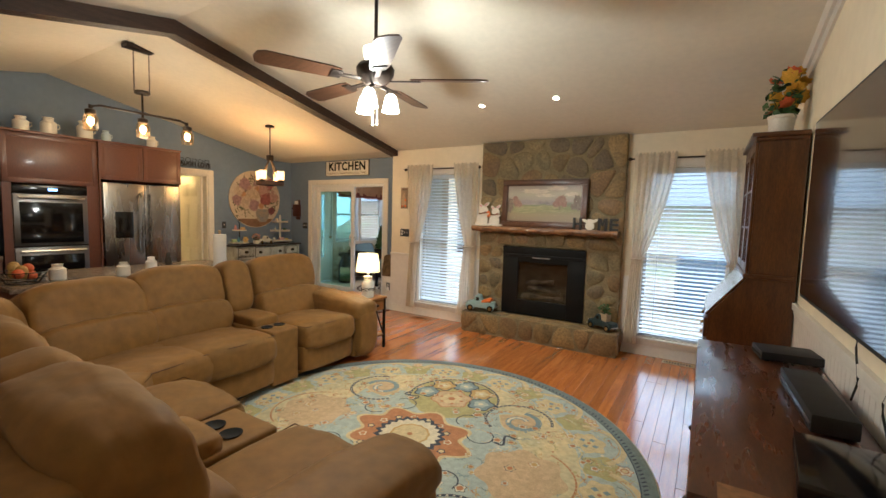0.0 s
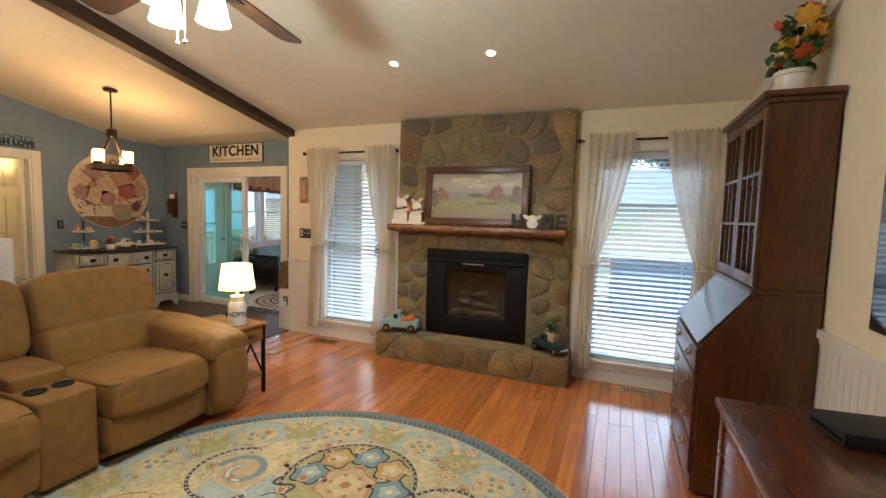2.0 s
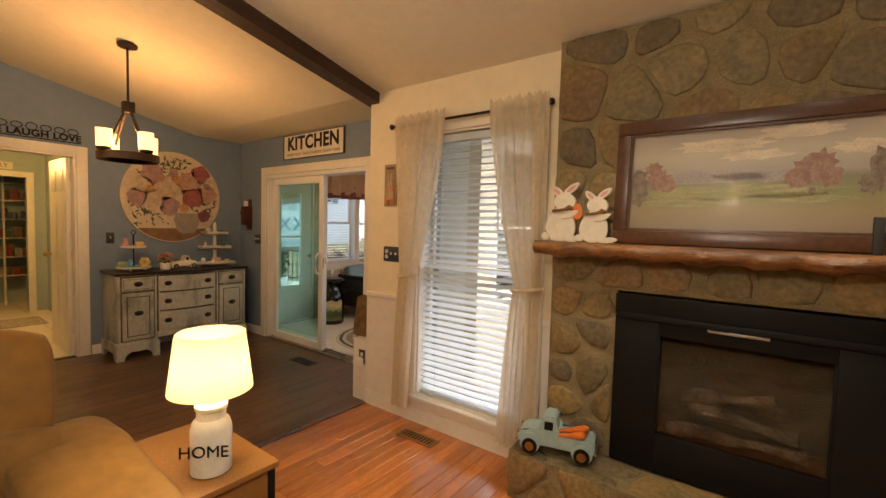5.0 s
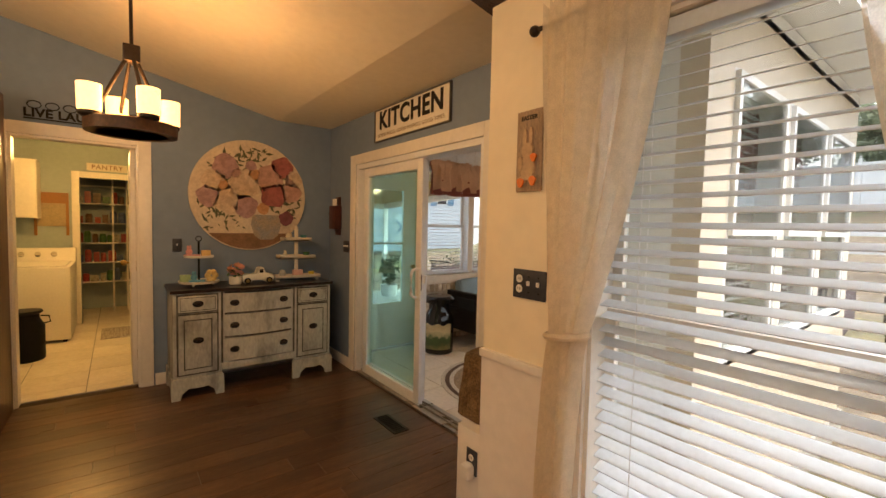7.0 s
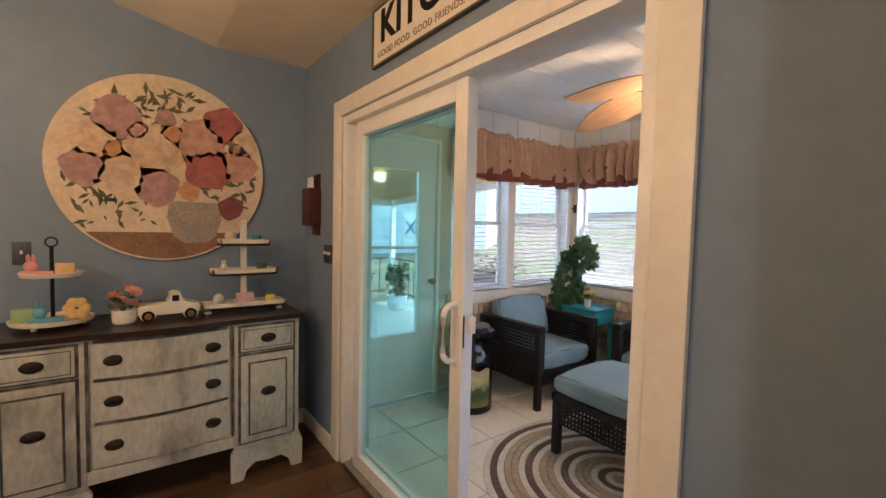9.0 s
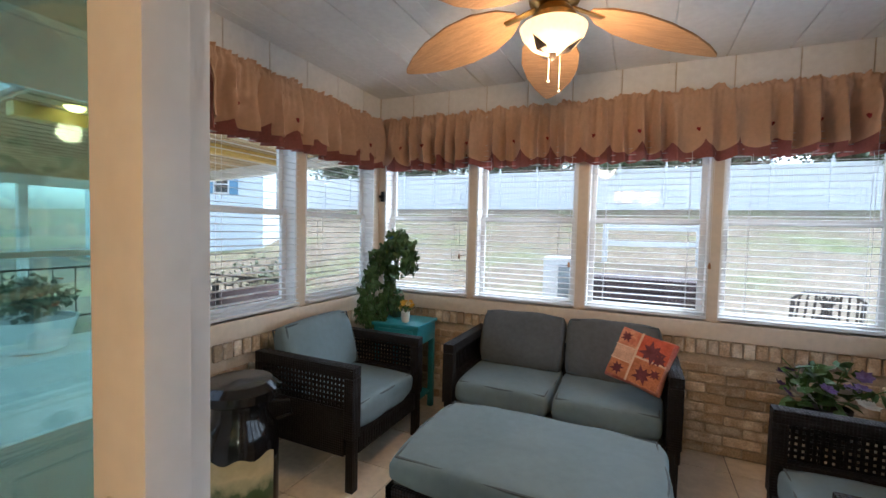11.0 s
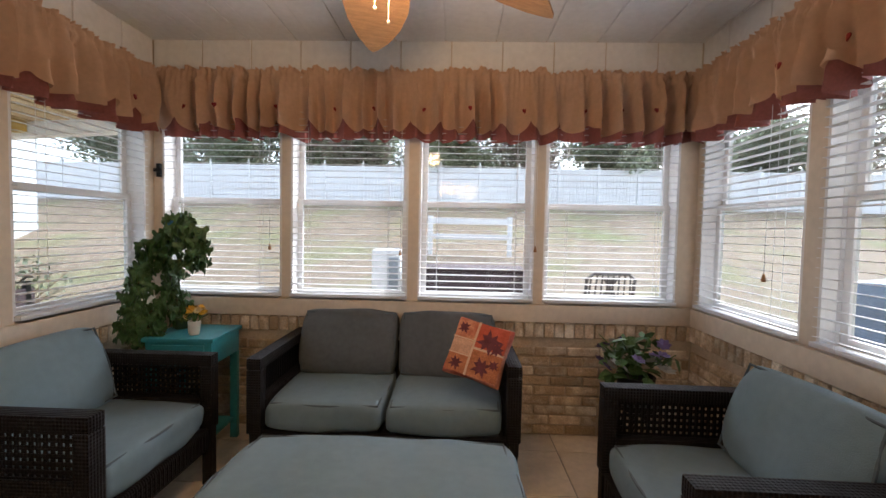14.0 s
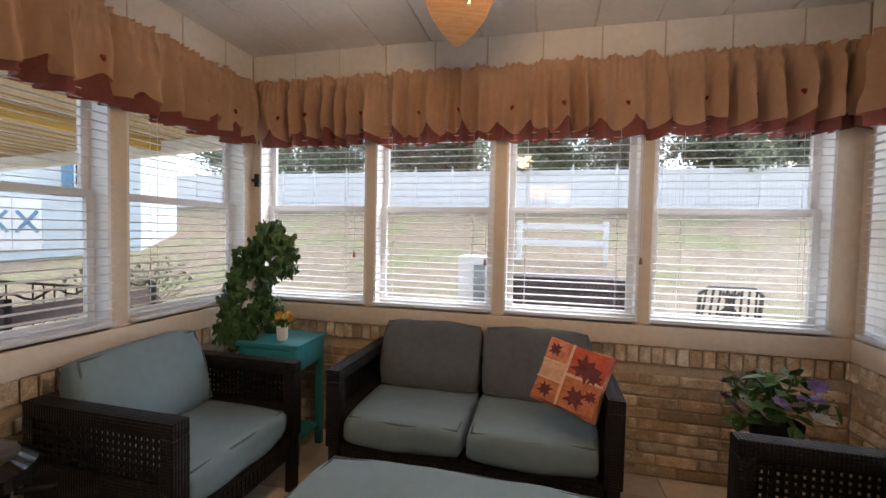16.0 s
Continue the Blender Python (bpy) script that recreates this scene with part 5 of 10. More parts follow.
# soft grounds
for i in range(8):
    ink("sky", 0.1 + 0.01 * i, turned(disc(0.58, 0.0, 0.27, 0.10, 5), i * 0.7854 + 0.2))
band(1.12, 1.44, "sky", 0.05, 0.0)
# centre medallion
ink("cream", 1.0, disc(0, 0.06, 0.42, 0.12, 8, 96, 0.80))
ink("rust", 1.4, disc(0, 0.06, 0.39, 0.13, 8, 96, 0.80))
for i in range(16):
    blossom(0.29, i * 0.3927, 0.030, (("ivory", "navy", "cream"), ("gold", "ivory", "rust"))[i % 2], 5)
    frond(0.34, i * 0.3927 + 0.2, 0.06, ("peach", "navy")[i % 2], i * 0.3927 + 1.2, 4, 0.5)
for i in range(4):
    frond(0.20, i * 1.5708, 0.07, "gold", i * 1.5708 + 0.4, 3)
ink("navy", 2.4, disc(0, 0.06, 0.235, 0.07, 22, 88))
ink("ivory", 2.8, disc(0, 0.06, 0.20, 0.07, 22, 88))
ink("gold", 3.2, disc(0, 0.06, 0.135, 0.03, 12, 48))
ink("cream", 3.6, disc(0, 0.06, 0.12, 0.03, 12, 48))
ink("rust", 4.0, disc(0, 0.06, 0.02, n=12))
for i in range(4):
    a = radians(94 + 90 * i)
    # fan of scallops, or a leafy golden patch
    if i % 2 == 0:
        ink("olive", 0.6, turned(disc(0.74, 0, 0.36, 0.03, 11, 66), a))
        beaded(a, arc(0.74, 0, 0.365, -118, 118, 34), 0.018)
        for k in range(5):
            b = radians(-92 + 46 * k)
            cx, cy = 0.74 + 0.245 * math.cos(b), 0.245 * math.sin(b)
            for r2, c, lv in ((0.105, "navy", 1.2), (0.092, "blue" if k % 2 == 0 else "gold", 1.6), (0.055, "sky" if k % 2 == 0 else "cream", 2.0), (0.02, "ivory", 2.4)):
                ink(c, lv, turned(disc(cx, cy, r2, 0.13, 5, 30), a))
        for r2, c, lv in ((0.155, "rust", 2.6), (0.145, "peach", 3.0), (0.085, "cream", 3.3), (0.03, "rust", 3.6)):
            ink(c, lv, turned(disc(0.70, 0, r2, 0.10, 6, 42), a))
        for k in range(6):
            b = k * 1.047 + 0.5
            ink("rust", 3.7, turned(disc(0.70 + 0.09 * math.cos(b), 0.09 * math.sin(b), 0.014, n=8), a))
    else:
        ink("peach", 0.6, turned(disc(0.80, 0, 0.25, 0.09, 7, 56), a))
        for k in range(26):
            r2, b = 0.22 * math.sqrt(rnd.random()), rnd.uniform(0, 6.283)
            x, y = turned([(0.80 + r2 * math.cos(b), r2 * math.sin(b))], a)[0]
            frond(math.hypot(x, y), math.atan2(y, x), 0.065, ("rust", "gold", "cream")[k % 3], rnd.uniform(0, 6.28), 4, 0.5)
        beaded(a, arc(0.80, 0, 0.31, -70, 70, 24), 0.012, "rust", "cream")
    # peach paisley with a dark beaded outline and a blue curl
    a2 = a + radians(45)
    for k, c, lv in ((1.0, "cream", 0.7), (0.93, "peach", 0.9)):
        ink(c, lv, swing(paisley_pts(k, 40), 0.84, a2, 0.34, a2 + (0.5 if i % 2 else -2.0)))
    beaded(a2, arc(0.86, 0.03, 0.24, -40, 190, 26), 0.020)
    ribbon("navy", 2.8, turned([(0.56 + 0.012 * k, -0.20 - 0.05 * math.sin(k * 0.5)) for k in range(14)], a2), 0.016)
    curl = [(0.86 + (0.05 + 0.006 * k) * math.cos(k * 0.42), (0.05 + 0.006 * k) * math.sin(k * 0.42)) for k in range(18)]
    ribbon("blue", 2.0, turned(curl, a2), 0.042)
    ribbon("ivory", 2.3, turned(curl[:8], a2), 0.020)
    for k in (-1, 1):
        ribbon("navy", 2.0, turned(arc(0.50, 0.11 * k, 0.09, 20, 200 * k, 14), a2), 0.009)
        blossom(0.62, a2 + 0.3 * k, 0.035, ("navy", "ivory", "rust"), 5)
# ring of blue lobes with pale flowers
for i in range(14):
    a = i * 0.4488 + 0.1
    ribbon("cream", 0.5, turned(arc(1.20, 0, 0.245, -75, 75, 20), a), 0.038)
    ribbon("gold", 0.6, turned(arc(1.20, 0, 0.215, -75, 75, 20), a), 0.006)
    ink("cream", 0.8, turned(disc(1.23, 0, 0.10, 0.12, 6, 36, 1.25), a))
    for k in range(4):
        ink("blue", 1.1, turned(disc(1.23 + 0.045 * math.cos(k * 1.57 + 0.7), 0.055 * math.sin(k * 1.57 + 0.7), 0.018, 0.2, 4, 16), a))
    ink("rust", 1.2, turned(disc(1.23, 0, 0.013, n=8), a))
    ink("olive", 0.45, turned(disc(1.25, 0, 0.12, 0.12, 5, 30), a + 0.2244))
    blossom(1.375, a + 0.2244, 0.045, ("rust", "ivory", "rust", "cream"), 6)
    frond(1.19, a + 0.16, 0.055, "gold", a + 0.6, 5, 0.4)
    frond(1.19, a - 0.16, 0.055, "rust", a - 0.6, 4, -0.4)
band(1.125, 1.135, "cream", 0.4, 0.02, 28)
band(1.435, 1.442, "navy", 1)
band(1.442, 1.53, "grey", 0.9)
for i in range(240):
    a = i * 0.02618
    ribbon("navy", 1.3, [(1.452 * math.cos(a), 1.452 * math.sin(a)), (1.478 * math.cos(a + 0.012), 1.478 * math.sin(a + 0.012))], 0.012)
for i in range(1300):
    r2, a = 1.42 * math.sqrt(rnd.random()), rnd.uniform(0, 6.283)
    if r2 > 0.42:
        frond(r2, a, rnd.uniform(0.03, 0.075), ("olive", "gold", "ivory", "blue", "cream", "rust", "cream", "peach", "grey")[i % 9], rnd.uniform(0, 6.28), 4, rnd.choice((-0.5, 0.5)))
for i in range(240):
    r2, a = 1.40 * math.sqrt(rnd.random()), rnd.uniform(0, 6.283)
    if r2 > 0.45:
        blossom(r2, a, rnd.uniform(0.018, 0.034), (("rust", "ivory", "gold"), ("blue", "ivory", "rust"), ("navy", "cream", "rust"))[i % 3], 5 + i % 2)
for i in range(260):
    r2, a = 1.40 * math.sqrt(rnd.random()), rnd.uniform(0, 6.283)
    if r2 > 0.45:
        ink(rnd.choice(("gold", "ivory", "olive", "rust", "blue")), 0.3 + rnd.random() * 0.1, swing(ring_pts(1.0, 8), r2, a, rnd.uniform(0.006, 0.014), 0))
for colour, bm2 in LAYER.items():
    for f in bm2.faces:
        if f.normal.z < 0:
            f.normal_flip()
    me = bpy.data.meshes.new("woven_pattern")
    bm2.to_mesh(me)
    bm2.free()
    me.materials.append(M_WOOL[colour])
    ob = new("woven_pattern", me)
    ob.parent = rug
    tagged(ob, colour + " woven flowers and paisleys", kind="stuff")

# ---- television wall ----
M_CHERRY = mat("dark_cherry_wood", (0.115, 0.040, 0.016), 0.28, vary=0.28, scale=3, second=(0.075, 0.024, 0.010), stretch=(8, 1.2, 8), coat=0.4, bump=0.06, bump_scale=20)
M_HUTCH = mat("brown_maple_stain", (0.105, 0.038, 0.009), 0.32, vary=0.3, scale=3, second=(0.07, 0.024, 0.006), stretch=(8, 8, 1.2), coat=0.12)
con = thing("media_console", pose(0.29, 2.13, 0), "dark cherry wooden media console with open shelves", "console")
L0, L1 = -0.87, 0.87
part("top", boxes((-0.29, 0.24, L0, L1, 0.755, 0.79), bevel=0.008), M_CHERRY, con)
part("inlay", boxes((-0.22, -0.02, L0 + 0.01, L0 + 0.09, 0.7905, 0.7915)), mat("worn_pale_wood", (0.30, 0.15, 0.06), 0.4, vary=0.3), con, "worn pale strip of wood")
for y in (L0 + 0.03, L1 - 0.03, -0.28, 0.28):
    part("side_panel", boxes((-0.255, 0.23, y - 0.014, y + 0.014, 0.0, 0.755), bevel=0.003), M_CHERRY, con)
part("back_panel", boxes((0.218, 0.23, L0 + 0.04, L1 - 0.04, 0.06, 0.755)), M_CHERRY, con)
for z in (0.08, 0.42):
    part("shelf", boxes((-0.25, 0.217, L0 + 0.044, L1 - 0.044, z, z + 0.02), bevel=0.002), M_CHERRY, con)
for s in (-1, 1):
    d0, d1 = sorted((s * 0.30, s * (0.83)))
    dr = part("door", boxes((-0.27, -0.252, d0, d1, 0.10, 0.74), (-0.276, -0.27, d0, d0 + 0.05, 0.10, 0.74), (-0.276, -0.27, d1 - 0.05, d1, 0.10, 0.74), bevel=0.002), M_CHERRY, con)
    bm = bmesh.new()
    ball(bm, -0.288, s * 0.33, 0.45, 0.014)
    part("knob", bm, M_IRON, dr)

M_GLOSSBLACK = mat("gloss_black_plastic", (0.008, 0.008, 0.009), 0.12, vary=0.1)
M_MATTBLACK = mat("matt_black_plastic", (0.015, 0.015, 0.016), 0.5, vary=0.1)
def gadget(name, x, y, lx, ly, lz, rz, label, gloss=M_MATTBLACK):
    g = thing(name, pose(x, y, 0.79, 0, 0, rz), label, "electronics", "boxes on the console")
    part("case", boxes((-lx / 2, lx / 2, -ly / 2, ly / 2, 0.006, lz), bevel=0.006), gloss, g)
    part("front_strip", boxes((-lx / 2 - 0.001, -lx / 2 + 0.002, -ly / 2 + 0.01, ly / 2 - 0.01, lz * 0.35, lz * 0.6)), M_GLOSSBLACK, g)
    for a in (-1, 1):
        for c in (-1, 1):
            bm = bmesh.new()
            cyl(bm, a * lx * 0.38, c * ly * 0.38, 0, 0.007, 0.012, seg=10)
            part("foot", bm, M_BLACK, g)
gadget("cable_box", 0.40, 2.82, 0.26, 0.19, 0.05, 8, "flat black cable box on the wooden console")
gadget("sound_bar", 0.40, 2.13, 0.13, 0.55, 0.07, 2, "black sound bar on the wooden console")
gadget("disc_player", 0.38, 1.53, 0.24, 0.34, 0.055, -6, "glossy black disc player on the wooden console", M_GLOSSBLACK)

tv = thing("television", pose(0.50, 2.25, 1.58), "large flat black television mounted on the wall", "television")
part("bezel", boxes((-0.03, 0.045, -0.83, 0.83, -0.48, 0.48), bevel=0.006), M_MATTBLACK, tv)
part("screen", boxes((-0.033, -0.0302, -0.815, 0.815, -0.46, 0.465)), mat("dark_screen_glass", (0.004, 0.004, 0.005), 0.05, vary=0.02, coat=1.0), tv, "glossy dark screen", smooth=0)
for k, (y, dy) in enumerate(((2.2, 0.03), (1.85, -0.05))):
    bm = bmesh.new()
    tube(bm, [(0.525, y + dy * math.sin(i * 0.9), 1.10 - i * 0.035) for i in range(9)], 0.004, 6)
    solid("power_cable", bm, M_MATTBLACK, "thin black cable hanging under the television", "cable", "television cables")

# ---- secretary desk with a glazed hutch ----
hu = thing("secretary_desk", pose(0, 0, 0), "tall brown wooden secretary desk with glazed hutch doors", "secretary desk")
HY0, HY1, HX = 3.64, 4.52, 0.535
M_PANEL = M_HUTCH
bm = bmesh.new()
prism(bm, [(0.05, 0.09), (HX, 0.09), (HX, 1.12), (0.27, 1.12), (0.05, 0.83)], "y", HY0, HY0 + 0.02)
prism(bm, [(0.05, 0.09), (HX, 0.09), (HX, 1.12), (0.27, 1.12), (0.05, 0.83)], "y", HY1 - 0.02, HY1)
box(bm, 0.06, HX, HY0 + 0.02, HY1 - 0.02, 0.09, 0.80)
part("desk_case", bm, M_PANEL, hu)
part("base_molding", boxes((0.035, HX, HY0 - 0.012, HY1 + 0.012, 0.02, 0.10), bevel=0.006), M_PANEL, hu)
for i, (a, b) in enumerate(((0.11, 0.28), (0.29, 0.46), (0.47, 0.64), (0.65, 0.80))):
    dr = part("drawer", boxes((0.028, 0.06, HY0 + 0.025, HY1 - 0.025, a + 0.004, b - 0.004), bevel=0.005), M_PANEL, hu)
    for y in (HY0 + 0.22, HY1 - 0.22):
        bm = bmesh.new()
        tube(bm, [(0.026, y - 0.035, (a + b) / 2 + 0.01), (0.008, y - 0.03, (a + b) / 2 - 0.012), (0.006, y, (a + b) / 2 - 0.018), (0.008, y + 0.03, (a + b) / 2 - 0.012), (0.026, y + 0.035, (a + b) / 2 + 0.01)], 0.004, 6)
        box(bm, 0.022, 0.027, y - 0.045, y + 0.045, (a + b) / 2 - 0.012, (a + b) / 2 + 0.022, 0.002)
        part("bail_pull", bm, M_BRASS, dr, "aged brass bail pull")
bm = bmesh.new()
prism(bm, [(0.042, 0.822), (0.262, 1.112), (0.25, 1.122), (0.03, 0.832)], "y", HY0 + 0.01, HY1 - 0.01)
part("slant_lid", bm, mat("polished_desk_lid", (0.105, 0.038, 0.009), 0.16, vary=0.25, scale=3, stretch=(8, 1.2, 8), coat=1.0), hu, "polished sloping desk lid")
part("waist_molding", boxes((0.24, HX, HY0 - 0.008, HY1 + 0.008, 1.115, 1.145), bevel=0.006), M_PANEL, hu)
UX = 0.27
part("hutch_side", boxes((UX, HX, HY0 + 0.005, HY0 + 0.025, 1.145, 2.06)), M_PANEL, hu)
part("hutch_side", boxes((UX, HX, HY1 - 0.025, HY1 - 0.005, 1.145, 2.06)), M_PANEL, hu)
part("hutch_back", boxes((HX - 0.012, HX, HY0 + 0.025, HY1 - 0.025, 1.145, 2.06)), M_PANEL, hu)
for z in (1.42, 1.72, 2.04):
    part("hutch_shelf", boxes((UX + 0.03, HX - 0.012, HY0 + 0.025, HY1 - 0.025, z, z + 0.018)), M_PANEL, hu)
part("cornice", boxes((UX - 0.02, HX, HY0 - 0.015, HY1 + 0.015, 2.06, 2.085), (UX - 0.045, HX, HY0 - 0.035, HY1 + 0.035, 2.085, 2.115), bevel=0.007), M_PANEL, hu)
ym = (HY0 + HY1) / 2
for a, b in ((HY0 + 0.01, ym - 0.002), (ym + 0.002, HY1 - 0.01)):
    bm = boxes((UX - 0.02, UX, a, a + 0.05, 1.15, 2.055), (UX - 0.02, UX, b - 0.05, b, 1.15, 2.055), (UX - 0.02, UX, a + 0.05, b - 0.05, 1.15, 1.21), (UX - 0.02, UX, a + 0.05, b - 0.05, 2.0, 2.055), bevel=0.004)
    dr = part("glazed_door", bm, M_PANEL, hu)
    for k in (1, 2):
        y = a + 0.05 + (b - a - 0.1) * k / 3
        part("muntin", boxes((UX - 0.017, UX - 0.004, y - 0.007, y + 0.007, 1.21, 2.0)), M_PANEL, dr)
    for z in (1.47, 1.73):
        part("muntin", boxes((UX - 0.0165, UX - 0.0045, a + 0.05, b - 0.05, z - 0.007, z + 0.007)), M_PANEL, dr)
    pane = part("pane", boxes((UX - 0.003, UX - 0.001, a + 0.05, b - 0.05, 1.21, 2.0)), M_GLASS, dr, smooth=0)
    pane.visible_shadow = False

# flowers in a white pail on the hutch
M_WHITECER = mat("white_glazed_ceramic", (0.72, 0.68, 0.60), 0.3, vary=0.06, scale=8)
M_YELLOW = mat("yellow_petal", (0.75, 0.42, 0.03), 0.6, vary=0.2, scale=30)
M_REDFL = mat("orange_red_petal", (0.62, 0.12, 0.03), 0.6, vary=0.2, scale=30)
def flower(bm, c, r, seed, petals=7):
    rnd = random.Random(seed)
    q = Euler((rnd.uniform(-0.9, 0.9), rnd.uniform(-0.9, 0.9), rnd.uniform(0, 6))).to_matrix()
    for ring, rr, up in ((0, r, 0.1), (1, r * 0.6, 0.4)):
        for i in range(petals):
            a = i * 6.283 / petals + ring * 0.4
            t2 = Vector((math.cos(a), math.sin(a), up))
            sd2 = Vector((-math.sin(a), math.cos(a), 0)) * 0.42
            pts = [Vector((0, 0, 0)), (t2 * 0.55 + sd2) * rr, t2 * rr + Vector((0, 0, 0.1 * rr)), (t2 * 0.55 - sd2) * rr]
            bm.faces.new([bm.verts.new(Vector(c) + q @ p) for p in pts])


def bouquet(name, m, label, category, pot_profile, pot_mat, spread, blooms, leaves=60, leafsize=0.05, seed=1, cz=0.3, leaf=None):
    b = thing(name, m, label, category)
    bm = bmesh.new()
    lathe(bm, pot_profile)
    part("pot", bm, pot_mat, b)
    rnd = random.Random(seed)
    bm = bmesh.new()
    top = pot_profile[-1][1]
    for _ in range(14):
        e = Vector((rnd.gauss(0, spread[0] * 0.5), rnd.gauss(0, spread[1] * 0.5), cz + rnd.uniform(-0.3, 0.9) * spread[2]))
        tube(bm, [(0, 0, top * 0.6), (e.x * 0.4, e.y * 0.4, (top + e.z) / 2), tuple(e)], 0.003, 5)
    leafy(bm, leaves, (0, 0, cz), spread, leafsize, seed, 0.3)
    part("greenery", bm, leaf or M_GREENLEAF, b, smooth=0)
    for mt, cnt, size in blooms:
        for i in range(cnt):
            bm = bmesh.new()
            a = rnd.uniform(0, 6.28)
            flower(bm, (spread[0] * 0.9 * math.cos(a) * rnd.uniform(0.6, 1.1), spread[1] * 0.9 * math.sin(a) * rnd.uniform(0.6, 1.1), cz + spread[2] * rnd.uniform(-0.6, 0.95)), size * rnd.uniform(0.8, 1.2), seed * 7 + i + cnt)
            part("bloom", bm, mt, b, smooth=0)
    return b


bouquet("flower_arrangement", pose(0.40, 3.86, 2.115), "yellow and orange silk flowers in a white pail", "flowers", [(0.06, 0), (0.068, 0.01), (0.078, 0.12), (0.084, 0.125), (0.084, 0.145), (0.076, 0.145), (0.07, 0.12)], M_WHITECER, (0.11, 0.11, 0.17), [(M_YELLOW, 12, 0.052), (M_REDFL, 5, 0.048)], 110, 0.06, 5, 0.28)

# ---- end table and lamp ----
M_HONEY = mat("honey_pine_top", (0.26, 0.12, 0.032), 0.4, vary=0.25, scale=4, second=(0.28, 0.12, 0.03), stretch=(1.5, 10, 10))
TX0, TX1, TY0, TY1, TZ = -3.50, -2.985, 3.36, 3.65, 0.575
et = thing("end_table", pose((TX0 + TX1) / 2, (TY0 + TY1) / 2, 0), "small rustic end table with pine top and black metal legs", "table")
w, d2 = (TX1 - TX0) / 2, (TY1 - TY0) / 2
part("tabletop", boxes((-w - 0.01, w + 0.01, -d2 - 0.01, d2 + 0.01, TZ - 0.022, TZ), bevel=0.004), M_HONEY, et)
part("drawer_box", boxes((-w + 0.02, w - 0.02, -d2 + 0.01, d2 - 0.01, TZ - 0.145, TZ - 0.022)), M_HONEY, et)
dr = part("drawer_front", boxes((w - 0.02, w - 0.005, -d2 + 0.025, d2 - 0.025, TZ - 0.14, TZ - 0.03), bevel=0.003), M_HONEY, et)
bm = bmesh.new()
ball(bm, w + 0.004, 0, TZ - 0.085, 0.016, 0.03, 0.014)
part("cup_pull", bm, M_IRON, dr)
part("shelf", boxes((-w + 0.01, w - 0.01, -d2 + 0.01, d2 - 0.01, 0.14, 0.158), bevel=0.003), M_HONEY, et)
for sx in (-1, 1):
    for sy in (-1, 1):
        part("leg", boxes((sx * (w - 0.012) - 0.012, sx * (w - 0.012) + 0.012, sy * (d2 - 0.012) - 0.012, sy * (d2 - 0.012) + 0.012, 0, TZ - 0.022), bevel=0.002), M_BLACK, et)
    bm = bmesh.new()
    rod(bm, (sx * (w - 0.012), -d2 + 0.02, 0.16), (sx * (w - 0.012), 0, TZ - 0.15), 0.008)
    rod(bm, (sx * (w - 0.012), d2 - 0.02, 0.16), (sx * (w - 0.012), 0, TZ - 0.15), 0.008)
    part("brace", bm, M_BLACK, et)


def lettering(name, text, size, m, material, parent=None, thick=0.002, spacing=1.0, bold=0.0):
    cu = bpy.data.curves.new(name, "FONT")
    cu.body, cu.size, cu.align_x, cu.align_y, cu.extrude, cu.space_character, cu.offset = text, size, "CENTER", "CENTER", thick, spacing, bold
    tmp = bpy.data.objects.new(name, cu)
    me = bpy.data.meshes.new_from_object(tmp)
    bpy.data.objects.remove(tmp)
    me.materials.append(material)
    ob = new(name, me)
    if parent:
        ob.parent = parent
    ob.matrix_local = m
    return ob


LPX, LPY = -3.10, 3.48
tl = thing("table_lamp", pose(LPX, LPY, TZ), "white mason-jar table lamp with a glowing cream shade", "lamp")
bm = bmesh.new()
lathe(bm, [(0.056, 0), (0.064, 0.006), (0.065, 0.15), (0.058, 0.175), (0.046, 0.188), (0.046, 0.215), (0.051, 0.22), (0.051, 0.232), (0.015, 0.235), (0.012, 0.30)])
part("jar_base", bm, M_WHITECER, tl)
lettering("lettering", "HOME", 0.055, pose(0.047, -0.046, 0.095, 90, 0, 46), M_BLACK, tl)
M_SHADE = mat("lit_linen_shade", (0.85, 0.76, 0.56), 0.8, vary=0.06, scale=40, alpha_trans=0.7)
bm = bmesh.new()
seg = 32
rings = [[bm.verts.new((r * math.cos(6.283 * i / seg), r * math.sin(6.283 * i / seg), z)) for i in range(seg)] for r, z in ((0.131, 0.285), (0.107, 0.48), (0.105, 0.48), (0.129, 0.285))]
for a, b in zip(rings, rings[1:] + rings[:1]):
    for i in range(seg):
        bm.faces.new((a[i], a[(i + 1) % seg], b[(i + 1) % seg], b[i]))
part("shade", bm, M_SHADE, tl, "glowing cream fabric shade")
bm = bmesh.new()
ball(bm, 0, 0, 0.37, 0.03, 0.03, 0.04)
M_BULB = glow("warm_bulb", (1.0, 0.72, 0.38), 15)
part("bulb", bm, M_BULB, tl).visible_shadow = False
lamp("table_lamp_light", "POINT", (LPX, LPY, TZ + 0.37), 0.28, 0.03, WARM2)

# ---- ceiling fan ----
M_BLADE = mat("walnut_fan_blade", (0.085, 0.038, 0.018), 0.35, vary=0.3, scale=4, stretch=(1, 9, 9))
M_FROST = glow("lit_frosted_glass", (1.0, 0.86, 0.62), 1.9)
FZ = 2.37
fan = thing("ceiling_fan", pose(-1.92, 2.20, FZ), "dark bronze ceiling fan with walnut blades and lit glass shades", "ceiling fan")
bm = bmesh.new()
lathe(bm, [(0.012, 0.10), (0.012, RIDGE - FZ - 0.02)], seg=12)
part("downrod", bm, M_IRON, fan)
bm = bmesh.new()
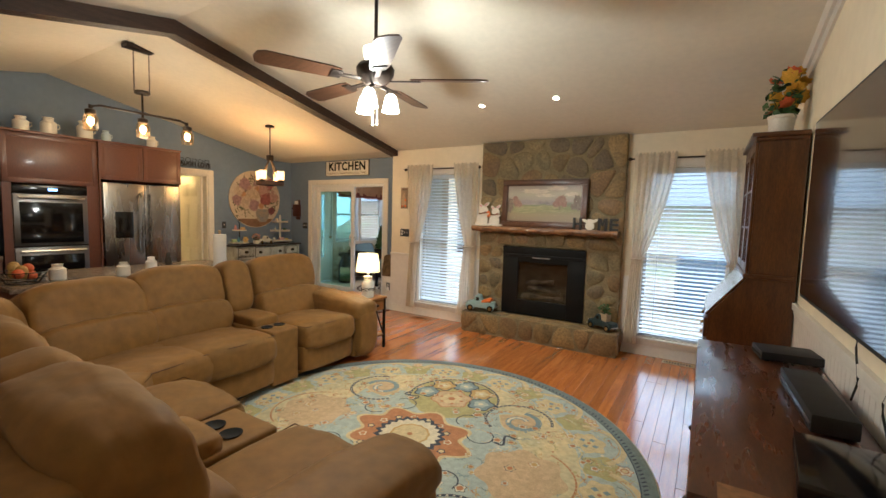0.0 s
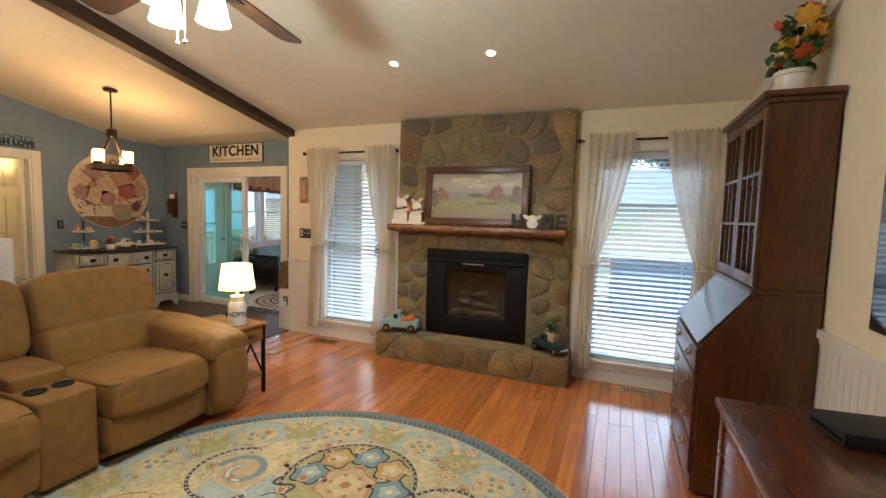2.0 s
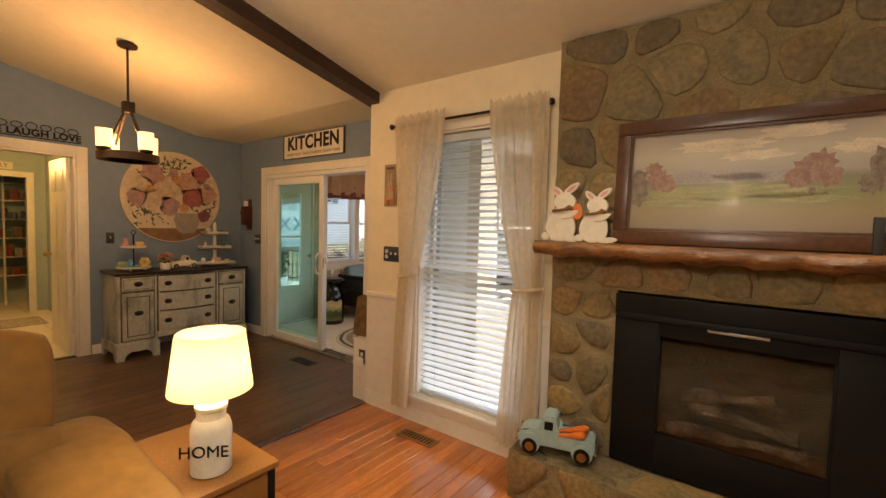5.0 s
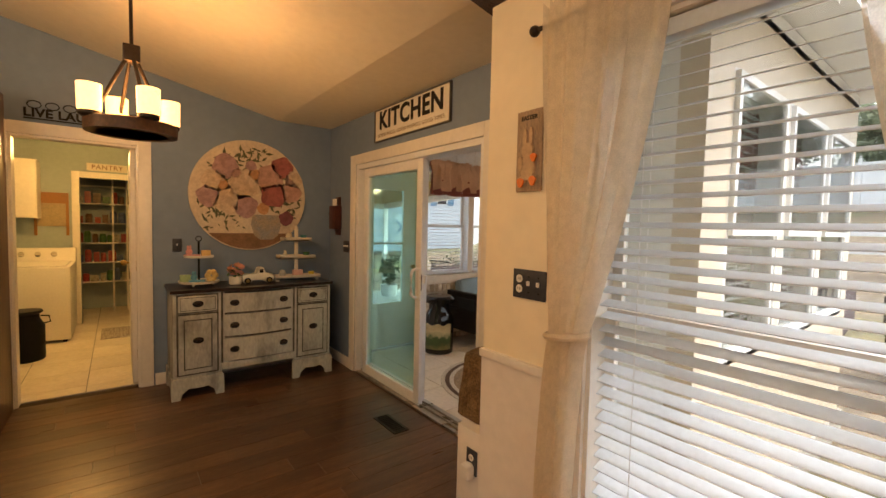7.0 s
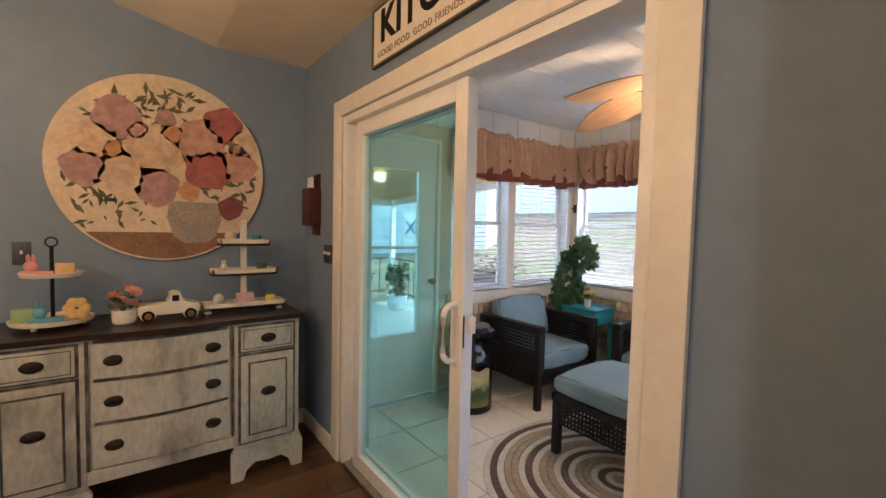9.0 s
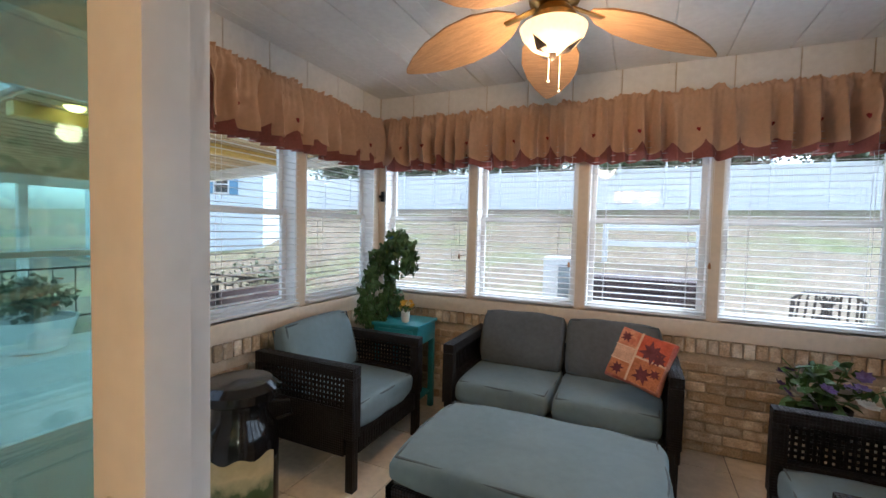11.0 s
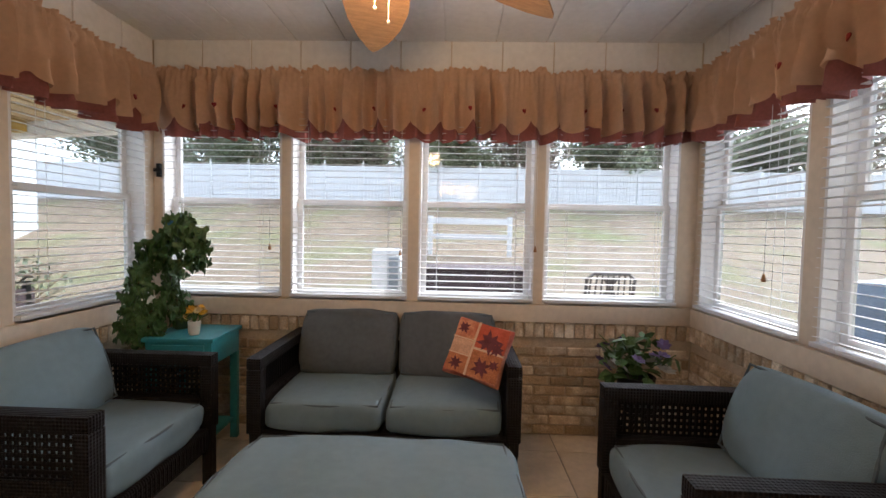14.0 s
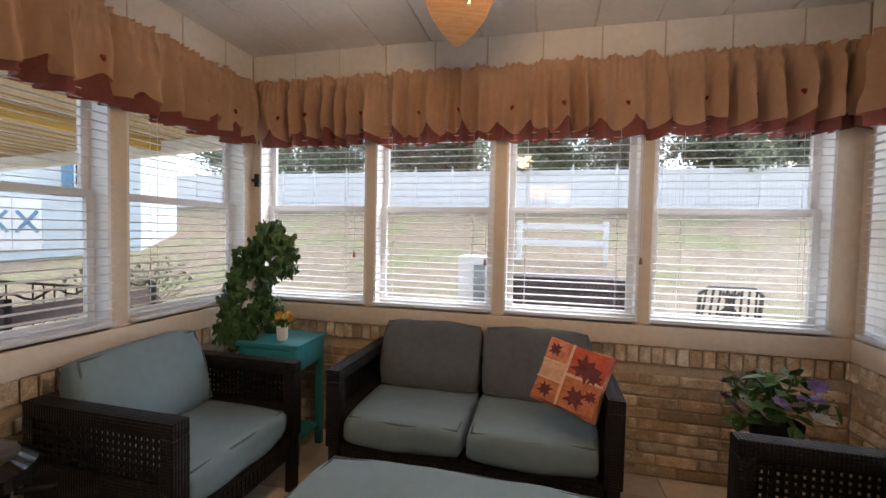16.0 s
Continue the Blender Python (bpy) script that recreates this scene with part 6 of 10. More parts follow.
lathe(bm, [(0.02, RIDGE - FZ - 0.12), (0.06, RIDGE - FZ - 0.06), (0.065, RIDGE - FZ - 0.03)], seg=20)
part("canopy", bm, M_IRON, fan)
bm = bmesh.new()
lathe(bm, [(0.0, -0.04), (0.06, -0.035), (0.10, 0.0), (0.12, 0.03), (0.125, 0.07), (0.11, 0.095), (0.05, 0.105), (0.02, 0.14)], seg=28)
part("motor_housing", bm, M_IRON, fan)
bm = bmesh.new()
lathe(bm, [(0.03, 0.09), (0.062, 0.11), (0.078, 0.16), (0.08, 0.20), (0.0, 0.20)], seg=24)
part("upper_bowl", bm, M_FROST, fan, "lit frosted glass bowl above the motor")
for k in range(5):
    m = pose(0, 0, 0, 0, 0, 28 + 72 * k)
    bm = bmesh.new()
    prism(bm, [(0.24, -0.055), (0.30, -0.065), (0.69, -0.075), (0.73, -0.055), (0.745, 0.0), (0.73, 0.055), (0.69, 0.075), (0.30, 0.065), (0.24, 0.055)], "z", -0.004, 0.004)
    bmesh.ops.transform(bm, matrix=m @ pose(0, 0, 0.0, 12, 0, 0), verts=bm.verts)
    bl = part("blade", bm, M_BLADE, fan)
    bm = bmesh.new()
    box(bm, 0.10, 0.29, -0.018, 0.018, -0.012, -0.004, 0.003)
    box(bm, 0.23, 0.30, -0.045, 0.045, -0.012, -0.006, 0.003)
    bmesh.ops.transform(bm, matrix=m @ pose(0, 0, 0, 12, 0, 0), verts=bm.verts)
    part("blade_iron", bm, M_IRON, bl)
for k in range(3):
    a = radians(50 + 120 * k)
    cx, cy = 0.085 * math.cos(a), 0.085 * math.sin(a)
    bm = bmesh.new()
    tube(bm, [(cx * 0.4, cy * 0.4, -0.04), (cx * 0.9, cy * 0.9, -0.055), (cx, cy, -0.085)], 0.01, 8)
    arm = part("light_arm", bm, M_IRON, fan)
    bm = bmesh.new()
    lathe(bm, [(0.02, -0.08), (0.035, -0.095), (0.045, -0.13), (0.055, -0.18), (0.06, -0.195), (0.056, -0.195), (0.04, -0.13), (0.0, -0.10)], cx * 1.25, cy * 1.25, 18)
    part("glass_shade", bm, M_FROST, fan, "lit white glass bell shade").visible_shadow = False
for dx in (-0.02, 0.02):
    bm = bmesh.new()
    rod(bm, (dx, 0, -0.28), (dx, 0, -0.04), 0.002, 5)
    ball(bm, dx, 0, -0.29, 0.008)
    part("pull_chain", bm, M_CHROME, fan)
lamp("fan_light", "POINT", (-1.92, 2.20, FZ - 0.24), 11.0, 0.07, WARM2)

# ---- recessed lights ----
for x, y in ((-2.11, 4.12), (-1.32, 4.14)):
    z = EAVE + (RIDGE - EAVE) * (YF - y) / (YF - YR)
    tilt = math.degrees(math.atan2(RIDGE - EAVE, YF - YR))
    cl = thing("recessed_light", pose(x, y, z - 0.004, -tilt, 0, 0), "small round lit recessed ceiling light", "ceiling light", "recessed lights")
    bm = bmesh.new()
    lathe(bm, [(0.025, 0.0), (0.045, -0.003), (0.048, 0.002), (0.025, 0.003)])
    part("trim_ring", bm, M_CEIL, cl)
    bm = bmesh.new()
    lathe(bm, [(0.0, -0.002), (0.024, -0.002), (0.024, 0.003)])
    part("lens", bm, glow("lit_lens", (1.0, 0.85, 0.6), 25), cl)
    lamp("recessed_beam", "SPOT", (x, y, z - 0.03), 7, 0.04, WARM2, (x, y + 0.001, 0))

# ---- floor registers and wall plates ----
def register(x, y, lx, ly, material, label):
    r = thing("floor_register", pose(x, y, 0.001), label, "vent", "floor registers")
    part("frame", boxes((-lx / 2, lx / 2, -ly / 2, -ly / 2 + 0.018, 0, 0.006), (-lx / 2, lx / 2, ly / 2 - 0.018, ly / 2, 0, 0.006), (-lx / 2, -lx / 2 + 0.018, -ly / 2 + 0.018, ly / 2 - 0.018, 0, 0.006), (lx / 2 - 0.018, lx / 2, -ly / 2 + 0.018, ly / 2 - 0.018, 0, 0.006)), material, r)
    part("pit", boxes((-lx / 2 + 0.018, lx / 2 - 0.018, -ly / 2 + 0.018, ly / 2 - 0.018, 0, 0.001)), M_BLACK, r)
    n = 10
    for i in range(n):
        x2 = -lx / 2 + 0.018 + (lx - 0.036) * (i + 0.5) / n
        part("louvre", boxes((x2 - 0.005, x2 + 0.005, -ly / 2 + 0.018, ly / 2 - 0.018, 0.001, 0.005)), material, r)
register(-0.16, 5.03, 0.30, 0.11, M_WOODBOX, "pale wooden floor register under the window")
register(-3.42, 4.97, 0.30, 0.11, M_HONEY, "wooden floor register in the oak floor")
register(-5.35, 5.42, 0.30, 0.12, M_IRON, "dark metal floor register by the sliding door")

M_NAVYPLATE = mat("dark_pewter_plate", (0.055, 0.06, 0.075), 0.45, metal=0.3, vary=0.15)
def wall_plate(m, w, h, items, label, category="switch"):
    p = thing("switch_plate", m, label, category, "wall plates")
    part("plate", boxes((-w / 2, w / 2, -0.007, 0, -h / 2, h / 2), bevel=0.003), M_NAVYPLATE, p)
    for kind2, x in items:
        if kind2 == "outlet":
            for z in (-0.02, 0.02):
                bm = bmesh.new()
                cyl(bm, 0, 0, 0.0, 0.003, 0.016, seg=18, m=pose(x, -0.0072, z, 90))
                o = part("socket", bm, M_PLASTIC_W, p)
                part("slot", boxes((x - 0.006, x - 0.004, -0.0108, -0.0100, z - 0.004, z + 0.006), (x + 0.004, x + 0.006, -0.0108, -0.0100, z - 0.004, z + 0.006)), M_BLACK, o)
        else:
            part("toggle", boxes((x - 0.005, x + 0.005, -0.018, -0.007, -0.004, 0.014), bevel=0.002), M_PLASTIC_W, p)
            part("screw", boxes((x - 0.003, x + 0.003, -0.0085, -0.007, 0.028, 0.034), (x - 0.003, x + 0.003, -0.0085, -0.007, -0.034, -0.028), bevel=0.001), M_BLACK, p)
wall_plate(pose(-3.865, YF, 1.212), 0.165, 0.115, [("outlet", -0.048), ("toggle", 0.0), ("toggle", 0.048)], "dark pewter plate with an outlet and two switches")
wall_plate(pose(-4.17, YF - 0.001, 0.36), 0.07, 0.115, [("outlet", 0)], "dark outlet plate with a white air freshener", "outlet")
bm = bmesh.new()
pillow(bm, 0.05, 0.045, 0.075, pose(0, 0, 0))
solid("air_freshener", bm, M_PLASTIC_W, "white plug-in air freshener on the outlet", "air freshener", m=pose(-4.17, YF - 0.033, 0.325))
wall_plate(pose(-6.73, YS, 1.21), 0.13, 0.115, [("toggle", -0.04), ("toggle", 0.0), ("toggle", 0.04)], "dark triple switch plate on the blue wall")
wall_plate(pose(XP, 4.29, 1.215, 0, 0, 90), 0.07, 0.115, [("toggle", 0)], "dark single switch plate on the blue wall")

# Easter plaque
pq = thing("rabbit_plaque", pose(-3.88, YF - 0.004, 1.73), "narrow wooden wall plaque with a rabbit and carrots", "plaque")
part("board", boxes((-0.062, 0.062, -0.012, 0, -0.155, 0.155), bevel=0.003), mat("greyed_wood", (0.36, 0.25, 0.16), 0.7, vary=0.25, scale=6, stretch=(6, 1, 1)), pq)
M_FELT = mat("tan_felt", (0.52, 0.36, 0.22), 0.8)
for nm, x, z, rx, rz, d0 in (("body", 0.0, -0.065, 0.036, 0.048, 0.012), ("head", 0.0, 0.0, 0.028, 0.030, 0.014), ("ear", -0.016, 0.050, 0.009, 0.036, 0.012), ("ear", 0.014, 0.052, 0.009, 0.036, 0.012), ("paw", -0.035, -0.05, 0.012, 0.028, 0.014), ("paw", -0.025, -0.11, 0.018, 0.014, 0.014), ("paw", 0.027, -0.11, 0.018, 0.014, 0.014)):
    bm = bmesh.new()
    prism(bm, [(x + rx * math.cos(i * 0.449), z + rz * math.sin(i * 0.449)) for i in range(14)], "y", -d0 - 0.008, -0.012)
    part("rabbit_" + nm, bm, M_FELT, pq)
for x, z, k in ((0.034, -0.03, 0.75), (-0.028, -0.122, 0.85), (0.032, -0.118, 0.85)):
    bm = bmesh.new()
    prism(bm, [(x + 0.02 * k * (0.9 + 0.25 * math.sin(3 * i * 0.449)) * math.cos(i * 0.449), z + 0.022 * k * math.sin(i * 0.449)) for i in range(14)], "y", -0.027, -0.0205)
    part("carrot_shape", bm, M_ORANGE, pq, "orange felt carrot")
lettering("lettering", "EASTER", 0.024, pose(0, -0.013, 0.125, 90), M_BLACK, pq)

# woven basket standing on the ledge
M_BASKET = mat("brown_woven_seagrass", (0.20, 0.125, 0.055), 0.85, vary=0.4, scale=14, second=(0.11, 0.065, 0.028), bump=1.0, bump_scale=50)
bm = bmesh.new()
box(bm, -0.12, 0.075, -0.02, 0.26, 0.0, 0.34, 0.04, 3)
for v in bm.verts:
    v.co.x += -0.06 * (1 - v.co.z / 0.34) + 0.03
bmesh.ops.subdivide_edges(bm, edges=bm.edges, cuts=3, use_grid_fill=True)
crumple(bm, 0.015, 14, 2)
solid("woven_bag", bm, M_BASKET, "brown woven bag standing on the white ledge", "bag", m=pose(-4.215, YF + 0.06, 0.50), smooth=60)
# ---- kitchen: distressed sideboard ----
M_DISTRESS = mat("distressed_grey_white_paint", (0.46, 0.45, 0.40), 0.6, vary=0.16, scale=3.2, second=(0.15, 0.145, 0.125), second_at=0.64, stretch=(2, 2, 0.8), bump=0.15, bump_scale=30)
M_DARKTOP = mat("espresso_wood_top", (0.022, 0.011, 0.007), 0.3, vary=0.3, scale=4, stretch=(1, 1, 1))
db = thing("sideboard", pose(XP + 0.02, 4.855, 0, 0, 0, 90), "distressed grey-white sideboard with a dark top and bronze pulls", "sideboard")
# local: x across (left to right seen from the room), -y towards the room
W2, D, HB = 0.645, 0.47, 0.88
def bow(x):
    return -D - 0.035 * math.cos(max(-1, min(1, x / 0.30)) * math.pi / 2)
xs = [-0.30 + 0.06 * i for i in range(11)]
out = [(-W2 - 0.02, 0.0), (-W2 - 0.02, -D - 0.02), (-0.32, -D - 0.02)] + [(x, bow(x) - 0.02) for x in xs] + [(0.32, -D - 0.02), (W2 + 0.02, -D - 0.02), (W2 + 0.02, 0.0)]
bm = bmesh.new()
prism(bm, out, "z", HB - 0.025, HB)
part("top", bm, M_DARKTOP, db, "dark espresso wooden top")
bm = boxes((-W2, -0.30, -D, 0, 0.17, HB - 0.025), (0.30, W2, -D, 0, 0.17, HB - 0.025), (-0.30, 0.30, -D + 0.01, 0, 0.22, HB - 0.025), bevel=0.006)
part("carcass", bm, M_DISTRESS, db)
def pull(parent, x, y, z):
    bm = bmesh.new()
    lathe(bm, [(0.0, 0), (0.03, 0.0), (0.032, 0.004), (0.02, 0.008), (0.012, 0.02), (0.0, 0.022)], seg=16)
    bmesh.ops.scale(bm, vec=(1.25, 0.8, 1), verts=bm.verts)
    bmesh.ops.transform(bm, matrix=pose(x, y, z, 90), verts=bm.verts)
    part("pull", bm, M_IRON, parent, "oval dark bronze pull")
M_DARKEDGE = mat("dark_edge_band", (0.055, 0.048, 0.04), 0.7, vary=0.4, scale=12, second=(0.20, 0.19, 0.16), second_at=0.6)


def edge_strips(parent, x0, x1, y, z0, z1, w=0.007):
    """Thin dark strips round a front."""
    part("dark_edge", boxes((x0, x1, y - 0.0015, y, z0, z0 + w), (x0, x1, y - 0.0015, y, z1 - w, z1), (x0, x0 + w, y - 0.0015, y, z0 + w, z1 - w), (x1 - w, x1, y - 0.0015, y, z0 + w, z1 - w)), M_DARKEDGE, parent, smooth=0)


for s in (-1, 1):
    a, b = sorted((s * 0.335, s * (W2 - 0.035)))
    edge_strips(db, a - 0.012, b + 0.012, -D, 0.188, 0.687, 0.014)
    edge_strips(db, a - 0.012, b + 0.012, -D, 0.690, 0.842, 0.014)
    dr = part("drawer", boxes((a, b, -D - 0.014, -D, 0.70, 0.83), bevel=0.006), M_DISTRESS, db)
    pull(dr, (a + b) / 2, -D - 0.014, 0.765)
    edge_strips(dr, a + 0.012, b - 0.012, -D - 0.014, 0.712, 0.818, 0.004)
    dr = part("door", boxes((a, b, -D - 0.014, -D, 0.20, 0.675), (a + 0.045, b - 0.045, -D - 0.019, -D - 0.013, 0.245, 0.63), bevel=0.005), M_DISTRESS, db)
    pull(dr, (a + b) / 2, -D - 0.019, 0.47)
    edge_strips(dr, a + 0.036, b - 0.036, -D - 0.014, 0.236, 0.639, 0.008)
    # pedestal base with a cut-out
    x0, x1 = sorted((s * 0.285, s * (W2 + 0.015)))
    bm = bmesh.new()
    prism(bm, [(x0, 0), (x0 + 0.06, 0), (x0 + 0.075, 0.05), (x0 + 0.12, 0.085), ((x0 + x1) / 2, 0.078), (x1 - 0.12, 0.085), (x1 - 0.075, 0.05), (x1 - 0.06, 0), (x1, 0), (x1, 0.15), (x1 - 0.012, 0.17), (x0 + 0.012, 0.17), (x0, 0.15)], "y", -D - 0.02, -D + 0.01)
    part("bracket_foot", bm, M_DISTRESS, db, smooth=0)
    bm = bmesh.new()
    e = s * (W2 + 0.002)
    prism(bm, [(-D + 0.01, 0), (-D + 0.07, 0), (-D + 0.1, 0.07), (-0.1, 0.07), (-0.07, 0), (0, 0), (0, 0.17), (-D + 0.01, 0.17)], "x", e - 0.012, e + 0.012)
    part("bracket_side", bm, M_DISTRESS, db, smooth=0)
for a, b in ((0.26, 0.45), (0.47, 0.65), (0.67, 0.83)):
    bm = bmesh.new()
    prism(bm, [(-0.285, -D + 0.01)] + [(x, bow(x) + 0.004) for x in xs[0:1]] + [(x * 0.95, bow(x) + 0.004) for x in xs] + [(0.285, -D + 0.01)], "z", a, b)
    dr = part("drawer", bm, M_DISTRESS, db, smooth=30)
    for x in (-0.20, 0.20):
        pull(dr, x, bow(x) + 0.006, (a + b) / 2)
for a, b in ((0.452, 0.468), (0.652, 0.668), (0.832, 0.845)):
    bm = bmesh.new()
    prism(bm, [(-0.285, -D + 0.012)] + [(x * 0.95, bow(x) + 0.012) for x in xs] + [(0.285, -D + 0.012)], "z", a, b)
    part("dark_rail", bm, M_DARKEDGE, db, smooth=30)
for x in (-0.297, 0.297):
    part("dark_post_edge", boxes((x - 0.007, x + 0.007, -D - 0.003, -D, 0.25, 0.845)), M_DARKEDGE, db, smooth=0)
part("apron", boxes((-0.30, 0.30, -D - 0.012, -D + 0.01, 0.19, 0.25), bevel=0.004), M_DISTRESS, db)

# things on the sideboard; local x runs along the wall
M_TIERW = mat("white_tier_wood", (0.70, 0.64, 0.54), 0.5, vary=0.08, scale=10)
def onboard(x, y, rz=0.0):
    return db.matrix_world @ pose(x, y, HB, 0, 0, rz)
rt = thing("tiered_tray", onboard(0.40, -0.22), "white three-tier wooden tray stand with spring trinkets", "tray")
for z, w in ((0.02, 0.22), (0.21, 0.17), (0.38, 0.13)):
    part("tray", boxes((-w, w, -0.07, 0.07, z, z + 0.012), (-w, w, -0.07, -0.062, z, z + 0.035), (-w, w, 0.062, 0.07, z, z + 0.035), (-w, -w + 0.008, -0.07, 0.07, z, z + 0.035), (w - 0.008, w, -0.07, 0.07, z, z + 0.035)), M_TIERW, rt)
part("post", boxes((-0.016, 0.016, -0.012, 0.012, 0.03, 0.50), bevel=0.003), M_TIERW, rt)
bm = bmesh.new()
ball(bm, 0, 0, 0.512, 0.016)
part("finial", bm, M_TIERW, rt)
for x in (-0.19, 0.19):
    part("foot", boxes((x - 0.015, x + 0.015, -0.05, 0.05, 0, 0.02)), M_TIERW, rt)
lt = thing("tiered_tray", onboard(-0.43, -0.22), "round white two-tier metal tray with a black handle", "tray")
for z, r in ((0.025, 0.15), (0.24, 0.11)):
    bm = bmesh.new()
    lathe(bm, [(0.0, z), (r, z), (r + 0.006, z + 0.018), (r, z + 0.02), (r - 0.004, z + 0.006), (0, z + 0.005)], seg=28)
    part("plate", bm, M_TIERW, lt)
bm = bmesh.new()
rod(bm, (0, 0, 0.03), (0, 0, 0.38), 0.008)
tube(bm, [(0.022 * math.cos(i * 0.628), 0, 0.40 + 0.022 * math.sin(i * 0.628)) for i in range(10)], 0.004, 6, True)
part("handle", bm, M_BLACK, lt)
for k in range(3):
    bm = bmesh.new()
    ball(bm, 0.11 * math.cos(k * 2.1), 0.11 * math.sin(k * 2.1), 0.012, 0.012)
    part("ball_foot", bm, M_TIERW, lt)


def trinket(shape, x, y, z, r, colour, label, cat="ornament"):
    bm = bmesh.new()
    if shape == "egg":
        ball(bm, 0, 0, r * 1.2, r, r, r * 1.25)
    elif shape == "flower":
        for i in range(6):
            ball(bm, 0.55 * r * math.cos(i * 1.047), 0, r + 0.55 * r * math.sin(i * 1.047), r * 0.45, r * 0.25, r * 0.45, 10, 8)
    elif shape == "box":
        box(bm, -r, r, -r * 0.6, r * 0.6, 0, r * 1.6, r * 0.12)
    elif shape == "cup":
        lathe(bm, [(r * 0.6, 0), (r * 0.75, 0.02 * r), (r, 1.5 * r), (r * 0.9, 1.5 * r), (r * 0.65, 0.2 * r), (0, 0.2 * r)], seg=16)
    else:
        box(bm, -r, r, -r * 0.3, r * 0.3, 0, r * 0.35, r * 0.08)
        ball(bm, -r * 0.35, 0, r * 0.7, r * 0.45, r * 0.35, r * 0.45, 10, 8)
        ball(bm, -r * 0.5, 0, r * 1.3, r * 0.14, r * 0.1, r * 0.35, 8, 6)
        ball(bm, -r * 0.2, 0, r * 1.3, r * 0.14, r * 0.1, r * 0.35, 8, 6)
    solid("ornament", bm, mat("painted_trinket", colour, 0.5, vary=0.12, scale=25), label, cat, "trinkets on the trays", m=onboard(x, y) @ pose(0, 0, z), smooth=60)


for args in (("rabbit", -0.48, -0.22, 0.246, 0.06, (0.66, 0.30, 0.30), "pink rabbit ornament on the tray"), ("box", -0.38, -0.24, 0.246, 0.035, (0.62, 0.40, 0.16), "small orange wooden block on the tray"),
             ("rabbit", -0.45, -0.26, 0.031, 0.06, (0.12, 0.33, 0.46), "blue rabbit ornament on the tray"), ("flower", -0.34, -0.26, 0.031, 0.055, (0.62, 0.44, 0.16), "yellow wooden flower on the tray"), ("box", -0.53, -0.22, 0.031, 0.04, (0.30, 0.42, 0.22), "small green wooden block on the tray"),
             ("egg", 0.33, -0.22, 0.392, 0.03, (0.60, 0.50, 0.36), "cream egg ornament on the tray"), ("cup", 0.47, -0.22, 0.392, 0.03, (0.05, 0.22, 0.24), "dark teal cup on the tray"), ("rabbit", 0.31, -0.22, 0.222, 0.045, (0.60, 0.54, 0.42), "cream rabbit ornament on the tray"), ("cup", 0.50, -0.22, 0.222, 0.032, (0.05, 0.14, 0.05), "small green pot on the tray"),
             ("box", 0.40, -0.26, 0.032, 0.045, (0.64, 0.40, 0.38), "pink wooden block on the tray"), ("cup", 0.55, -0.22, 0.032, 0.03, (0.70, 0.55, 0.06), "yellow cup on the tray"), ("egg", 0.27, -0.22, 0.032, 0.03, (0.50, 0.50, 0.46), "grey ornament on the tray")):
    trinket(*args)
toy_truck(onboard(0.03, -0.27, 180), 0.82, mat("cream_enamel", (0.70, 0.66, 0.56), 0.4, vary=0.05), "cream toy pickup truck on the sideboard")
bouquet("flower_arrangement", onboard(-0.16, -0.30), "pink and peach flowers in a small white pot", "flowers", [(0.04, 0), (0.05, 0.01), (0.052, 0.07), (0.048, 0.07), (0.046, 0.06)], M_WHITECER, (0.06, 0.05, 0.05), [(mat("peach_petal", (0.66, 0.32, 0.20), 0.6), 8, 0.04), (M_PINK, 5, 0.035)], 26, 0.03, 9, 0.12)

# ---- round floral picture ----
fp2 = thing("round_picture", pose(XP + 0.004, 4.895, 1.685, 90, 0, 90), "large round wooden picture of pink roses in a vase", "picture")
def disc(bm, x, y, r, z0, z1, n=28, wob=0.0, seed=0, sx=1.0, sy=1.0):
    prism(bm, [(x + sx * r * (1 + wob * math.sin(seed + i * 5 * 6.283 / n)) * math.cos(i * 6.283 / n), y + sy * r * (1 + wob * math.cos(seed * 2 + i * 4 * 6.283 / n)) * math.sin(i * 6.283 / n)) for i in range(n)], "z", z0, z1)
bm = bmesh.new()
disc(bm, 0, 0, 0.52, 0, 0.018, 72)
part("board", bm, mat("cream_picture_ground", (0.62, 0.52, 0.38), 0.6, vary=0.12, scale=4, second=(0.54, 0.43, 0.33)), fp2)
bm = bmesh.new()
a0, n = math.asin(-0.36 / 0.51), 24
prism(bm, [(0.51 * math.cos(-math.pi - a0 + (math.pi + 2 * a0) * i / n), 0.51 * math.sin(-math.pi - a0 + (math.pi + 2 * a0) * i / n)) for i in range(n + 1)], "z", 0.018, 0.0185)
part("painted_table", bm, mat("painted_brown_table", (0.24, 0.13, 0.07), 0.6, vary=0.2, scale=8), fp2)
bm = bmesh.new()
prism(bm, [(0.01, -0.18), (0.0, -0.28), (0.03, -0.38), (0.08, -0.42), (0.2, -0.42), (0.25, -0.38), (0.28, -0.28), (0.27, -0.18)], "z", 0.0186, 0.0192)
part("painted_vase", bm, mat("painted_grey_vase", (0.24, 0.24, 0.24), 0.6, vary=0.25, scale=10, second=(0.34, 0.27, 0.20)), fp2)
TINTS = [mat("painted_rose_%s" % nm, c, 0.6, vary=0.18, scale=24, second=tuple(k * 0.72 for k in c)) for nm, c in (("cream", (0.62, 0.47, 0.34)), ("blush", (0.52, 0.30, 0.24)), ("rose", (0.36, 0.11, 0.10)), ("mauve", (0.42, 0.25, 0.25)), ("peach", (0.56, 0.29, 0.14)), ("plum", (0.19, 0.055, 0.07)))]
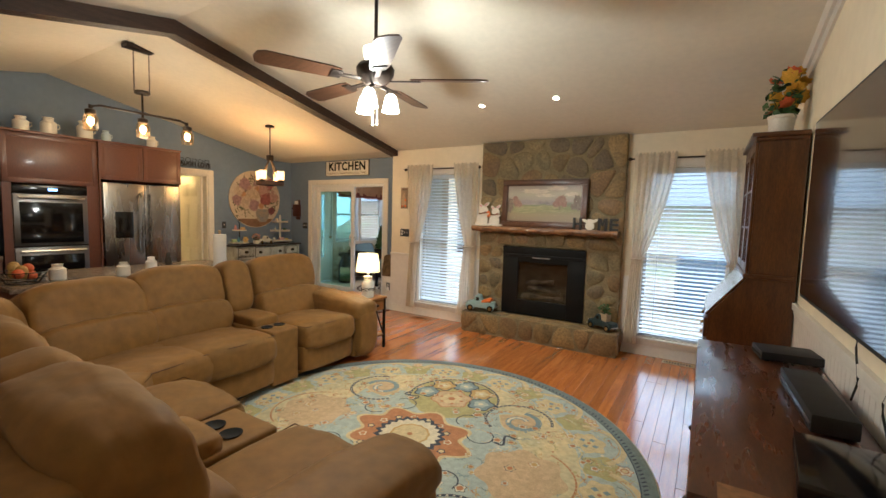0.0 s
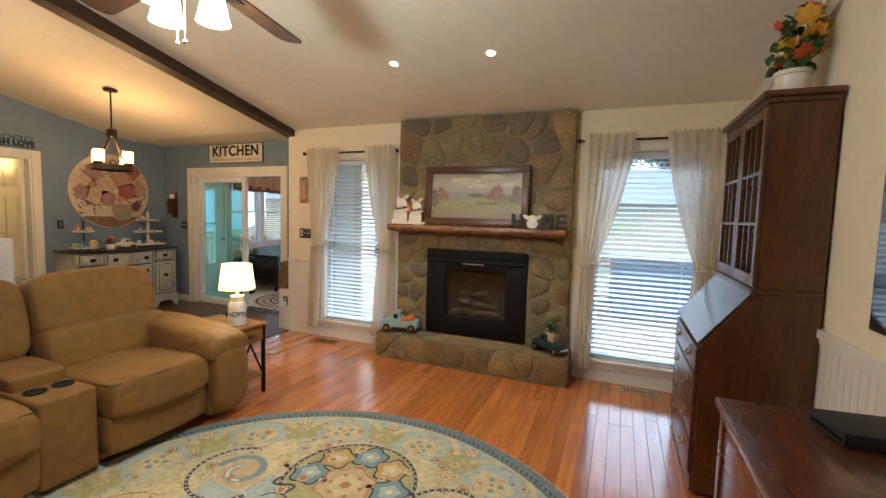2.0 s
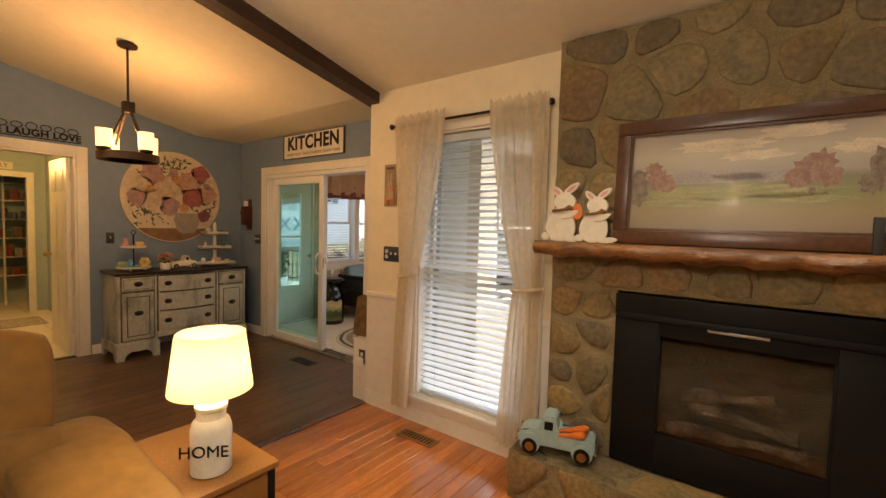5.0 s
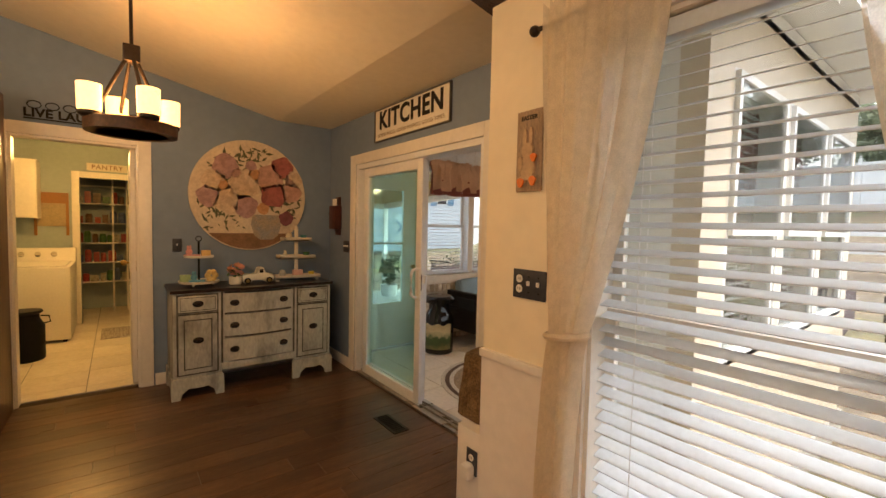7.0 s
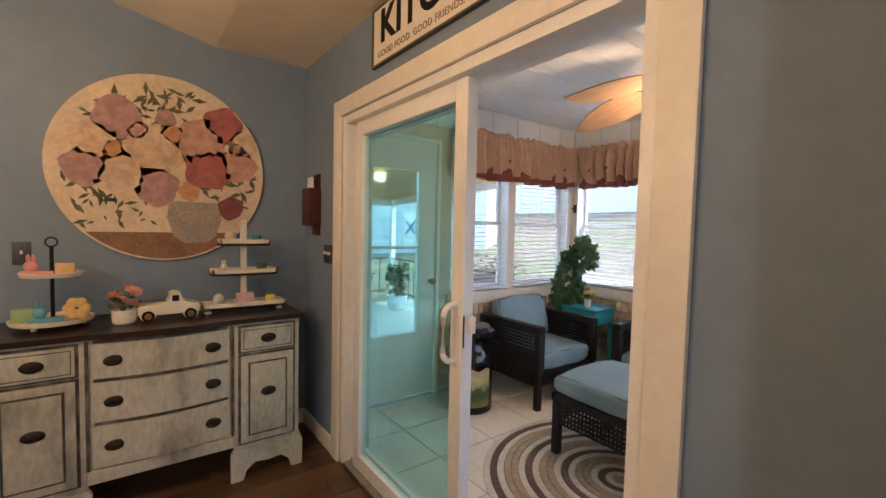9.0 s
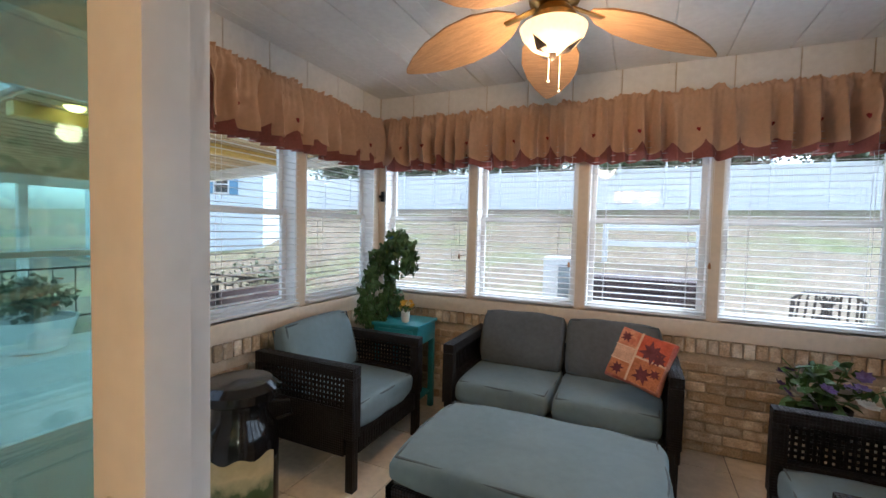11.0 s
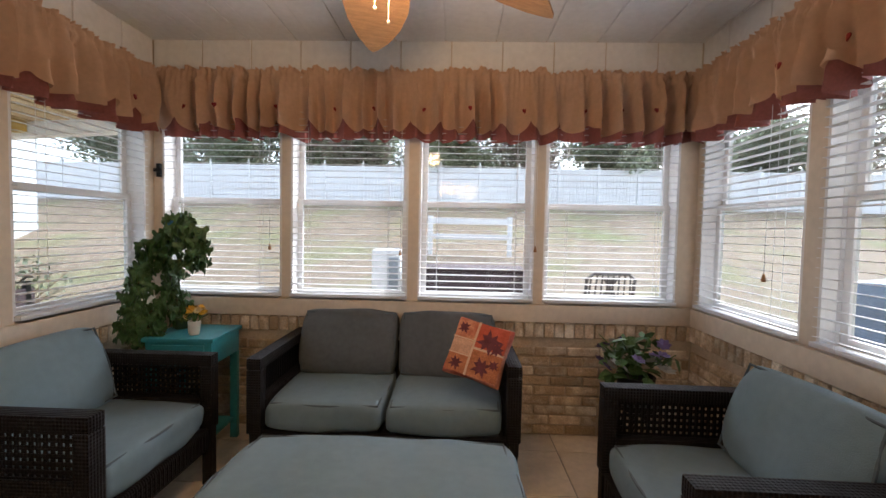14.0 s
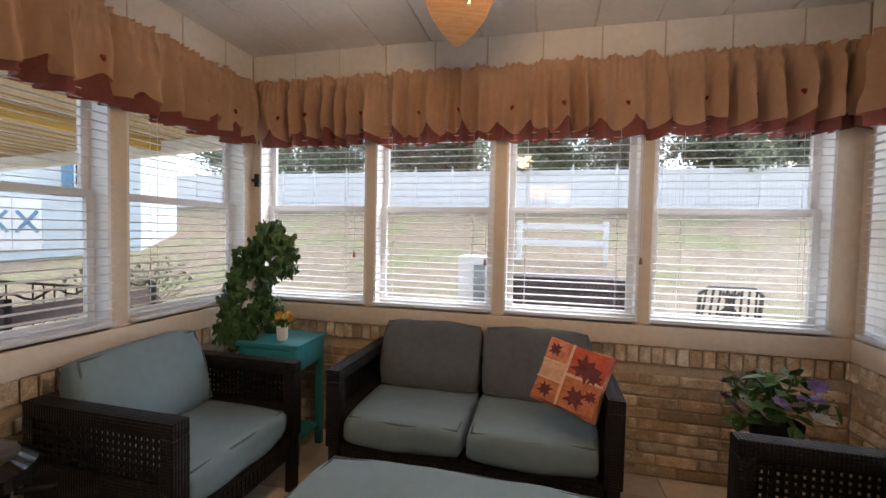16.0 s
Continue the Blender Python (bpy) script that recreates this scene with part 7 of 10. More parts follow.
M_PLEAF = mat("painted_olive_leaf", (0.11, 0.115, 0.06), 0.6, vary=0.4, scale=20)
rnd = random.Random(12)
bm = bmesh.new()
for _ in range(260):
    a, r = rnd.uniform(-0.5, 3.7), rnd.uniform(0.12, 0.48)
    x, y = r * math.cos(a), r * math.sin(a) - 0.02
    if math.hypot(x, y) > 0.47:
        continue
    s, t2 = rnd.uniform(0.02, 0.045), rnd.uniform(0, 6.28)
    c, s2 = math.cos(t2), math.sin(t2)
    z = 0.0194 + rnd.random() * 0.0004
    bm.faces.new([bm.verts.new((x + u * c - v * s2, y + u * s2 + v * c, z)) for u, v in ((-s, 0), (0, -s * 0.33), (s, 0), (0, s * 0.33))])
for _ in range(26):
    x, y = rnd.uniform(-0.38, -0.05), rnd.uniform(-0.34, -0.14)
    s, t2 = rnd.uniform(0.015, 0.035), rnd.uniform(0, 6.28)
    c, s2 = math.cos(t2), math.sin(t2)
    bm.faces.new([bm.verts.new((x + u * c - v * s2, y + u * s2 + v * c, 0.0195)) for u, v in ((-s, 0), (0, -s * 0.33), (s, 0), (0, s * 0.33))])
part("painted_leaves", bm, M_PLEAF, fp2, smooth=0)
for i, (x, y, r, k) in enumerate(((-0.36, -0.02, 0.10, 3), (0.38, 0.05, 0.10, 1), (0.40, 0.18, 0.085, 0), (-0.22, 0.26, 0.11, 3), (0.17, 0.18, 0.13, 1), (-0.32, 0.12, 0.10, 0), (-0.05, -0.10, 0.11, 3), (0.29, 0.29, 0.105, 2), (0.21, 0.02, 0.125, 2), (-0.20, -0.05, 0.125, 0), (-0.06, 0.10, 0.14, 0), (0.03, 0.20, 0.055, 4), (0.11, -0.12, 0.055, 4), (0.33, -0.21, 0.07, 5), (-0.25, 0.08, 0.055, 4), (0.38, 0.16, 0.06, 1), (0.0, 0.28, 0.05, 3), (-0.13, 0.20, 0.05, 1))):
    bm = bmesh.new()
    for j, f in enumerate((1.0, 0.76, 0.5, 0.26)):
        disc(bm, x + 0.06 * r * j * math.cos(i), y + 0.06 * r * j * math.sin(i), r * f, 0.0196 + 0.0012 * j, 0.0206 + 0.0012 * j, 22, 0.10, i + j)
    part("painted_rose", bm, TINTS[k], fp2, smooth=0)


# ---- signs ----
sg = thing("kitchen_sign", pose(-5.61, YS - 0.002, 2.288, 90), "white framed wooden sign reading KITCHEN", "sign")
part("board", boxes((-0.525, 0.525, -0.128, 0.128, 0, 0.012)), mat("white_sign_face", (0.74, 0.70, 0.62), 0.5, vary=0.05), sg)
part("frame", boxes((-0.535, 0.535, 0.128, 0.137, 0, 0.02), (-0.535, 0.535, -0.137, -0.128, 0, 0.02), (-0.535, -0.526, -0.128, 0.128, 0, 0.02), (0.526, 0.535, -0.128, 0.128, 0, 0.02)), mat("grey_sign_frame", (0.10, 0.09, 0.08), 0.6), sg)
lettering("lettering", "KITCHEN", 0.205, pose(0, 0.03, 0.013), M_BLACK, sg, 0.002, 1.08, 0.006)
lettering("lettering", "GOOD FOOD. GOOD FRIENDS. GOOD TIMES.", 0.042, pose(0, -0.088, 0.013), mat("gold_brown_letter", (0.25, 0.17, 0.09), 0.6), sg, 0.001, 1.12)
ls = thing("word_sign", pose(XP + 0.012, 3.70, 2.20, 90, 0, 90), "black metal word sign reading LIVE LAUGH LOVE", "sign")
lettering("lettering", "LIVE LAUGH LOVE", 0.085, pose(0, 0, 0), M_BLACK, ls, 0.003, 1.05, 0.003)
bm = boxes((-0.36, 0.36, -0.045, -0.036, -0.003, 0.003))
for i in range(7):
    tube(bm, [(-0.3 + 0.1 * i + 0.04 * math.cos(k * 0.785), 0.062 + 0.028 * math.sin(k * 0.785) * (1.3 if i == 3 else 1), 0) for k in range(8)], 0.004, 5, True)
part("scrollwork", bm, M_BLACK, ls)

# ---- wall phone and wooden letter rack ----
M_REDWOOD = mat("dark_red_wood", (0.075, 0.018, 0.012), 0.4, vary=0.25, scale=8)
wp = thing("letter_rack", pose(-6.93, YS - 0.001, 1.38), "dark red wooden wall box holding cards", "wall box")
part("box", boxes((-0.075, 0.075, -0.075, 0, 0, 0.24), bevel=0.008), M_REDWOOD, wp)
part("backboard", boxes((-0.06, 0.06, -0.012, 0.0, -0.06, 0.33), bevel=0.004), M_REDWOOD, wp)
part("card", boxes((-0.055, 0.045, -0.045, -0.04, 0.20, 0.31)), M_PLASTIC_W, wp, "cream card")
bm = bmesh.new()
cyl(bm, 0, 0, 0, 0.05, 0.018, seg=14, m=pose(-0.075, -0.04, 0.16, 0, -90))
part("crank", bm, M_BLACK, wp)

# ---- chandelier ----
M_AMBER = mat("lit_amber_glass", (0.80, 0.42, 0.15), 0.3, emit=(1.0, 0.50, 0.14), power=0.8)
CHX, CHY, CHZ = -5.40, 3.94, 1.88
chd = thing("chandelier", pose(CHX, CHY, CHZ), "round rustic wood and iron chandelier with lit amber glass", "chandelier")
zt = EAVE + (RIDGE - EAVE) * (YF - CHY) / (YF - YR) - CHZ
M_RINGWOOD = mat("rustic_ring_wood", (0.10, 0.042, 0.018), 0.5, vary=0.35, scale=6)
bm = bmesh.new()
lathe(bm, [(0.15, -0.03), (0.19, -0.03), (0.192, 0.02), (0.188, 0.025), (0.152, 0.025), (0.15, -0.03)], seg=40)
part("ring", bm, M_RINGWOOD, chd)
bm = bmesh.new()
rod(bm, (0, 0, 0.38), (0, 0, zt - 0.01), 0.008)
part("rod", bm, M_IRON, chd)
bm = bmesh.new()
lathe(bm, [(0.06, zt - 0.03), (0.065, zt - 0.01), (0.05, zt)], seg=24)
part("canopy", bm, M_IRON, chd)
part("hub", boxes((-0.035, 0.035, -0.035, 0.035, 0.32, 0.40), bevel=0.006), M_IRON, chd)
for k in range(4):
    a = radians(20 + 90 * k)
    c, s = math.cos(a), math.sin(a)
    bm = bmesh.new()
    rod(bm, (0.02 * c, 0.02 * s, 0.34), (0.165 * c, 0.165 * s, 0.02), 0.009)
    part("stay", bm, M_IRON, chd)
    bm = bmesh.new()
    lathe(bm, [(0.03, 0.02), (0.045, 0.03), (0.045, 0.045), (0.02, 0.05)], 0.172 * c, 0.172 * s, 18)
    cupp = part("candle_cup", bm, M_IRON, chd)
    bm = bmesh.new()
    lathe(bm, [(0.046, 0.05), (0.048, 0.17), (0.045, 0.17), (0.043, 0.055), (0.0, 0.052)], 0.172 * c, 0.172 * s, 20)
    part("glass_cylinder", bm, M_AMBER, chd, "lit amber glass cylinder").visible_shadow = False
    bm = bmesh.new()
    ball(bm, 0.172 * c, 0.172 * s, 0.11, 0.016, 0.016, 0.035, 10, 8)
    part("bulb", bm, M_BULB, chd).visible_shadow = False
lamp("chandelier_light", "POINT", (CHX, CHY, CHZ + 0.14), 5.6, 0.18, (1.0, 0.45, 0.12))

# ---- cabinets, fridge and wall oven ----
M_KCAB = mat("cherry_kitchen_cabinet", (0.10, 0.028, 0.009), 0.45, vary=0.2, scale=3, second=(0.10, 0.028, 0.010), stretch=(8, 8, 1), coat=0.2)
KX = -6.45
def cabinet(y0, y1, z0, z1, doors, label, name="wall_cabinet", depth=KX):
    c = thing(name, pose(0, 0, 0), label, "cabinet", "kitchen cabinets")
    part("body", boxes((XP + 0.002, depth - 0.02, y0, y1, z0, z1)), M_KCAB, c)
    n = doors
    for i in range(n):
        a, b = y0 + (y1 - y0) * i / n + 0.004, y0 + (y1 - y0) * (i + 1) / n - 0.004
        part("door", boxes((depth - 0.02, depth, a, b, z0 + 0.004, z1 - 0.03), (depth - 0.002, depth + 0.004, a, a + 0.05, z0 + 0.004, z1 - 0.03), (depth - 0.002, depth + 0.004, b - 0.05, b, z0 + 0.004, z1 - 0.03), (depth - 0.002, depth + 0.004, a + 0.05, b - 0.05, z0 + 0.004, z0 + 0.055), (depth - 0.002, depth + 0.004, a + 0.05, b - 0.05, z1 - 0.08, z1 - 0.03), bevel=0.002), M_KCAB, c)
    part("crown", boxes((XP + 0.002, depth + 0.03, y0, y1, z1 - 0.028, z1), bevel=0.006), M_KCAB, c)
    return c
cabinet(2.28, 3.24, 1.82, 2.30, 2, "cherry wood wall cabinet above the fridge")
cabinet(1.40, 2.26, 1.72, 2.30, 1, "cherry wood cabinet above the wall oven")
cabinet(1.40, 2.26, 0.0, 0.42, 1, "cherry wood cabinet under the wall oven", "base_cabinet")
cabinet(0.0, 1.38, 1.40, 2.30, 3, "cherry wood wall cabinets with plain doors", depth=-6.8)
cabinet(-1.18, 1.38, 0.0, 0.88, 4, "cherry wood base cabinets with plain doors", "base_cabinet")
part_side = thing("cabinet_panel", pose(0, 0, 0), "tall cherry wood end panel beside the fridge", "cabinet panel")
part("panel", boxes((XP + 0.002, KX + 0.03, 2.262, 2.278, 0, 2.30)), M_KCAB, part_side)
part("panel", boxes((XP + 0.002, KX - 0.06, 3.226, 3.244, 0, 1.818)), M_KCAB, part_side)
M_COUNTER = mat("speckled_dark_granite", (0.12, 0.09, 0.07), 0.25, vary=0.5, scale=40, second=(0.25, 0.2, 0.15))
solid("countertop", boxes((XP + 0.002, KX + 0.03, -1.18, 1.38, 0.88, 0.92), bevel=0.006), M_COUNTER, "dark speckled granite kitchen countertop", "countertop")
M_FRIDGE = mat("satin_stainless_steel", (0.33, 0.31, 0.28), 0.27, metal=1.0, vary=0.03, scale=2, stretch=(1, 6, 1))
fr = thing("refrigerator", pose(0, 0, 0), "stainless steel french-door refrigerator with water dispenser", "refrigerator")
part("body", boxes((XP + 0.03, KX - 0.04, 2.30, 3.215, 0.02, 1.78), bevel=0.006), M_MATTBLACK, fr)
for a, b in ((2.30, 2.755), (2.76, 3.215)):
    d = part("door", boxes((KX - 0.04, KX + 0.02, a, b, 0.72, 1.785), bevel=0.012), M_FRIDGE, fr)
    bm = bmesh.new()
    hy = b - 0.05 if a < 2.5 else a + 0.05
    tube(bm, [(KX + 0.02, hy, 0.86), (KX + 0.06, hy, 0.88), (KX + 0.065, hy, 1.25), (KX + 0.06, hy, 1.64), (KX + 0.02, hy, 1.66)], 0.013)
    part("handle", bm, M_FRIDGE, d)
part("freezer_drawer", boxes((KX - 0.04, KX + 0.02, 2.30, 3.215, 0.06, 0.71), bevel=0.012), M_FRIDGE, fr)
part("dispenser", boxes((KX + 0.018, KX + 0.024, 2.42, 2.62, 1.08, 1.42), bevel=0.003), M_GLOSSBLACK, fr)
M_OVENGLASS = mat("dark_oven_glass", (0.006, 0.006, 0.007), 0.08)
M_DARKSTEEL = mat("dark_stainless_steel", (0.20, 0.19, 0.18), 0.3, metal=1.0, vary=0.08, stretch=(1, 30, 1))
ov = thing("wall_oven", pose(0, 0, 0), "double stainless steel wall oven with dark glass doors", "oven")
part("case", boxes((XP + 0.05, KX - 0.02, 1.48, 2.14, 0.43, 1.70)), M_MATTBLACK, ov)
part("control_panel", boxes((KX - 0.02, KX + 0.012, 1.48, 2.14, 1.61, 1.70), bevel=0.004), M_GLOSSBLACK, ov)
part("display", boxes((KX + 0.0125, KX + 0.0135, 1.78, 1.86, 1.645, 1.67)), glow("blue_display", (0.2, 0.4, 1.0), 1.5), ov, "small blue lit display")
for a, b in ((0.45, 1.0), (1.02, 1.60)):
    d = part("oven_door", boxes((KX - 0.02, KX + 0.015, 1.48, 2.14, a, b), bevel=0.006), M_DARKSTEEL, ov)
    part("door_glass", boxes((KX + 0.0155, KX + 0.018, 1.53, 2.09, a + 0.03, b - 0.09), bevel=0.001), M_OVENGLASS, d)
    bm = bmesh.new()
    rod(bm, (KX + 0.06, 1.52, b - 0.04), (KX + 0.06, 2.10, b - 0.04), 0.012)
    for y in (1.56, 2.06):
        rod(bm, (KX + 0.01, y, b - 0.05), (KX + 0.06, y, b - 0.05), 0.008)
    part("handle", bm, M_CHROME, d)
part("oven_surround", boxes((KX - 0.02, KX, 1.40, 1.478, 0.42, 1.72), (KX - 0.02, KX, 2.142, 2.26, 0.42, 1.72)), M_KCAB, ov, "cherry wood stiles beside the oven")
# jars on the cabinets
for i, (x, y, r, h, c) in enumerate(((-6.62, 1.62, 0.07, 0.17, 0), (-6.62, 1.86, 0.075, 0.20, 0), (-6.62, 2.20, 0.08, 0.22, 0), (-6.62, 2.95, 0.06, 0.16, 0), (-6.62, 2.42, 0.05, 0.15, 1))):
    bm = bmesh.new()
    lathe(bm, [(r * 0.8, 0), (r, 0.01), (r, h * 0.68), (r * 0.62, h * 0.82), (r * 0.62, h * 0.92), (r * 0.75, h * 0.95), (r * 0.7, h), (0, h)], seg=20)
    tube(bm, [(0, r * 0.95, h * 0.35), (0, r * 1.35, h * 0.45), (0, r * 1.3, h * 0.65), (0, r * 0.9, h * 0.68)], 0.008, 6)
    solid("milk_jug", bm, (M_WHITECER, mat("pale_blue_enamel", (0.45, 0.55, 0.6), 0.4))[c], "white enamel milk jug on top of the cabinets", "jug", "jugs on the cabinets", m=pose(x, y, 2.30))
solid("storage_box", boxes((-0.12, 0.12, -0.22, 0.22, 0, 0.11), bevel=0.006), mat("red_white_box", (0.62, 0.45, 0.42), 0.5, second=(0.5, 0.08, 0.08), second_at=0.6), "flat red and white box on top of the cabinets", "box", m=pose(-6.65, 1.05, 2.30))

# ---- island with pendant ----
isl = thing("kitchen_island", pose(-4.98, 2.0, 0), "dark wooden kitchen island with a stone top", "island")
part("cabinet_body", boxes((-0.42, 0.42, -0.95, 0.95, 0, 0.80)), M_KCAB, isl)
part("worktop", boxes((-0.48, 0.52, -1.02, 1.02, 0.80, 0.84), bevel=0.008), M_COUNTER, isl)
pt = thing("paper_towel_roll", pose(-4.62, 2.72, 0.84), "white paper towel roll on a wooden holder", "paper towel")
bm = bmesh.new()
lathe(bm, [(0.02, 0.02), (0.065, 0.02), (0.067, 0.03), (0.067, 0.36), (0.064, 0.37), (0.02, 0.37)], seg=28)
part("roll", bm, mat("white_paper", (0.78, 0.76, 0.72), 0.9, vary=0.03, scale=30), pt)
bm = bmesh.new()
lathe(bm, [(0.08, 0), (0.08, 0.014), (0.012, 0.018), (0.012, 0.40), (0.018, 0.41), (0.0, 0.42)], seg=20)
part("holder", bm, M_WOODBOX, pt)
for i, (x, y, r, h) in enumerate(((-4.65, 1.80, 0.055, 0.13), (-4.68, 2.05, 0.05, 0.16), (-4.70, 2.22, 0.03, 0.19), (-4.75, 1.35, 0.06, 0.14))):
    bm = bmesh.new()
    lathe(bm, [(r * 0.85, 0), (r, 0.01), (r, h * 0.7), (r * 0.6, h * 0.82), (r * 0.65, h), (0, h)], seg=18)
    solid("canister", bm, (M_WHITECER, M_PLASTIC_W, mat("dark_bottle", (0.03, 0.025, 0.02), 0.15), M_WHITECER)[i], "small container standing on the kitchen island", "canister", "containers on the island", m=pose(x, y, 0.84))
fbk = thing("fruit_basket", pose(-4.72, 1.12, 0.84), "wire basket heaped with fruit on the island", "basket")
bm = bmesh.new()
for z, r in ((0.005, 0.10), (0.05, 0.14), (0.10, 0.16)):
    tube(bm, [(r * math.cos(i * 0.314), r * math.sin(i * 0.314), z) for i in range(20)], 0.004, 5, True)
for i in range(12):
    rod(bm, (0.10 * math.cos(i * 0.5236), 0.10 * math.sin(i * 0.5236), 0.005), (0.16 * math.cos(i * 0.5236), 0.16 * math.sin(i * 0.5236), 0.10), 0.003, 5)
part("wire_frame", bm, M_BLACK, fbk)
rnd = random.Random(8)
for i in range(9):
    bm = bmesh.new()
    ball(bm, rnd.uniform(-0.07, 0.07), rnd.uniform(-0.07, 0.07), 0.06 + 0.01 * i, 0.04)
    part("fruit", bm, mat("ripe_fruit", (0.5, 0.30, 0.08), 0.5, vary=0.3, scale=20) if i % 3 else M_REDFL, fbk)

pn = thing("island_pendant", pose(-5.0, 2.15, 2.24), "three-light black iron pendant with glass jars", "pendant light")
zb = RIDGE - 0.03 - 2.24
part("ceiling_plate", boxes((-0.06, 0.06, -0.15, 0.15, zb - 0.025, zb + 0.02), bevel=0.01), M_IRON, pn)
for y in (-0.07, 0.07):
    bm = bmesh.new()
    for k in range(24):
        z = 0.42 + (zb - 0.45) * k / 24
        tube(bm, [(0.006 * math.cos(i * 1.047) * (k % 2), y + 0.006 * math.cos(i * 1.047) * (1 - k % 2), z + 0.016 * math.sin(i * 1.047)) for i in range(6)], 0.002, 4, True)
    part("chain", bm, M_IRON, pn)
bm = bmesh.new()
lathe(bm, [(0.06, 0.40), (0.07, 0.41), (0.06, 0.43)], seg=20)
part("yoke", bm, M_IRON, pn)
bm = bmesh.new()
rod(bm, (0, 0, 0.18), (0, 0, 0.42), 0.01)
tube(bm, [(0, -0.44, 0.14), (0, -0.42, 0.19), (0, -0.36, 0.205), (0, 0.36, 0.205), (0, 0.42, 0.19), (0, 0.44, 0.14)], 0.012)
part("bar", bm, M_IRON, pn)
for y in (-0.44, 0.0, 0.44):
    bm = bmesh.new()
    lathe(bm, [(0.03, 0.10), (0.045, 0.115), (0.045, 0.15), (0.012, 0.165), (0.012, 0.2)], 0, y, 18)
    sk = part("socket", bm, M_IRON, pn)
    bm = bmesh.new()
    lathe(bm, [(0.058, -0.04), (0.062, 0.0), (0.062, 0.07), (0.045, 0.11), (0.043, 0.108), (0.06, 0.068), (0.06, 0.0), (0.056, -0.04)], 0, y, 22)
    gl = part("glass_jar", bm, glass("amber_jar_glass", (1.0, 0.92, 0.8)), pn, "clear glass jar shade")
    gl.visible_shadow = False
    bm = bmesh.new()
    ball(bm, 0, y, 0.045, 0.026, 0.026, 0.04, 12, 10)
    part("bulb", bm, glow("amber_filament_bulb", (1.0, 0.55, 0.18), 16), pn).visible_shadow = False
lamp("pendant_light", "POINT", (-5.0, 2.15, 2.2), 4.2, 0.25, (1.0, 0.72, 0.44))

# ---- laundry room and pantry seen through the doorway ----
LX, LY0, LY1 = -10.3, 2.3, 4.35
M_PALEBLUE = mat("pale_blue_wall_paint", (0.36, 0.43, 0.44), 0.7, vary=0.04, scale=2)
setting("floor_laundry", boxes((LX - 1.3, XP - 0.12, LY0 - 0.1, LY1 + 0.1, -0.2, -0.006)), M_GROUT, "grout bed of pale laundry room tiles", "floor")
PO = (3.48, 4.14, 0.0, 1.98)
setting("wall_laundry_back", wall_mesh("x", LX, LX - 0.1, LY0, LY1, 0, 2.44, [PO]), M_PALEBLUE, "pale blue laundry room wall", "wall")
setting("wall_laundry_side", boxes((LX - 1.3, XP - 0.12, LY1, LY1 + 0.1, 0, 2.44), (LX - 1.3, XP - 0.12, LY0 - 0.1, LY0, 0, 2.44)), M_PALEBLUE, "pale blue laundry room side walls", "wall")
setting("wall_pantry_back", boxes((LX - 1.3, LX - 1.2, LY0, LY1, 0, 2.44)), M_PALEBLUE, "pale pantry back wall", "wall")
setting("ceiling_laundry", boxes((LX - 1.3, XP - 0.12, LY0 - 0.1, LY1 + 0.1, 2.44, 2.54)), M_CEIL, "white laundry room ceiling", "ceiling")
trim("trim_pantry_opening", [(LX, LX + 0.02, PO[0] - 0.08, PO[0], 0, 2.06), (LX, LX + 0.02, PO[1], PO[1] + 0.08, 0, 2.06), (LX, LX + 0.02, PO[0], PO[1], 1.98, 2.06)], label="white casing round the pantry opening")
ps = thing("pantry_sign", pose(LX + 0.022, 3.78, 2.13, 90, 0, 90), "small cream sign reading PANTRY", "sign")
part("board", boxes((-0.22, 0.22, -0.05, 0.05, 0, 0.01)), M_TIERW, ps)
lettering("lettering", "PANTRY", 0.085, pose(0, 0, 0.011), mat("rust_letter", (0.2, 0.09, 0.04), 0.6), ps, 0.001, 1.1)
sh = thing("pantry_shelf", pose(0, 0, 0), "white wire pantry shelves full of cans and jars", "shelf")
for x, y0, y1 in ((LX - 1.19, LY0 + 0.6, LY1),):
    for z in (0.45, 0.75, 1.05, 1.35, 1.65, 1.92):
        part("shelf_board", boxes((x, x + 0.35, y0, y1, z, z + 0.015)), M_WHITE, sh)
    for y in (y0 + 0.3, (y0 + y1) / 2 + 0.2, y1 - 0.35):
        part("upright", boxes((x + 0.35, x + 0.37, y - 0.012, y + 0.012, 0, 2.1)), M_WHITE, sh)
rnd = random.Random(4)
CAN = [mat("grocery_%s" % nm, c, 0.4, vary=0.2, scale=20, second=tuple(k * 0.5 for k in c)) for nm, c in (("red", (0.4, 0.06, 0.05)), ("green", (0.08, 0.2, 0.06)), ("cream", (0.5, 0.45, 0.35)), ("brown", (0.2, 0.11, 0.05)), ("blue", (0.1, 0.15, 0.3)))]
for z in (0.465, 0.765, 1.065, 1.365, 1.665):
    y = 3.30
    while y < 4.28:
        r, h = rnd.uniform(0.03, 0.05), rnd.uniform(0.09, 0.2)
        bm = bmesh.new()
        if rnd.random() < 0.6:
            lathe(bm, [(r * 0.95, 0), (r, 0.006), (r, h * 0.85), (r * 0.8, h * 0.92), (r * 0.8, h), (0, h)], seg=12)
        else:
            box(bm, -0.03, 0.03, -r, r, 0, h, 0.003)
        solid("grocery_can", bm, rnd.choice(CAN), "packed grocery item on the pantry shelf", "grocery", "groceries on the shelves", m=pose(LX - 0.95, y + r, z))
        y += 2 * r + rnd.uniform(0.005, 0.03)
WX = -9.22
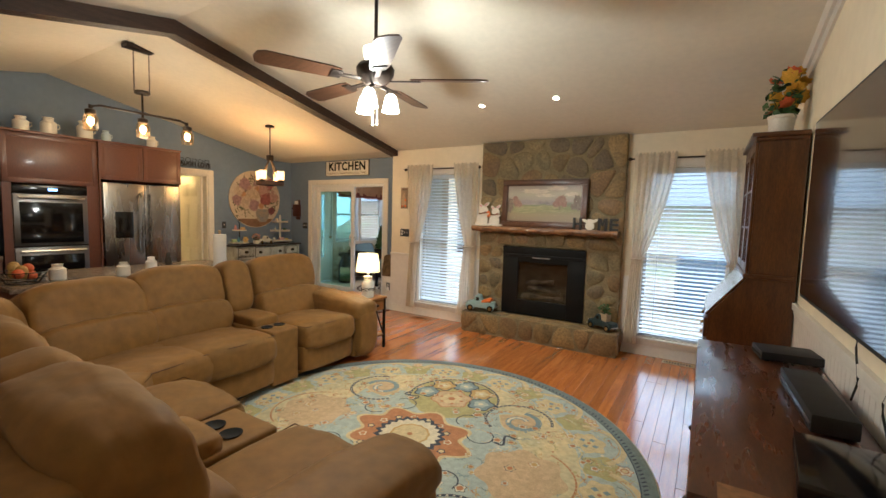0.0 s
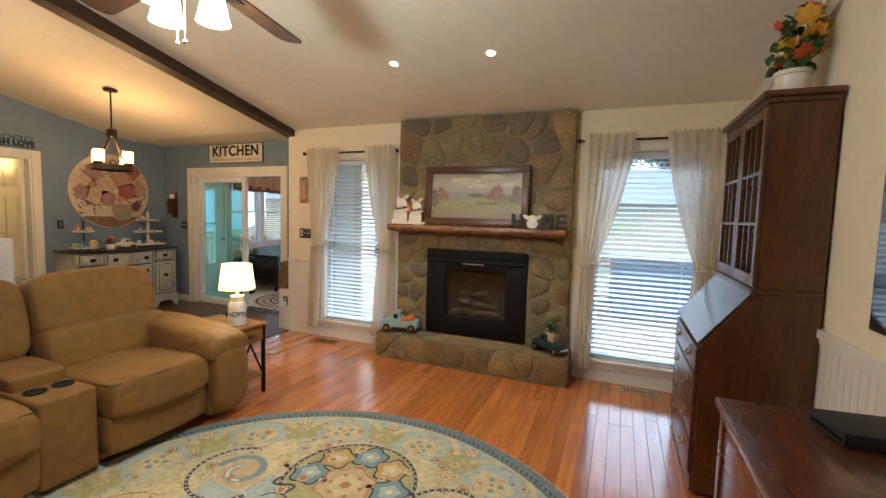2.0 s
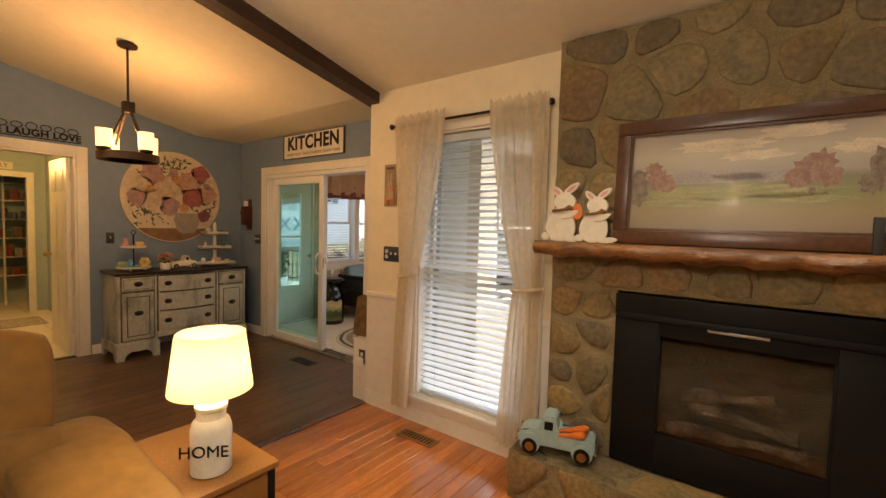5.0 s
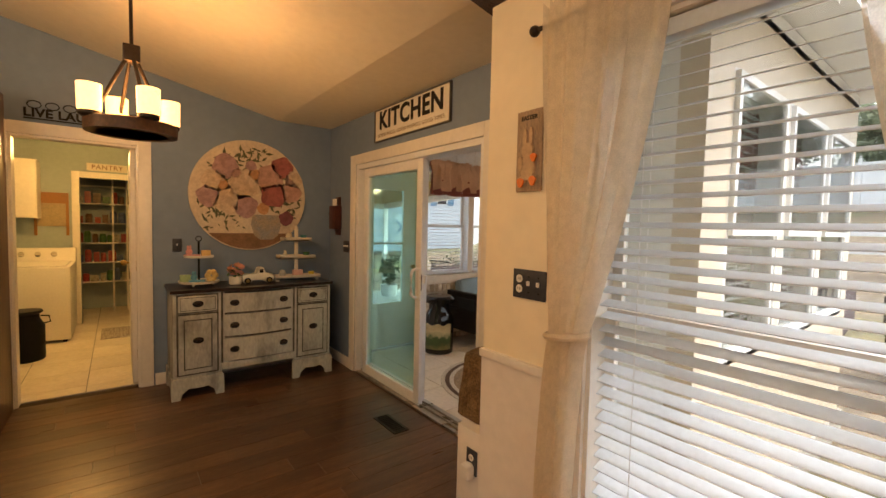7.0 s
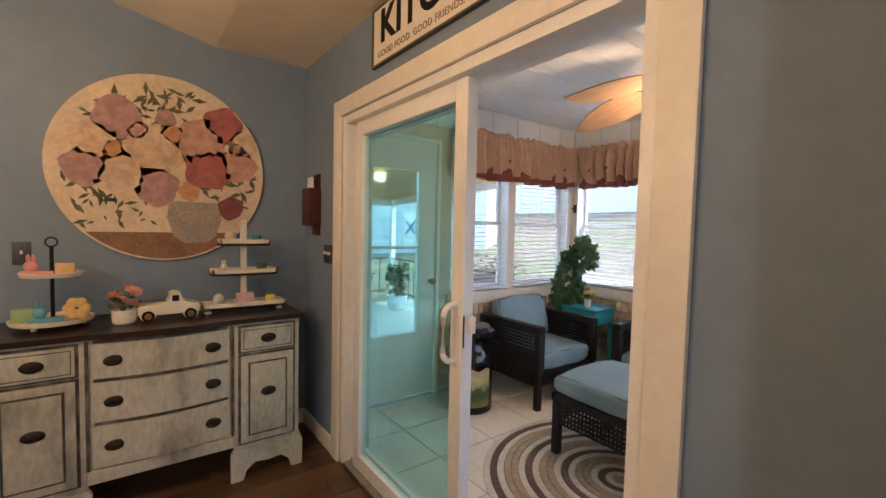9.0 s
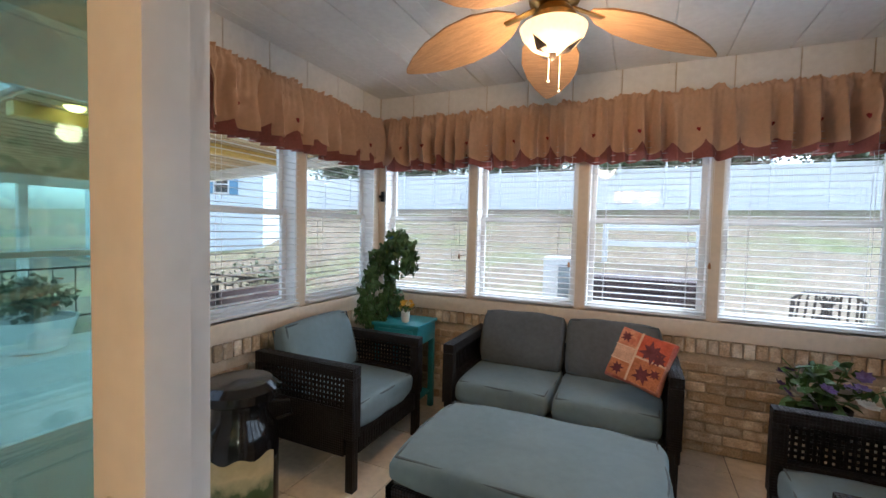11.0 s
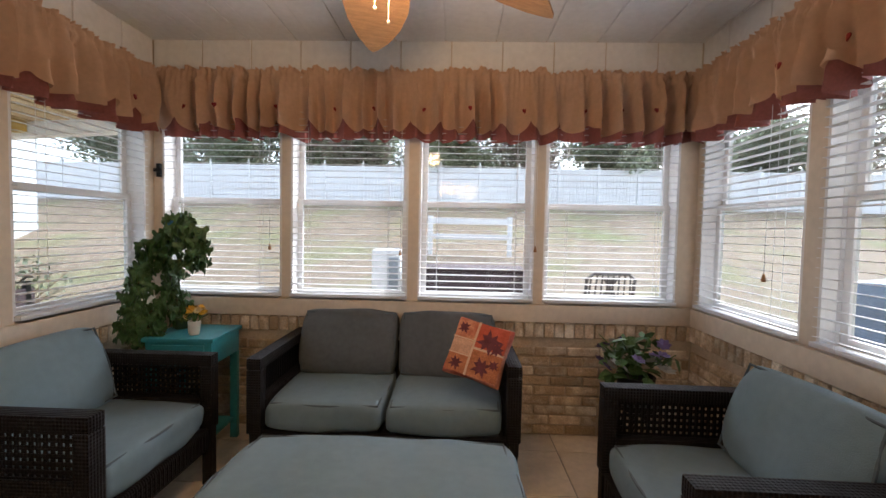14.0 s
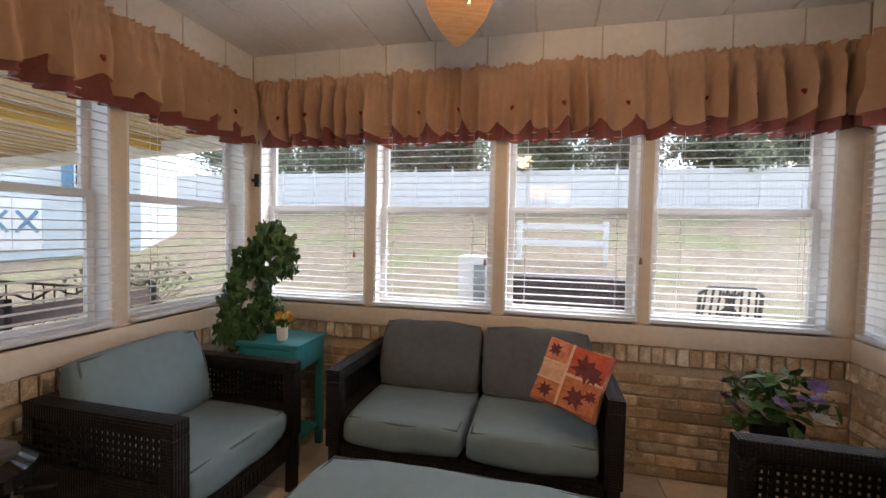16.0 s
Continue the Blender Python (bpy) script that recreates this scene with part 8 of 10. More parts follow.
for i, (y0, y1) in enumerate(((2.80, 3.44), (2.31, 2.78))):
    ws = thing("washing_machine", pose(0, 0, 0), "white top-loading washing machine in the laundry room", "washing machine", "laundry machines")
    part("cabinet", boxes((LX + 0.12, WX, y0, y1, 0.03, 0.87), bevel=0.02), M_PLASTIC_W, ws)
    part("lid", boxes((LX + 0.3, WX - 0.02, y0 + 0.04, y1 - 0.04, 0.872, 0.89), bevel=0.008), M_PLASTIC_W, ws)
    bm = bmesh.new()
    prism(bm, [(LX + 0.04, 0.85), (LX + 0.26, 0.87), (LX + 0.16, 1.04), (LX + 0.04, 1.04)], "y", y0, y1)
    cp = part("console", bm, M_PLASTIC_W, ws)
    for k in range(3):
        bm = bmesh.new()
        cyl(bm, 0, 0, 0, 0.03, 0.03, seg=14, m=pose(LX + 0.21, y0 + 0.13 + 0.15 * k, 0.96, 0, 60, 0))
        part("dial", bm, M_CHROME, cp)
    for y in (y0 + 0.06, y1 - 0.06):
        part("foot", boxes((WX - 0.1, WX - 0.05, y - 0.02, y + 0.02, 0, 0.03)), M_BLACK, ws)
lc = thing("wall_cabinet", pose(0, 0, 0), "white laundry wall cabinet above the machines", "cabinet")
part("body", boxes((LX + 0.01, LX + 0.34, 2.32, 3.10, 1.42, 2.14)), M_WHITE, lc)
for a, b in ((2.33, 2.71), (2.72, 3.09)):
    part("door", boxes((LX + 0.34, LX + 0.36, a, b, 1.43, 2.13), bevel=0.003), M_WHITE, lc)
wb = thing("washboard", pose(LX + 0.002, 3.20, 1.26), "old wooden washboard hanging on the pale blue wall", "washboard")
part("frame", boxes((0, 0.02, -0.17, -0.14, -0.06, 0.5), (0, 0.02, 0.14, 0.17, -0.06, 0.5), (0, 0.018, -0.14, 0.14, 0.36, 0.5)), M_HONEY, wb)
part("board", boxes((0.004, 0.012, -0.14, 0.14, 0.06, 0.36)), mat("tarnished_zinc", (0.34, 0.27, 0.16), 0.5, metal=0.3), wb)
mk = thing("milk_can", pose(-8.62, 3.13, 0), "black metal milk can used as a bin", "milk can")
bm = bmesh.new()
lathe(bm, [(0.14, 0), (0.15, 0.01), (0.15, 0.34), (0.11, 0.42), (0.11, 0.46), (0.14, 0.48), (0.13, 0.5), (0.0, 0.5)], seg=24)
part("body", bm, M_BLACK, mk)
for s in (-1, 1):
    bm = bmesh.new()
    tube(bm, [(0.0, s * 0.14, 0.36), (0, s * 0.19, 0.37), (0, s * 0.18, 0.43), (0, s * 0.115, 0.44)], 0.008, 6)
    part("handle", bm, M_BLACK, mk)
solid("doormat", boxes((-9.75, -9.15, 3.70, 4.15, 0.0, 0.012), bevel=0.004), mat("striped_mat", (0.30, 0.26, 0.22), 0.95, second=(0.5, 0.45, 0.4), scale=9, stretch=(1, 6, 1)), "striped grey and white mat on the laundry floor", "mat")
# the open door leaf
pd = thing("panel_door", pose(XP - 0.125, 3.985, 0.01, 0, 0, 180), "cream six-panel door standing open into the laundry room", "door")
part("leaf", boxes((0.0, 0.70, -0.018, 0.018, 0, 2.02), bevel=0.002), M_WHITE, pd)
for x0 in (0.10, 0.39):
    for a, b in ((0.18, 0.80), (0.95, 1.55), (1.68, 1.90)):
        for s in (-1, 1):
            part("panel", boxes((x0, x0 + 0.21, s * 0.018, s * 0.024, a, b), bevel=0.004), M_WHITE, pd)
for z in (0.25, 1.02, 1.82):
    bm = bmesh.new()
    cyl(bm, 0.0, -0.022, z - 0.045, z + 0.045, 0.007, seg=10)
    box(bm, 0.0, 0.03, -0.021, -0.018, z - 0.045, z + 0.045)
    part("hinge", bm, M_BRASS, pd)
for s in (-1, 1):
    bm = bmesh.new()
    rod(bm, (0.64, s * 0.018, 1.0), (0.64, s * 0.05, 1.0), 0.01)
    ball(bm, 0.64, s * 0.065, 1.0, 0.028)
    part("knob", bm, M_BRASS, pd)
sp2 = thing("spot_light", pose(-8.9, 3.7, 2.44), "white track spotlight on the laundry ceiling", "spotlight")
bm = bmesh.new()
lathe(bm, [(0.05, -0.015), (0.05, 0.0)], seg=18)
part("base", bm, M_WHITE, sp2)
bm = bmesh.new()
rod(bm, (0, 0, -0.09), (0, 0, -0.01), 0.008)
cyl(bm, 0, 0, -0.06, 0.06, 0.04, 0.03, 16, m=pose(0.03, 0.02, -0.12, 0, -50, 0))
part("head", bm, M_WHITE, sp2)
bm = bmesh.new()
cyl(bm, 0, 0, -0.062, -0.058, 0.034, seg=16, m=pose(0.03, 0.02, -0.12, 0, -50, 0))
part("lit_lens", bm, M_BULB, sp2)
lamp("laundry_light", "POINT", (-8.75, 3.55, 2.15), 9.5, 0.12, (1.0, 0.54, 0.15))
# ---- sunroom furniture ----
M_WICKER = mat("dark_brown_wicker", (0.007, 0.005, 0.0055), 0.55, vary=0.35, scale=30, bump=0.8, bump_scale=220)
M_WICKER.node_tree.nodes["Principled BSDF"].inputs["Specular IOR Level"].default_value = 0.3
def woven(m, scale=24.0):
    """Adds the ridges of an over-and-under weave to a material's relief."""
    nt = m.node_tree
    tc = nt.nodes.new("ShaderNodeTexCoord")
    hs = []
    for ax in ("X", "Y", "Z"):
        w = nt.nodes.new("ShaderNodeTexWave")
        w.bands_direction = ax
        w.inputs["Scale"].default_value = scale
        w.inputs["Distortion"].default_value = 0.6
        nt.links.new(tc.outputs["Object"], w.inputs[0])
        hs.append(w.outputs["Fac"])
    last = hs[0]
    for h in hs[1:]:
        mm = nt.nodes.new("ShaderNodeMath")
        mm.operation = "MULTIPLY_ADD"
        mm.inputs[1].default_value = 1.0
        nt.links.new(h, mm.inputs[0])
        nt.links.new(last, mm.inputs[2])
        last = mm.outputs[0]
    bp = nt.nodes.new("ShaderNodeBump")
    bp.inputs["Strength"].default_value = 0.6
    bp.inputs["Distance"].default_value = 0.004
    nt.links.new(last, bp.inputs["Height"])
    nt.links.new(bp.outputs[0], nt.nodes["Principled BSDF"].inputs["Normal"])


woven(M_WICKER)
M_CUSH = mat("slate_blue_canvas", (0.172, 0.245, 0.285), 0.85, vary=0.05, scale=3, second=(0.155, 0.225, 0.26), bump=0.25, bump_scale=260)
# darker tone for the loveseat's back cushions
M_CUSHG = mat("darker_canvas", (0.105, 0.122, 0.135), 0.85, vary=0.1, scale=4, bump=0.25, bump_scale=260)
M_PIPE = mat("dark_piping", (0.085, 0.115, 0.135), 0.8)


def weave_panel(bm, x0, x1, z0, z1, y0, y1, hole=0.011, strip=0.015):
    """An open woven grid of flat strips between two frame members (in the x-z plane)."""
    n = max(2, int((x1 - x0) / (hole + strip)))
    for i in range(n + 1):
        x = x0 + (x1 - x0) * i / n
        box(bm, x - strip / 2, x + strip / 2, y0, (y0 + y1) / 2 + 0.001, z0, z1)
    n = max(2, int((z1 - z0) / (hole + strip)))
    for i in range(n + 1):
        z = z0 + (z1 - z0) * i / n
        box(bm, x0, x1, (y0 + y1) / 2 - 0.001, y1, z - strip / 2, z + strip / 2)


def piping(bm, sx, sy, z, r=0.005, inset=0.0):
    pts = []
    for i in range(48):
        a = i * 6.283 / 48
        c, s = math.cos(a), math.sin(a)
        k = 1 / max(abs(c), abs(s)) * (1 - 0.06 * (2 * abs(c * s)) ** 2)
        pts.append((c * k * (sx / 2 - inset), s * k * (sy / 2 - inset), z))
    tube(bm, pts, r, 5, True)


def cushion(parent, name, sx, sy, sz, m, material, n=10, crown=0.30):
    bm = bmesh.new()
    pillow(bm, sx, sy, sz, None, n + 8, crown)
    crumple(bm, 0.013, 6, sx * 9 + m.translation.x * 5 + sy)
    bmesh.ops.transform(bm, matrix=m, verts=bm.verts)
    c = part(name, bm, material, parent, smooth=80)
    bm = bmesh.new()
    piping(bm, sx, sy, sz * (0.5 - crown * 0.38), 0.0055, 0.012)
    piping(bm, sx, sy, -sz * (0.5 - crown * 0.38), 0.0055, 0.012)
    bmesh.ops.transform(bm, matrix=m, verts=bm.verts)
    part("piping", bm, M_PIPE, c)


def wicker_seat(name, m, width, seats, label, category, group="", dark_backs=False):
    """Front towards -y; width across x; depth about 0.72."""
    t = thing(name, m, label, category, group)
    dep, arm_z, arm_w = 0.72, 0.69, 0.075
    hw = width / 2
    for s in (-1, 1):
        xi = s * (hw - arm_w)
        a, b = sorted((s * hw, xi))
        bm = bmesh.new()
        box(bm, a, b, -dep / 2, dep / 2, arm_z - 0.06, arm_z, 0.008)
        ar = part("arm_rail", bm, M_WICKER, t)
        for p0 in (-dep / 2, dep / 2 - 0.06):
            part("arm_post", boxes((a, b, p0, p0 + 0.06, 0.30, arm_z - 0.06), bevel=0.006), M_WICKER, t)
        part("side_panel", boxes((a, b, -dep / 2 + 0.06, dep / 2 - 0.06, 0.20, 0.46), bevel=0.004), M_WICKER, t)
        weave = bmesh.new()
        weave_panel(weave, -dep / 2 + 0.06, dep / 2 - 0.06, 0.46, arm_z - 0.06, -0.004, 0.004)
        bmesh.ops.transform(weave, matrix=pose(s * (hw - 0.012), 0, 0, 0, 0, 90), verts=weave.verts)
        part("woven_panel", weave, M_WICKER, ar, smooth=0)
        for y in (-dep / 2 + 0.03, dep / 2 - 0.03):
            part("leg", boxes((a + 0.012, b - 0.012, y - 0.024, y + 0.024, 0, 0.30), bevel=0.004), M_WICKER, t)
    bm = boxes((-hw + arm_w, hw - arm_w, -dep / 2 + 0.01, -dep / 2 + 0.05, 0.20, 0.31), (-hw + arm_w, hw - arm_w, dep / 2 - 0.05, dep / 2 - 0.01, 0.20, 0.62), (-hw + arm_w, hw - arm_w, -dep / 2 + 0.05, dep / 2 - 0.05, 0.27, 0.30), bevel=0.004)
    part("seat_frame", bm, M_WICKER, t)
    weave = bmesh.new()
    weave_panel(weave, -hw + 0.12, hw - 0.12, 0.215, 0.295, -dep / 2 + 0.004, -dep / 2 + 0.011)
    part("woven_apron", weave, M_WICKER, t, smooth=0)
    w = (width - 2 * arm_w) / seats
    for i in range(seats):
        x = -hw + arm_w + w * (i + 0.5)
        cushion(t, "seat_cushion", w - 0.008, 0.66, 0.165, pose(x, -0.02, 0.385), M_CUSH)
        cushion(t, "back_cushion", w - 0.008, 0.41, 0.19, pose(x, dep / 2 - 0.14, 0.635, 72), M_CUSHG if dark_backs else M_CUSH, crown=0.52)
    return t


wicker_seat("loveseat", pose(-5.565, 8.405, SZ), 1.39, 2, "dark wicker loveseat with slate blue cushions", "loveseat", dark_backs=True)
wicker_seat("wicker_armchair", pose(-6.82, 7.75, SZ, 0, 0, 90), 0.80, 1, "dark wicker armchair with slate blue cushions", "armchair", "wicker armchairs")
wicker_seat("wicker_armchair", pose(-4.20, 7.47, SZ, 0, 0, -91), 0.80, 1, "dark wicker armchair with slate blue cushions", "armchair", "wicker armchairs")

ot = thing("ottoman", pose(-5.49, 7.28, SZ), "long dark wicker ottoman with a slate blue cushion", "ottoman")
OW, OD = 0.51, 0.33
for sx in (-1, 1):
    for sy in (-1, 1):
        part("leg", boxes((sx * (OW - 0.03) - 0.025, sx * (OW - 0.03) + 0.025, sy * (OD - 0.03) - 0.025, sy * (OD - 0.03) + 0.025, 0, 0.40), bevel=0.004), M_WICKER, ot)
part("frame", boxes((-OW, OW, -OD, -OD + 0.03, 0.36, 0.41), (-OW, OW, OD - 0.03, OD, 0.36, 0.41), (-OW, -OW + 0.03, -OD, OD, 0.36, 0.41), (OW - 0.03, OW, -OD, OD, 0.36, 0.41), (-OW + 0.03, OW - 0.03, -OD + 0.03, OD - 0.03, 0.385, 0.405), bevel=0.003), M_WICKER, ot)
for y in (-OD + 0.012, OD - 0.012):
    w = bmesh.new()
    weave_panel(w, -OW + 0.05, OW - 0.05, 0.22, 0.36, y - 0.004, y + 0.004)
    part("woven_panel", w, M_WICKER, ot, smooth=0)
for x in (-OW + 0.012, OW - 0.012):
    w = bmesh.new()
    weave_panel(w, -OD + 0.05, OD - 0.05, 0.22, 0.36, -0.004, 0.004)
    bmesh.ops.transform(w, matrix=pose(x, 0, 0, 0, 0, 90), verts=w.verts)
    part("woven_panel", w, M_WICKER, ot, smooth=0)
cushion(ot, "cushion", OW * 2 + 0.02, OD * 2 + 0.02, 0.135, pose(0, 0, 0.475), M_CUSH, 14)

# throw pillow
def pinch_sides(bm):
    """Pulls the middles of the four sides in, so that the corners stand out."""
    for v in bm.verts:
        x, y = v.co.x, v.co.y
        v.co.x *= 1 - 0.13 * max(0, 1 - (y / 0.18) ** 2) * (abs(x) / 0.18) ** 2
        v.co.y *= 1 - 0.13 * max(0, 1 - (x / 0.18) ** 2) * (abs(y) / 0.18) ** 2


M_PILL = mat("autumn_print_cloth", (0.44, 0.085, 0.055), 0.8, vary=0.25, scale=9, second=(0.58, 0.25, 0.16), bump=0.1)
tp = thing("throw_pillow", pose(-5.08, 8.20, 0.625, 62, 0, -14) @ pose(0, 0, 0, 0, 0, -12) @ Matrix.Scale(0.93, 4), "orange and red leaf-print throw pillow on the loveseat", "pillow")
bm = bmesh.new()
pillow(bm, 0.36, 0.36, 0.12, None, 12, 0.5)
pinch_sides(bm)
part("cover", bm, M_PILL, tp, smooth=80)
M_PLUM = mat("plum_print", (0.14, 0.03, 0.045), 0.8, vary=0.3, scale=20)
M_BUFF = mat("buff_print", (0.62, 0.38, 0.26), 0.8, vary=0.2, scale=14)
def on_pillow(x, y, lift=0.0):
    return (x, y, 0.0665 + lift - 0.0245 * ((abs(x) / 0.2) ** 4 + (abs(y) / 0.2) ** 4))


def patch(name, x0, x1, y0, y1, mt, lift, n=6):
    bm = bmesh.new()
    g = [[bm.verts.new(on_pillow(x0 + (x1 - x0) * i / n, y0 + (y1 - y0) * j / n, lift)) for j in range(n + 1)] for i in range(n + 1)]
    for i in range(n):
        for j in range(n):
            bm.faces.new((g[i][j], g[i + 1][j], g[i + 1][j + 1], g[i][j + 1]))
    part(name, bm, mt, tp)


M_PRINTO = mat("orange_red_print", (0.52, 0.10, 0.05), 0.8, vary=0.2, scale=18, second=(0.40, 0.07, 0.03))
M_PRINTB = mat("rust_brown_print", (0.36, 0.12, 0.045), 0.8, vary=0.3, scale=16, second=(0.52, 0.20, 0.09))
M_PRINTP = mat("peach_print", (0.62, 0.30, 0.17), 0.8, vary=0.25, scale=16, second=(0.45, 0.13, 0.07))
for q in ((-0.15, -0.035, 0.045, 0.15, M_PRINTP), (-0.15, -0.035, -0.045, 0.035, M_BUFF), (-0.15, -0.035, -0.15, -0.055, M_PRINTB), (-0.02, 0.15, 0.01, 0.15, M_PRINTO), (-0.02, 0.15, -0.15, -0.005, M_PRINTB)):
    patch("printed_patch", *q, 0.0)
for q in ((-0.034, -0.021, -0.155, 0.155), (-0.155, -0.034, 0.036, 0.044), (-0.155, -0.034, -0.054, -0.046), (-0.021, 0.155, -0.004, 0.009)):
    patch("cream_stripe", *q, mat("cream_print", (0.66, 0.48, 0.34), 0.8, vary=0.1) if "cream_print" not in bpy.data.materials else bpy.data.materials["cream_print"], 0.0004)
for (x, y, r, t0) in ((0.055, 0.055, 0.078, 0.2), (0.105, 0.03, 0.05, 1.0), (0.05, -0.09, 0.062, 2.0), (0.115, -0.06, 0.035, 0.9), (-0.11, 0.10, 0.042, 0.6), (-0.095, -0.105, 0.045, 0.3)):
    bm = bmesh.new()
    pts = [bm.verts.new(on_pillow(x + r * (1.0, 0.55, 0.8, 0.42)[i % 4] * math.cos(t0 + i * 0.3927), y + r * (1.0, 0.55, 0.8, 0.42)[i % 4] * math.sin(t0 + i * 0.3927), 0.0012)) for i in range(16)]
    bm.faces.new(pts)
    part("printed_leaf", bm, M_PLUM, tp, smooth=0)

# teal side table
M_TEAL = mat("teal_painted_wood", (0.035, 0.26, 0.31), 0.45, vary=0.12, scale=6, bump=0.08)
tq = thing("side_table", pose(-6.775, 8.45, SZ, 0, 0, 3), "small teal painted side table with one drawer", "table")
part("tabletop", boxes((-0.20, 0.20, -0.185, 0.185, 0.695, 0.72), bevel=0.006), M_TEAL, tq)
part("apron", boxes((-0.185, 0.185, -0.17, 0.17, 0.56, 0.695), bevel=0.003), M_TEAL, tq)
dr = part("drawer", boxes((-0.145, 0.145, -0.18, -0.17, 0.58, 0.68), bevel=0.003), M_TEAL, tq)
bm = bmesh.new()
ball(bm, 0, -0.195, 0.63, 0.012)
part("knob", bm, M_BLACK, dr)
for sx in (-1, 1):
    for sy in (-1, 1):
        part("leg", boxes((sx * 0.165 - 0.022, sx * 0.165 + 0.022, sy * 0.150 - 0.018, sy * 0.150 + 0.018, 0, 0.56), bevel=0.003), M_TEAL, tq)
part("lower_shelf", boxes((-0.165, 0.165, -0.15, 0.15, 0.12, 0.135)), M_TEAL, tq)
ZT = SZ + 0.72
bouquet("flower_vase", pose(-6.73, 8.37, ZT), "little white vase of yellow flowers on the table", "flowers", [(0.025, 0), (0.03, 0.01), (0.034, 0.08), (0.03, 0.08), (0.028, 0.07)], M_WHITECER, (0.06, 0.05, 0.04), [(M_YELLOW, 12, 0.025), (mat("cream_petal", (0.66, 0.52, 0.25), 0.6), 6, 0.025)], 26, 0.03, 15, 0.12)
iv = thing("ivy_plant", pose(-6.90, 8.52, ZT), "trailing green ivy arched over the teal table", "plant")
bm = bmesh.new()
lathe(bm, [(0.04, 0), (0.045, 0.01), (0.055, 0.07), (0.058, 0.075), (0.05, 0.075), (0.045, 0.06), (0, 0.06)])
part("pot", bm, mat("green_glazed_pot", (0.04, 0.09, 0.05), 0.4, vary=0.2), iv)
M_IVY = mat("ivy_leaf", (0.030, 0.085, 0.022), 0.5, vary=0.4, scale=10, second=(0.07, 0.15, 0.045))


def ivy_leaves(bm, n, centre, radius, size, seed):
    """Five-pointed leaves, each hanging tip down and turned its own way."""
    rnd = random.Random(seed)
    outline = ((0.0, 0.0), (0.34, 0.18), (0.50, 0.02), (0.42, -0.30), (0.20, -0.42), (0.0, -0.95), (-0.20, -0.42), (-0.42, -0.30), (-0.50, 0.02), (-0.34, 0.18))
    for _ in range(n):
        d3 = Vector((rnd.gauss(0, 1), rnd.gauss(0, 1), rnd.gauss(0, 1))).normalized()
        c = Vector(centre) + d3 * radius * rnd.random() ** 0.5
        q = Euler((radians(rnd.uniform(55, 115)), radians(rnd.uniform(-35, 35)), rnd.uniform(0, 6.283))).to_matrix()
        sz = size * rnd.uniform(0.6, 1.2)
        mid = bm.verts.new(c + q @ Vector((0, -0.25 * sz, 0.10 * sz)))
        ring = [bm.verts.new(c + q @ Vector((x * sz, y * sz, 0))) for x, y in outline]
        for a, b in zip(ring, ring[1:] + ring[:1]):
            bm.faces.new((mid, a, b))


stems = (
    [(0.0, 0.0, 0.06), (-0.05, -0.03, 0.30), (-0.04, -0.06, 0.52), (0.02, -0.10, 0.65), (0.11, -0.13, 0.64), (0.19, -0.15, 0.53), (0.18, -0.15, 0.40)],
    [(-0.03, -0.05, 0.54), (-0.11, -0.10, 0.50), (-0.16, -0.13, 0.36), (-0.18, -0.15, 0.20), (-0.18, -0.17, 0.06), (-0.15, -0.20, 0.0)],
    [(0.0, 0.0, 0.06), (-0.08, -0.10, 0.16), (-0.12, -0.18, 0.08), (-0.06, -0.20, 0.03), (0.02, -0.18, 0.02)],
)
bm = bmesh.new()
for path in stems:
    tube(bm, path, 0.005, 6)
part("vine", bm, mat("vine_stem", (0.09, 0.07, 0.03), 0.7), iv)
bm = bmesh.new()
for q, (path, cnt, rr) in enumerate(zip(stems, (22, 20, 10), (0.075, 0.065, 0.06))):
    for i in range(cnt):
        k = (i + 0.5) / cnt * (len(path) - 1)
        p = Vector(path[int(k)]).lerp(Vector(path[min(int(k) + 1, len(path) - 1)]), k - int(k))
        ivy_leaves(bm, 22, p, rr * (0.8 + 0.5 * math.sin(i * 1.9) ** 2), 0.062, 100 * q + i)
part("foliage", bm, M_IVY, iv, smooth=0)
bm = bmesh.new()
ball(bm, 0, 0, 0, 0.03, 0.02, 0.022)
ball(bm, 0.028, 0, 0.016, 0.014)
solid("bird_ornament", bm, mat("blue_feather", (0.04, 0.17, 0.34), 0.6), "small blue bird ornament among the ivy", "ornament", m=pose(-6.87, 8.37, ZT + 0.64))

# painted milk can used as a stool
M_SCENE = painted("painted_forest_scene", [(0.0, (0.18, 0.16, 0.06)), (0.25, (0.05, 0.09, 0.03)), (0.5, (0.06, 0.11, 0.04)), (0.62, (0.35, 0.34, 0.2)), (0.8, (0.55, 0.47, 0.26)), (1.0, (0.42, 0.36, 0.2))], 14, 0.3, 2, 0.06, 0.34, 0.4)
mc = thing("milk_can", pose(-6.86, 6.98, SZ), "black milk can painted with a forest scene", "milk can")
bm = bmesh.new()
lathe(bm, [(0.17, 0), (0.18, 0.01), (0.18, 0.40), (0.15, 0.48), (0.125, 0.52), (0.125, 0.60), (0.16, 0.62), (0.16, 0.64), (0.12, 0.66), (0.05, 0.67), (0, 0.67)], seg=32)
part("body", bm, M_GLOSSBLACK, mc)
bm = bmesh.new()
lathe(bm, [(0.175, 0.605), (0.19, 0.615), (0.19, 0.655), (0.15, 0.685), (0, 0.69)], seg=32)
part("seat_pad", bm, M_GLOSSBLACK, mc)
bm = bmesh.new()
n = 16
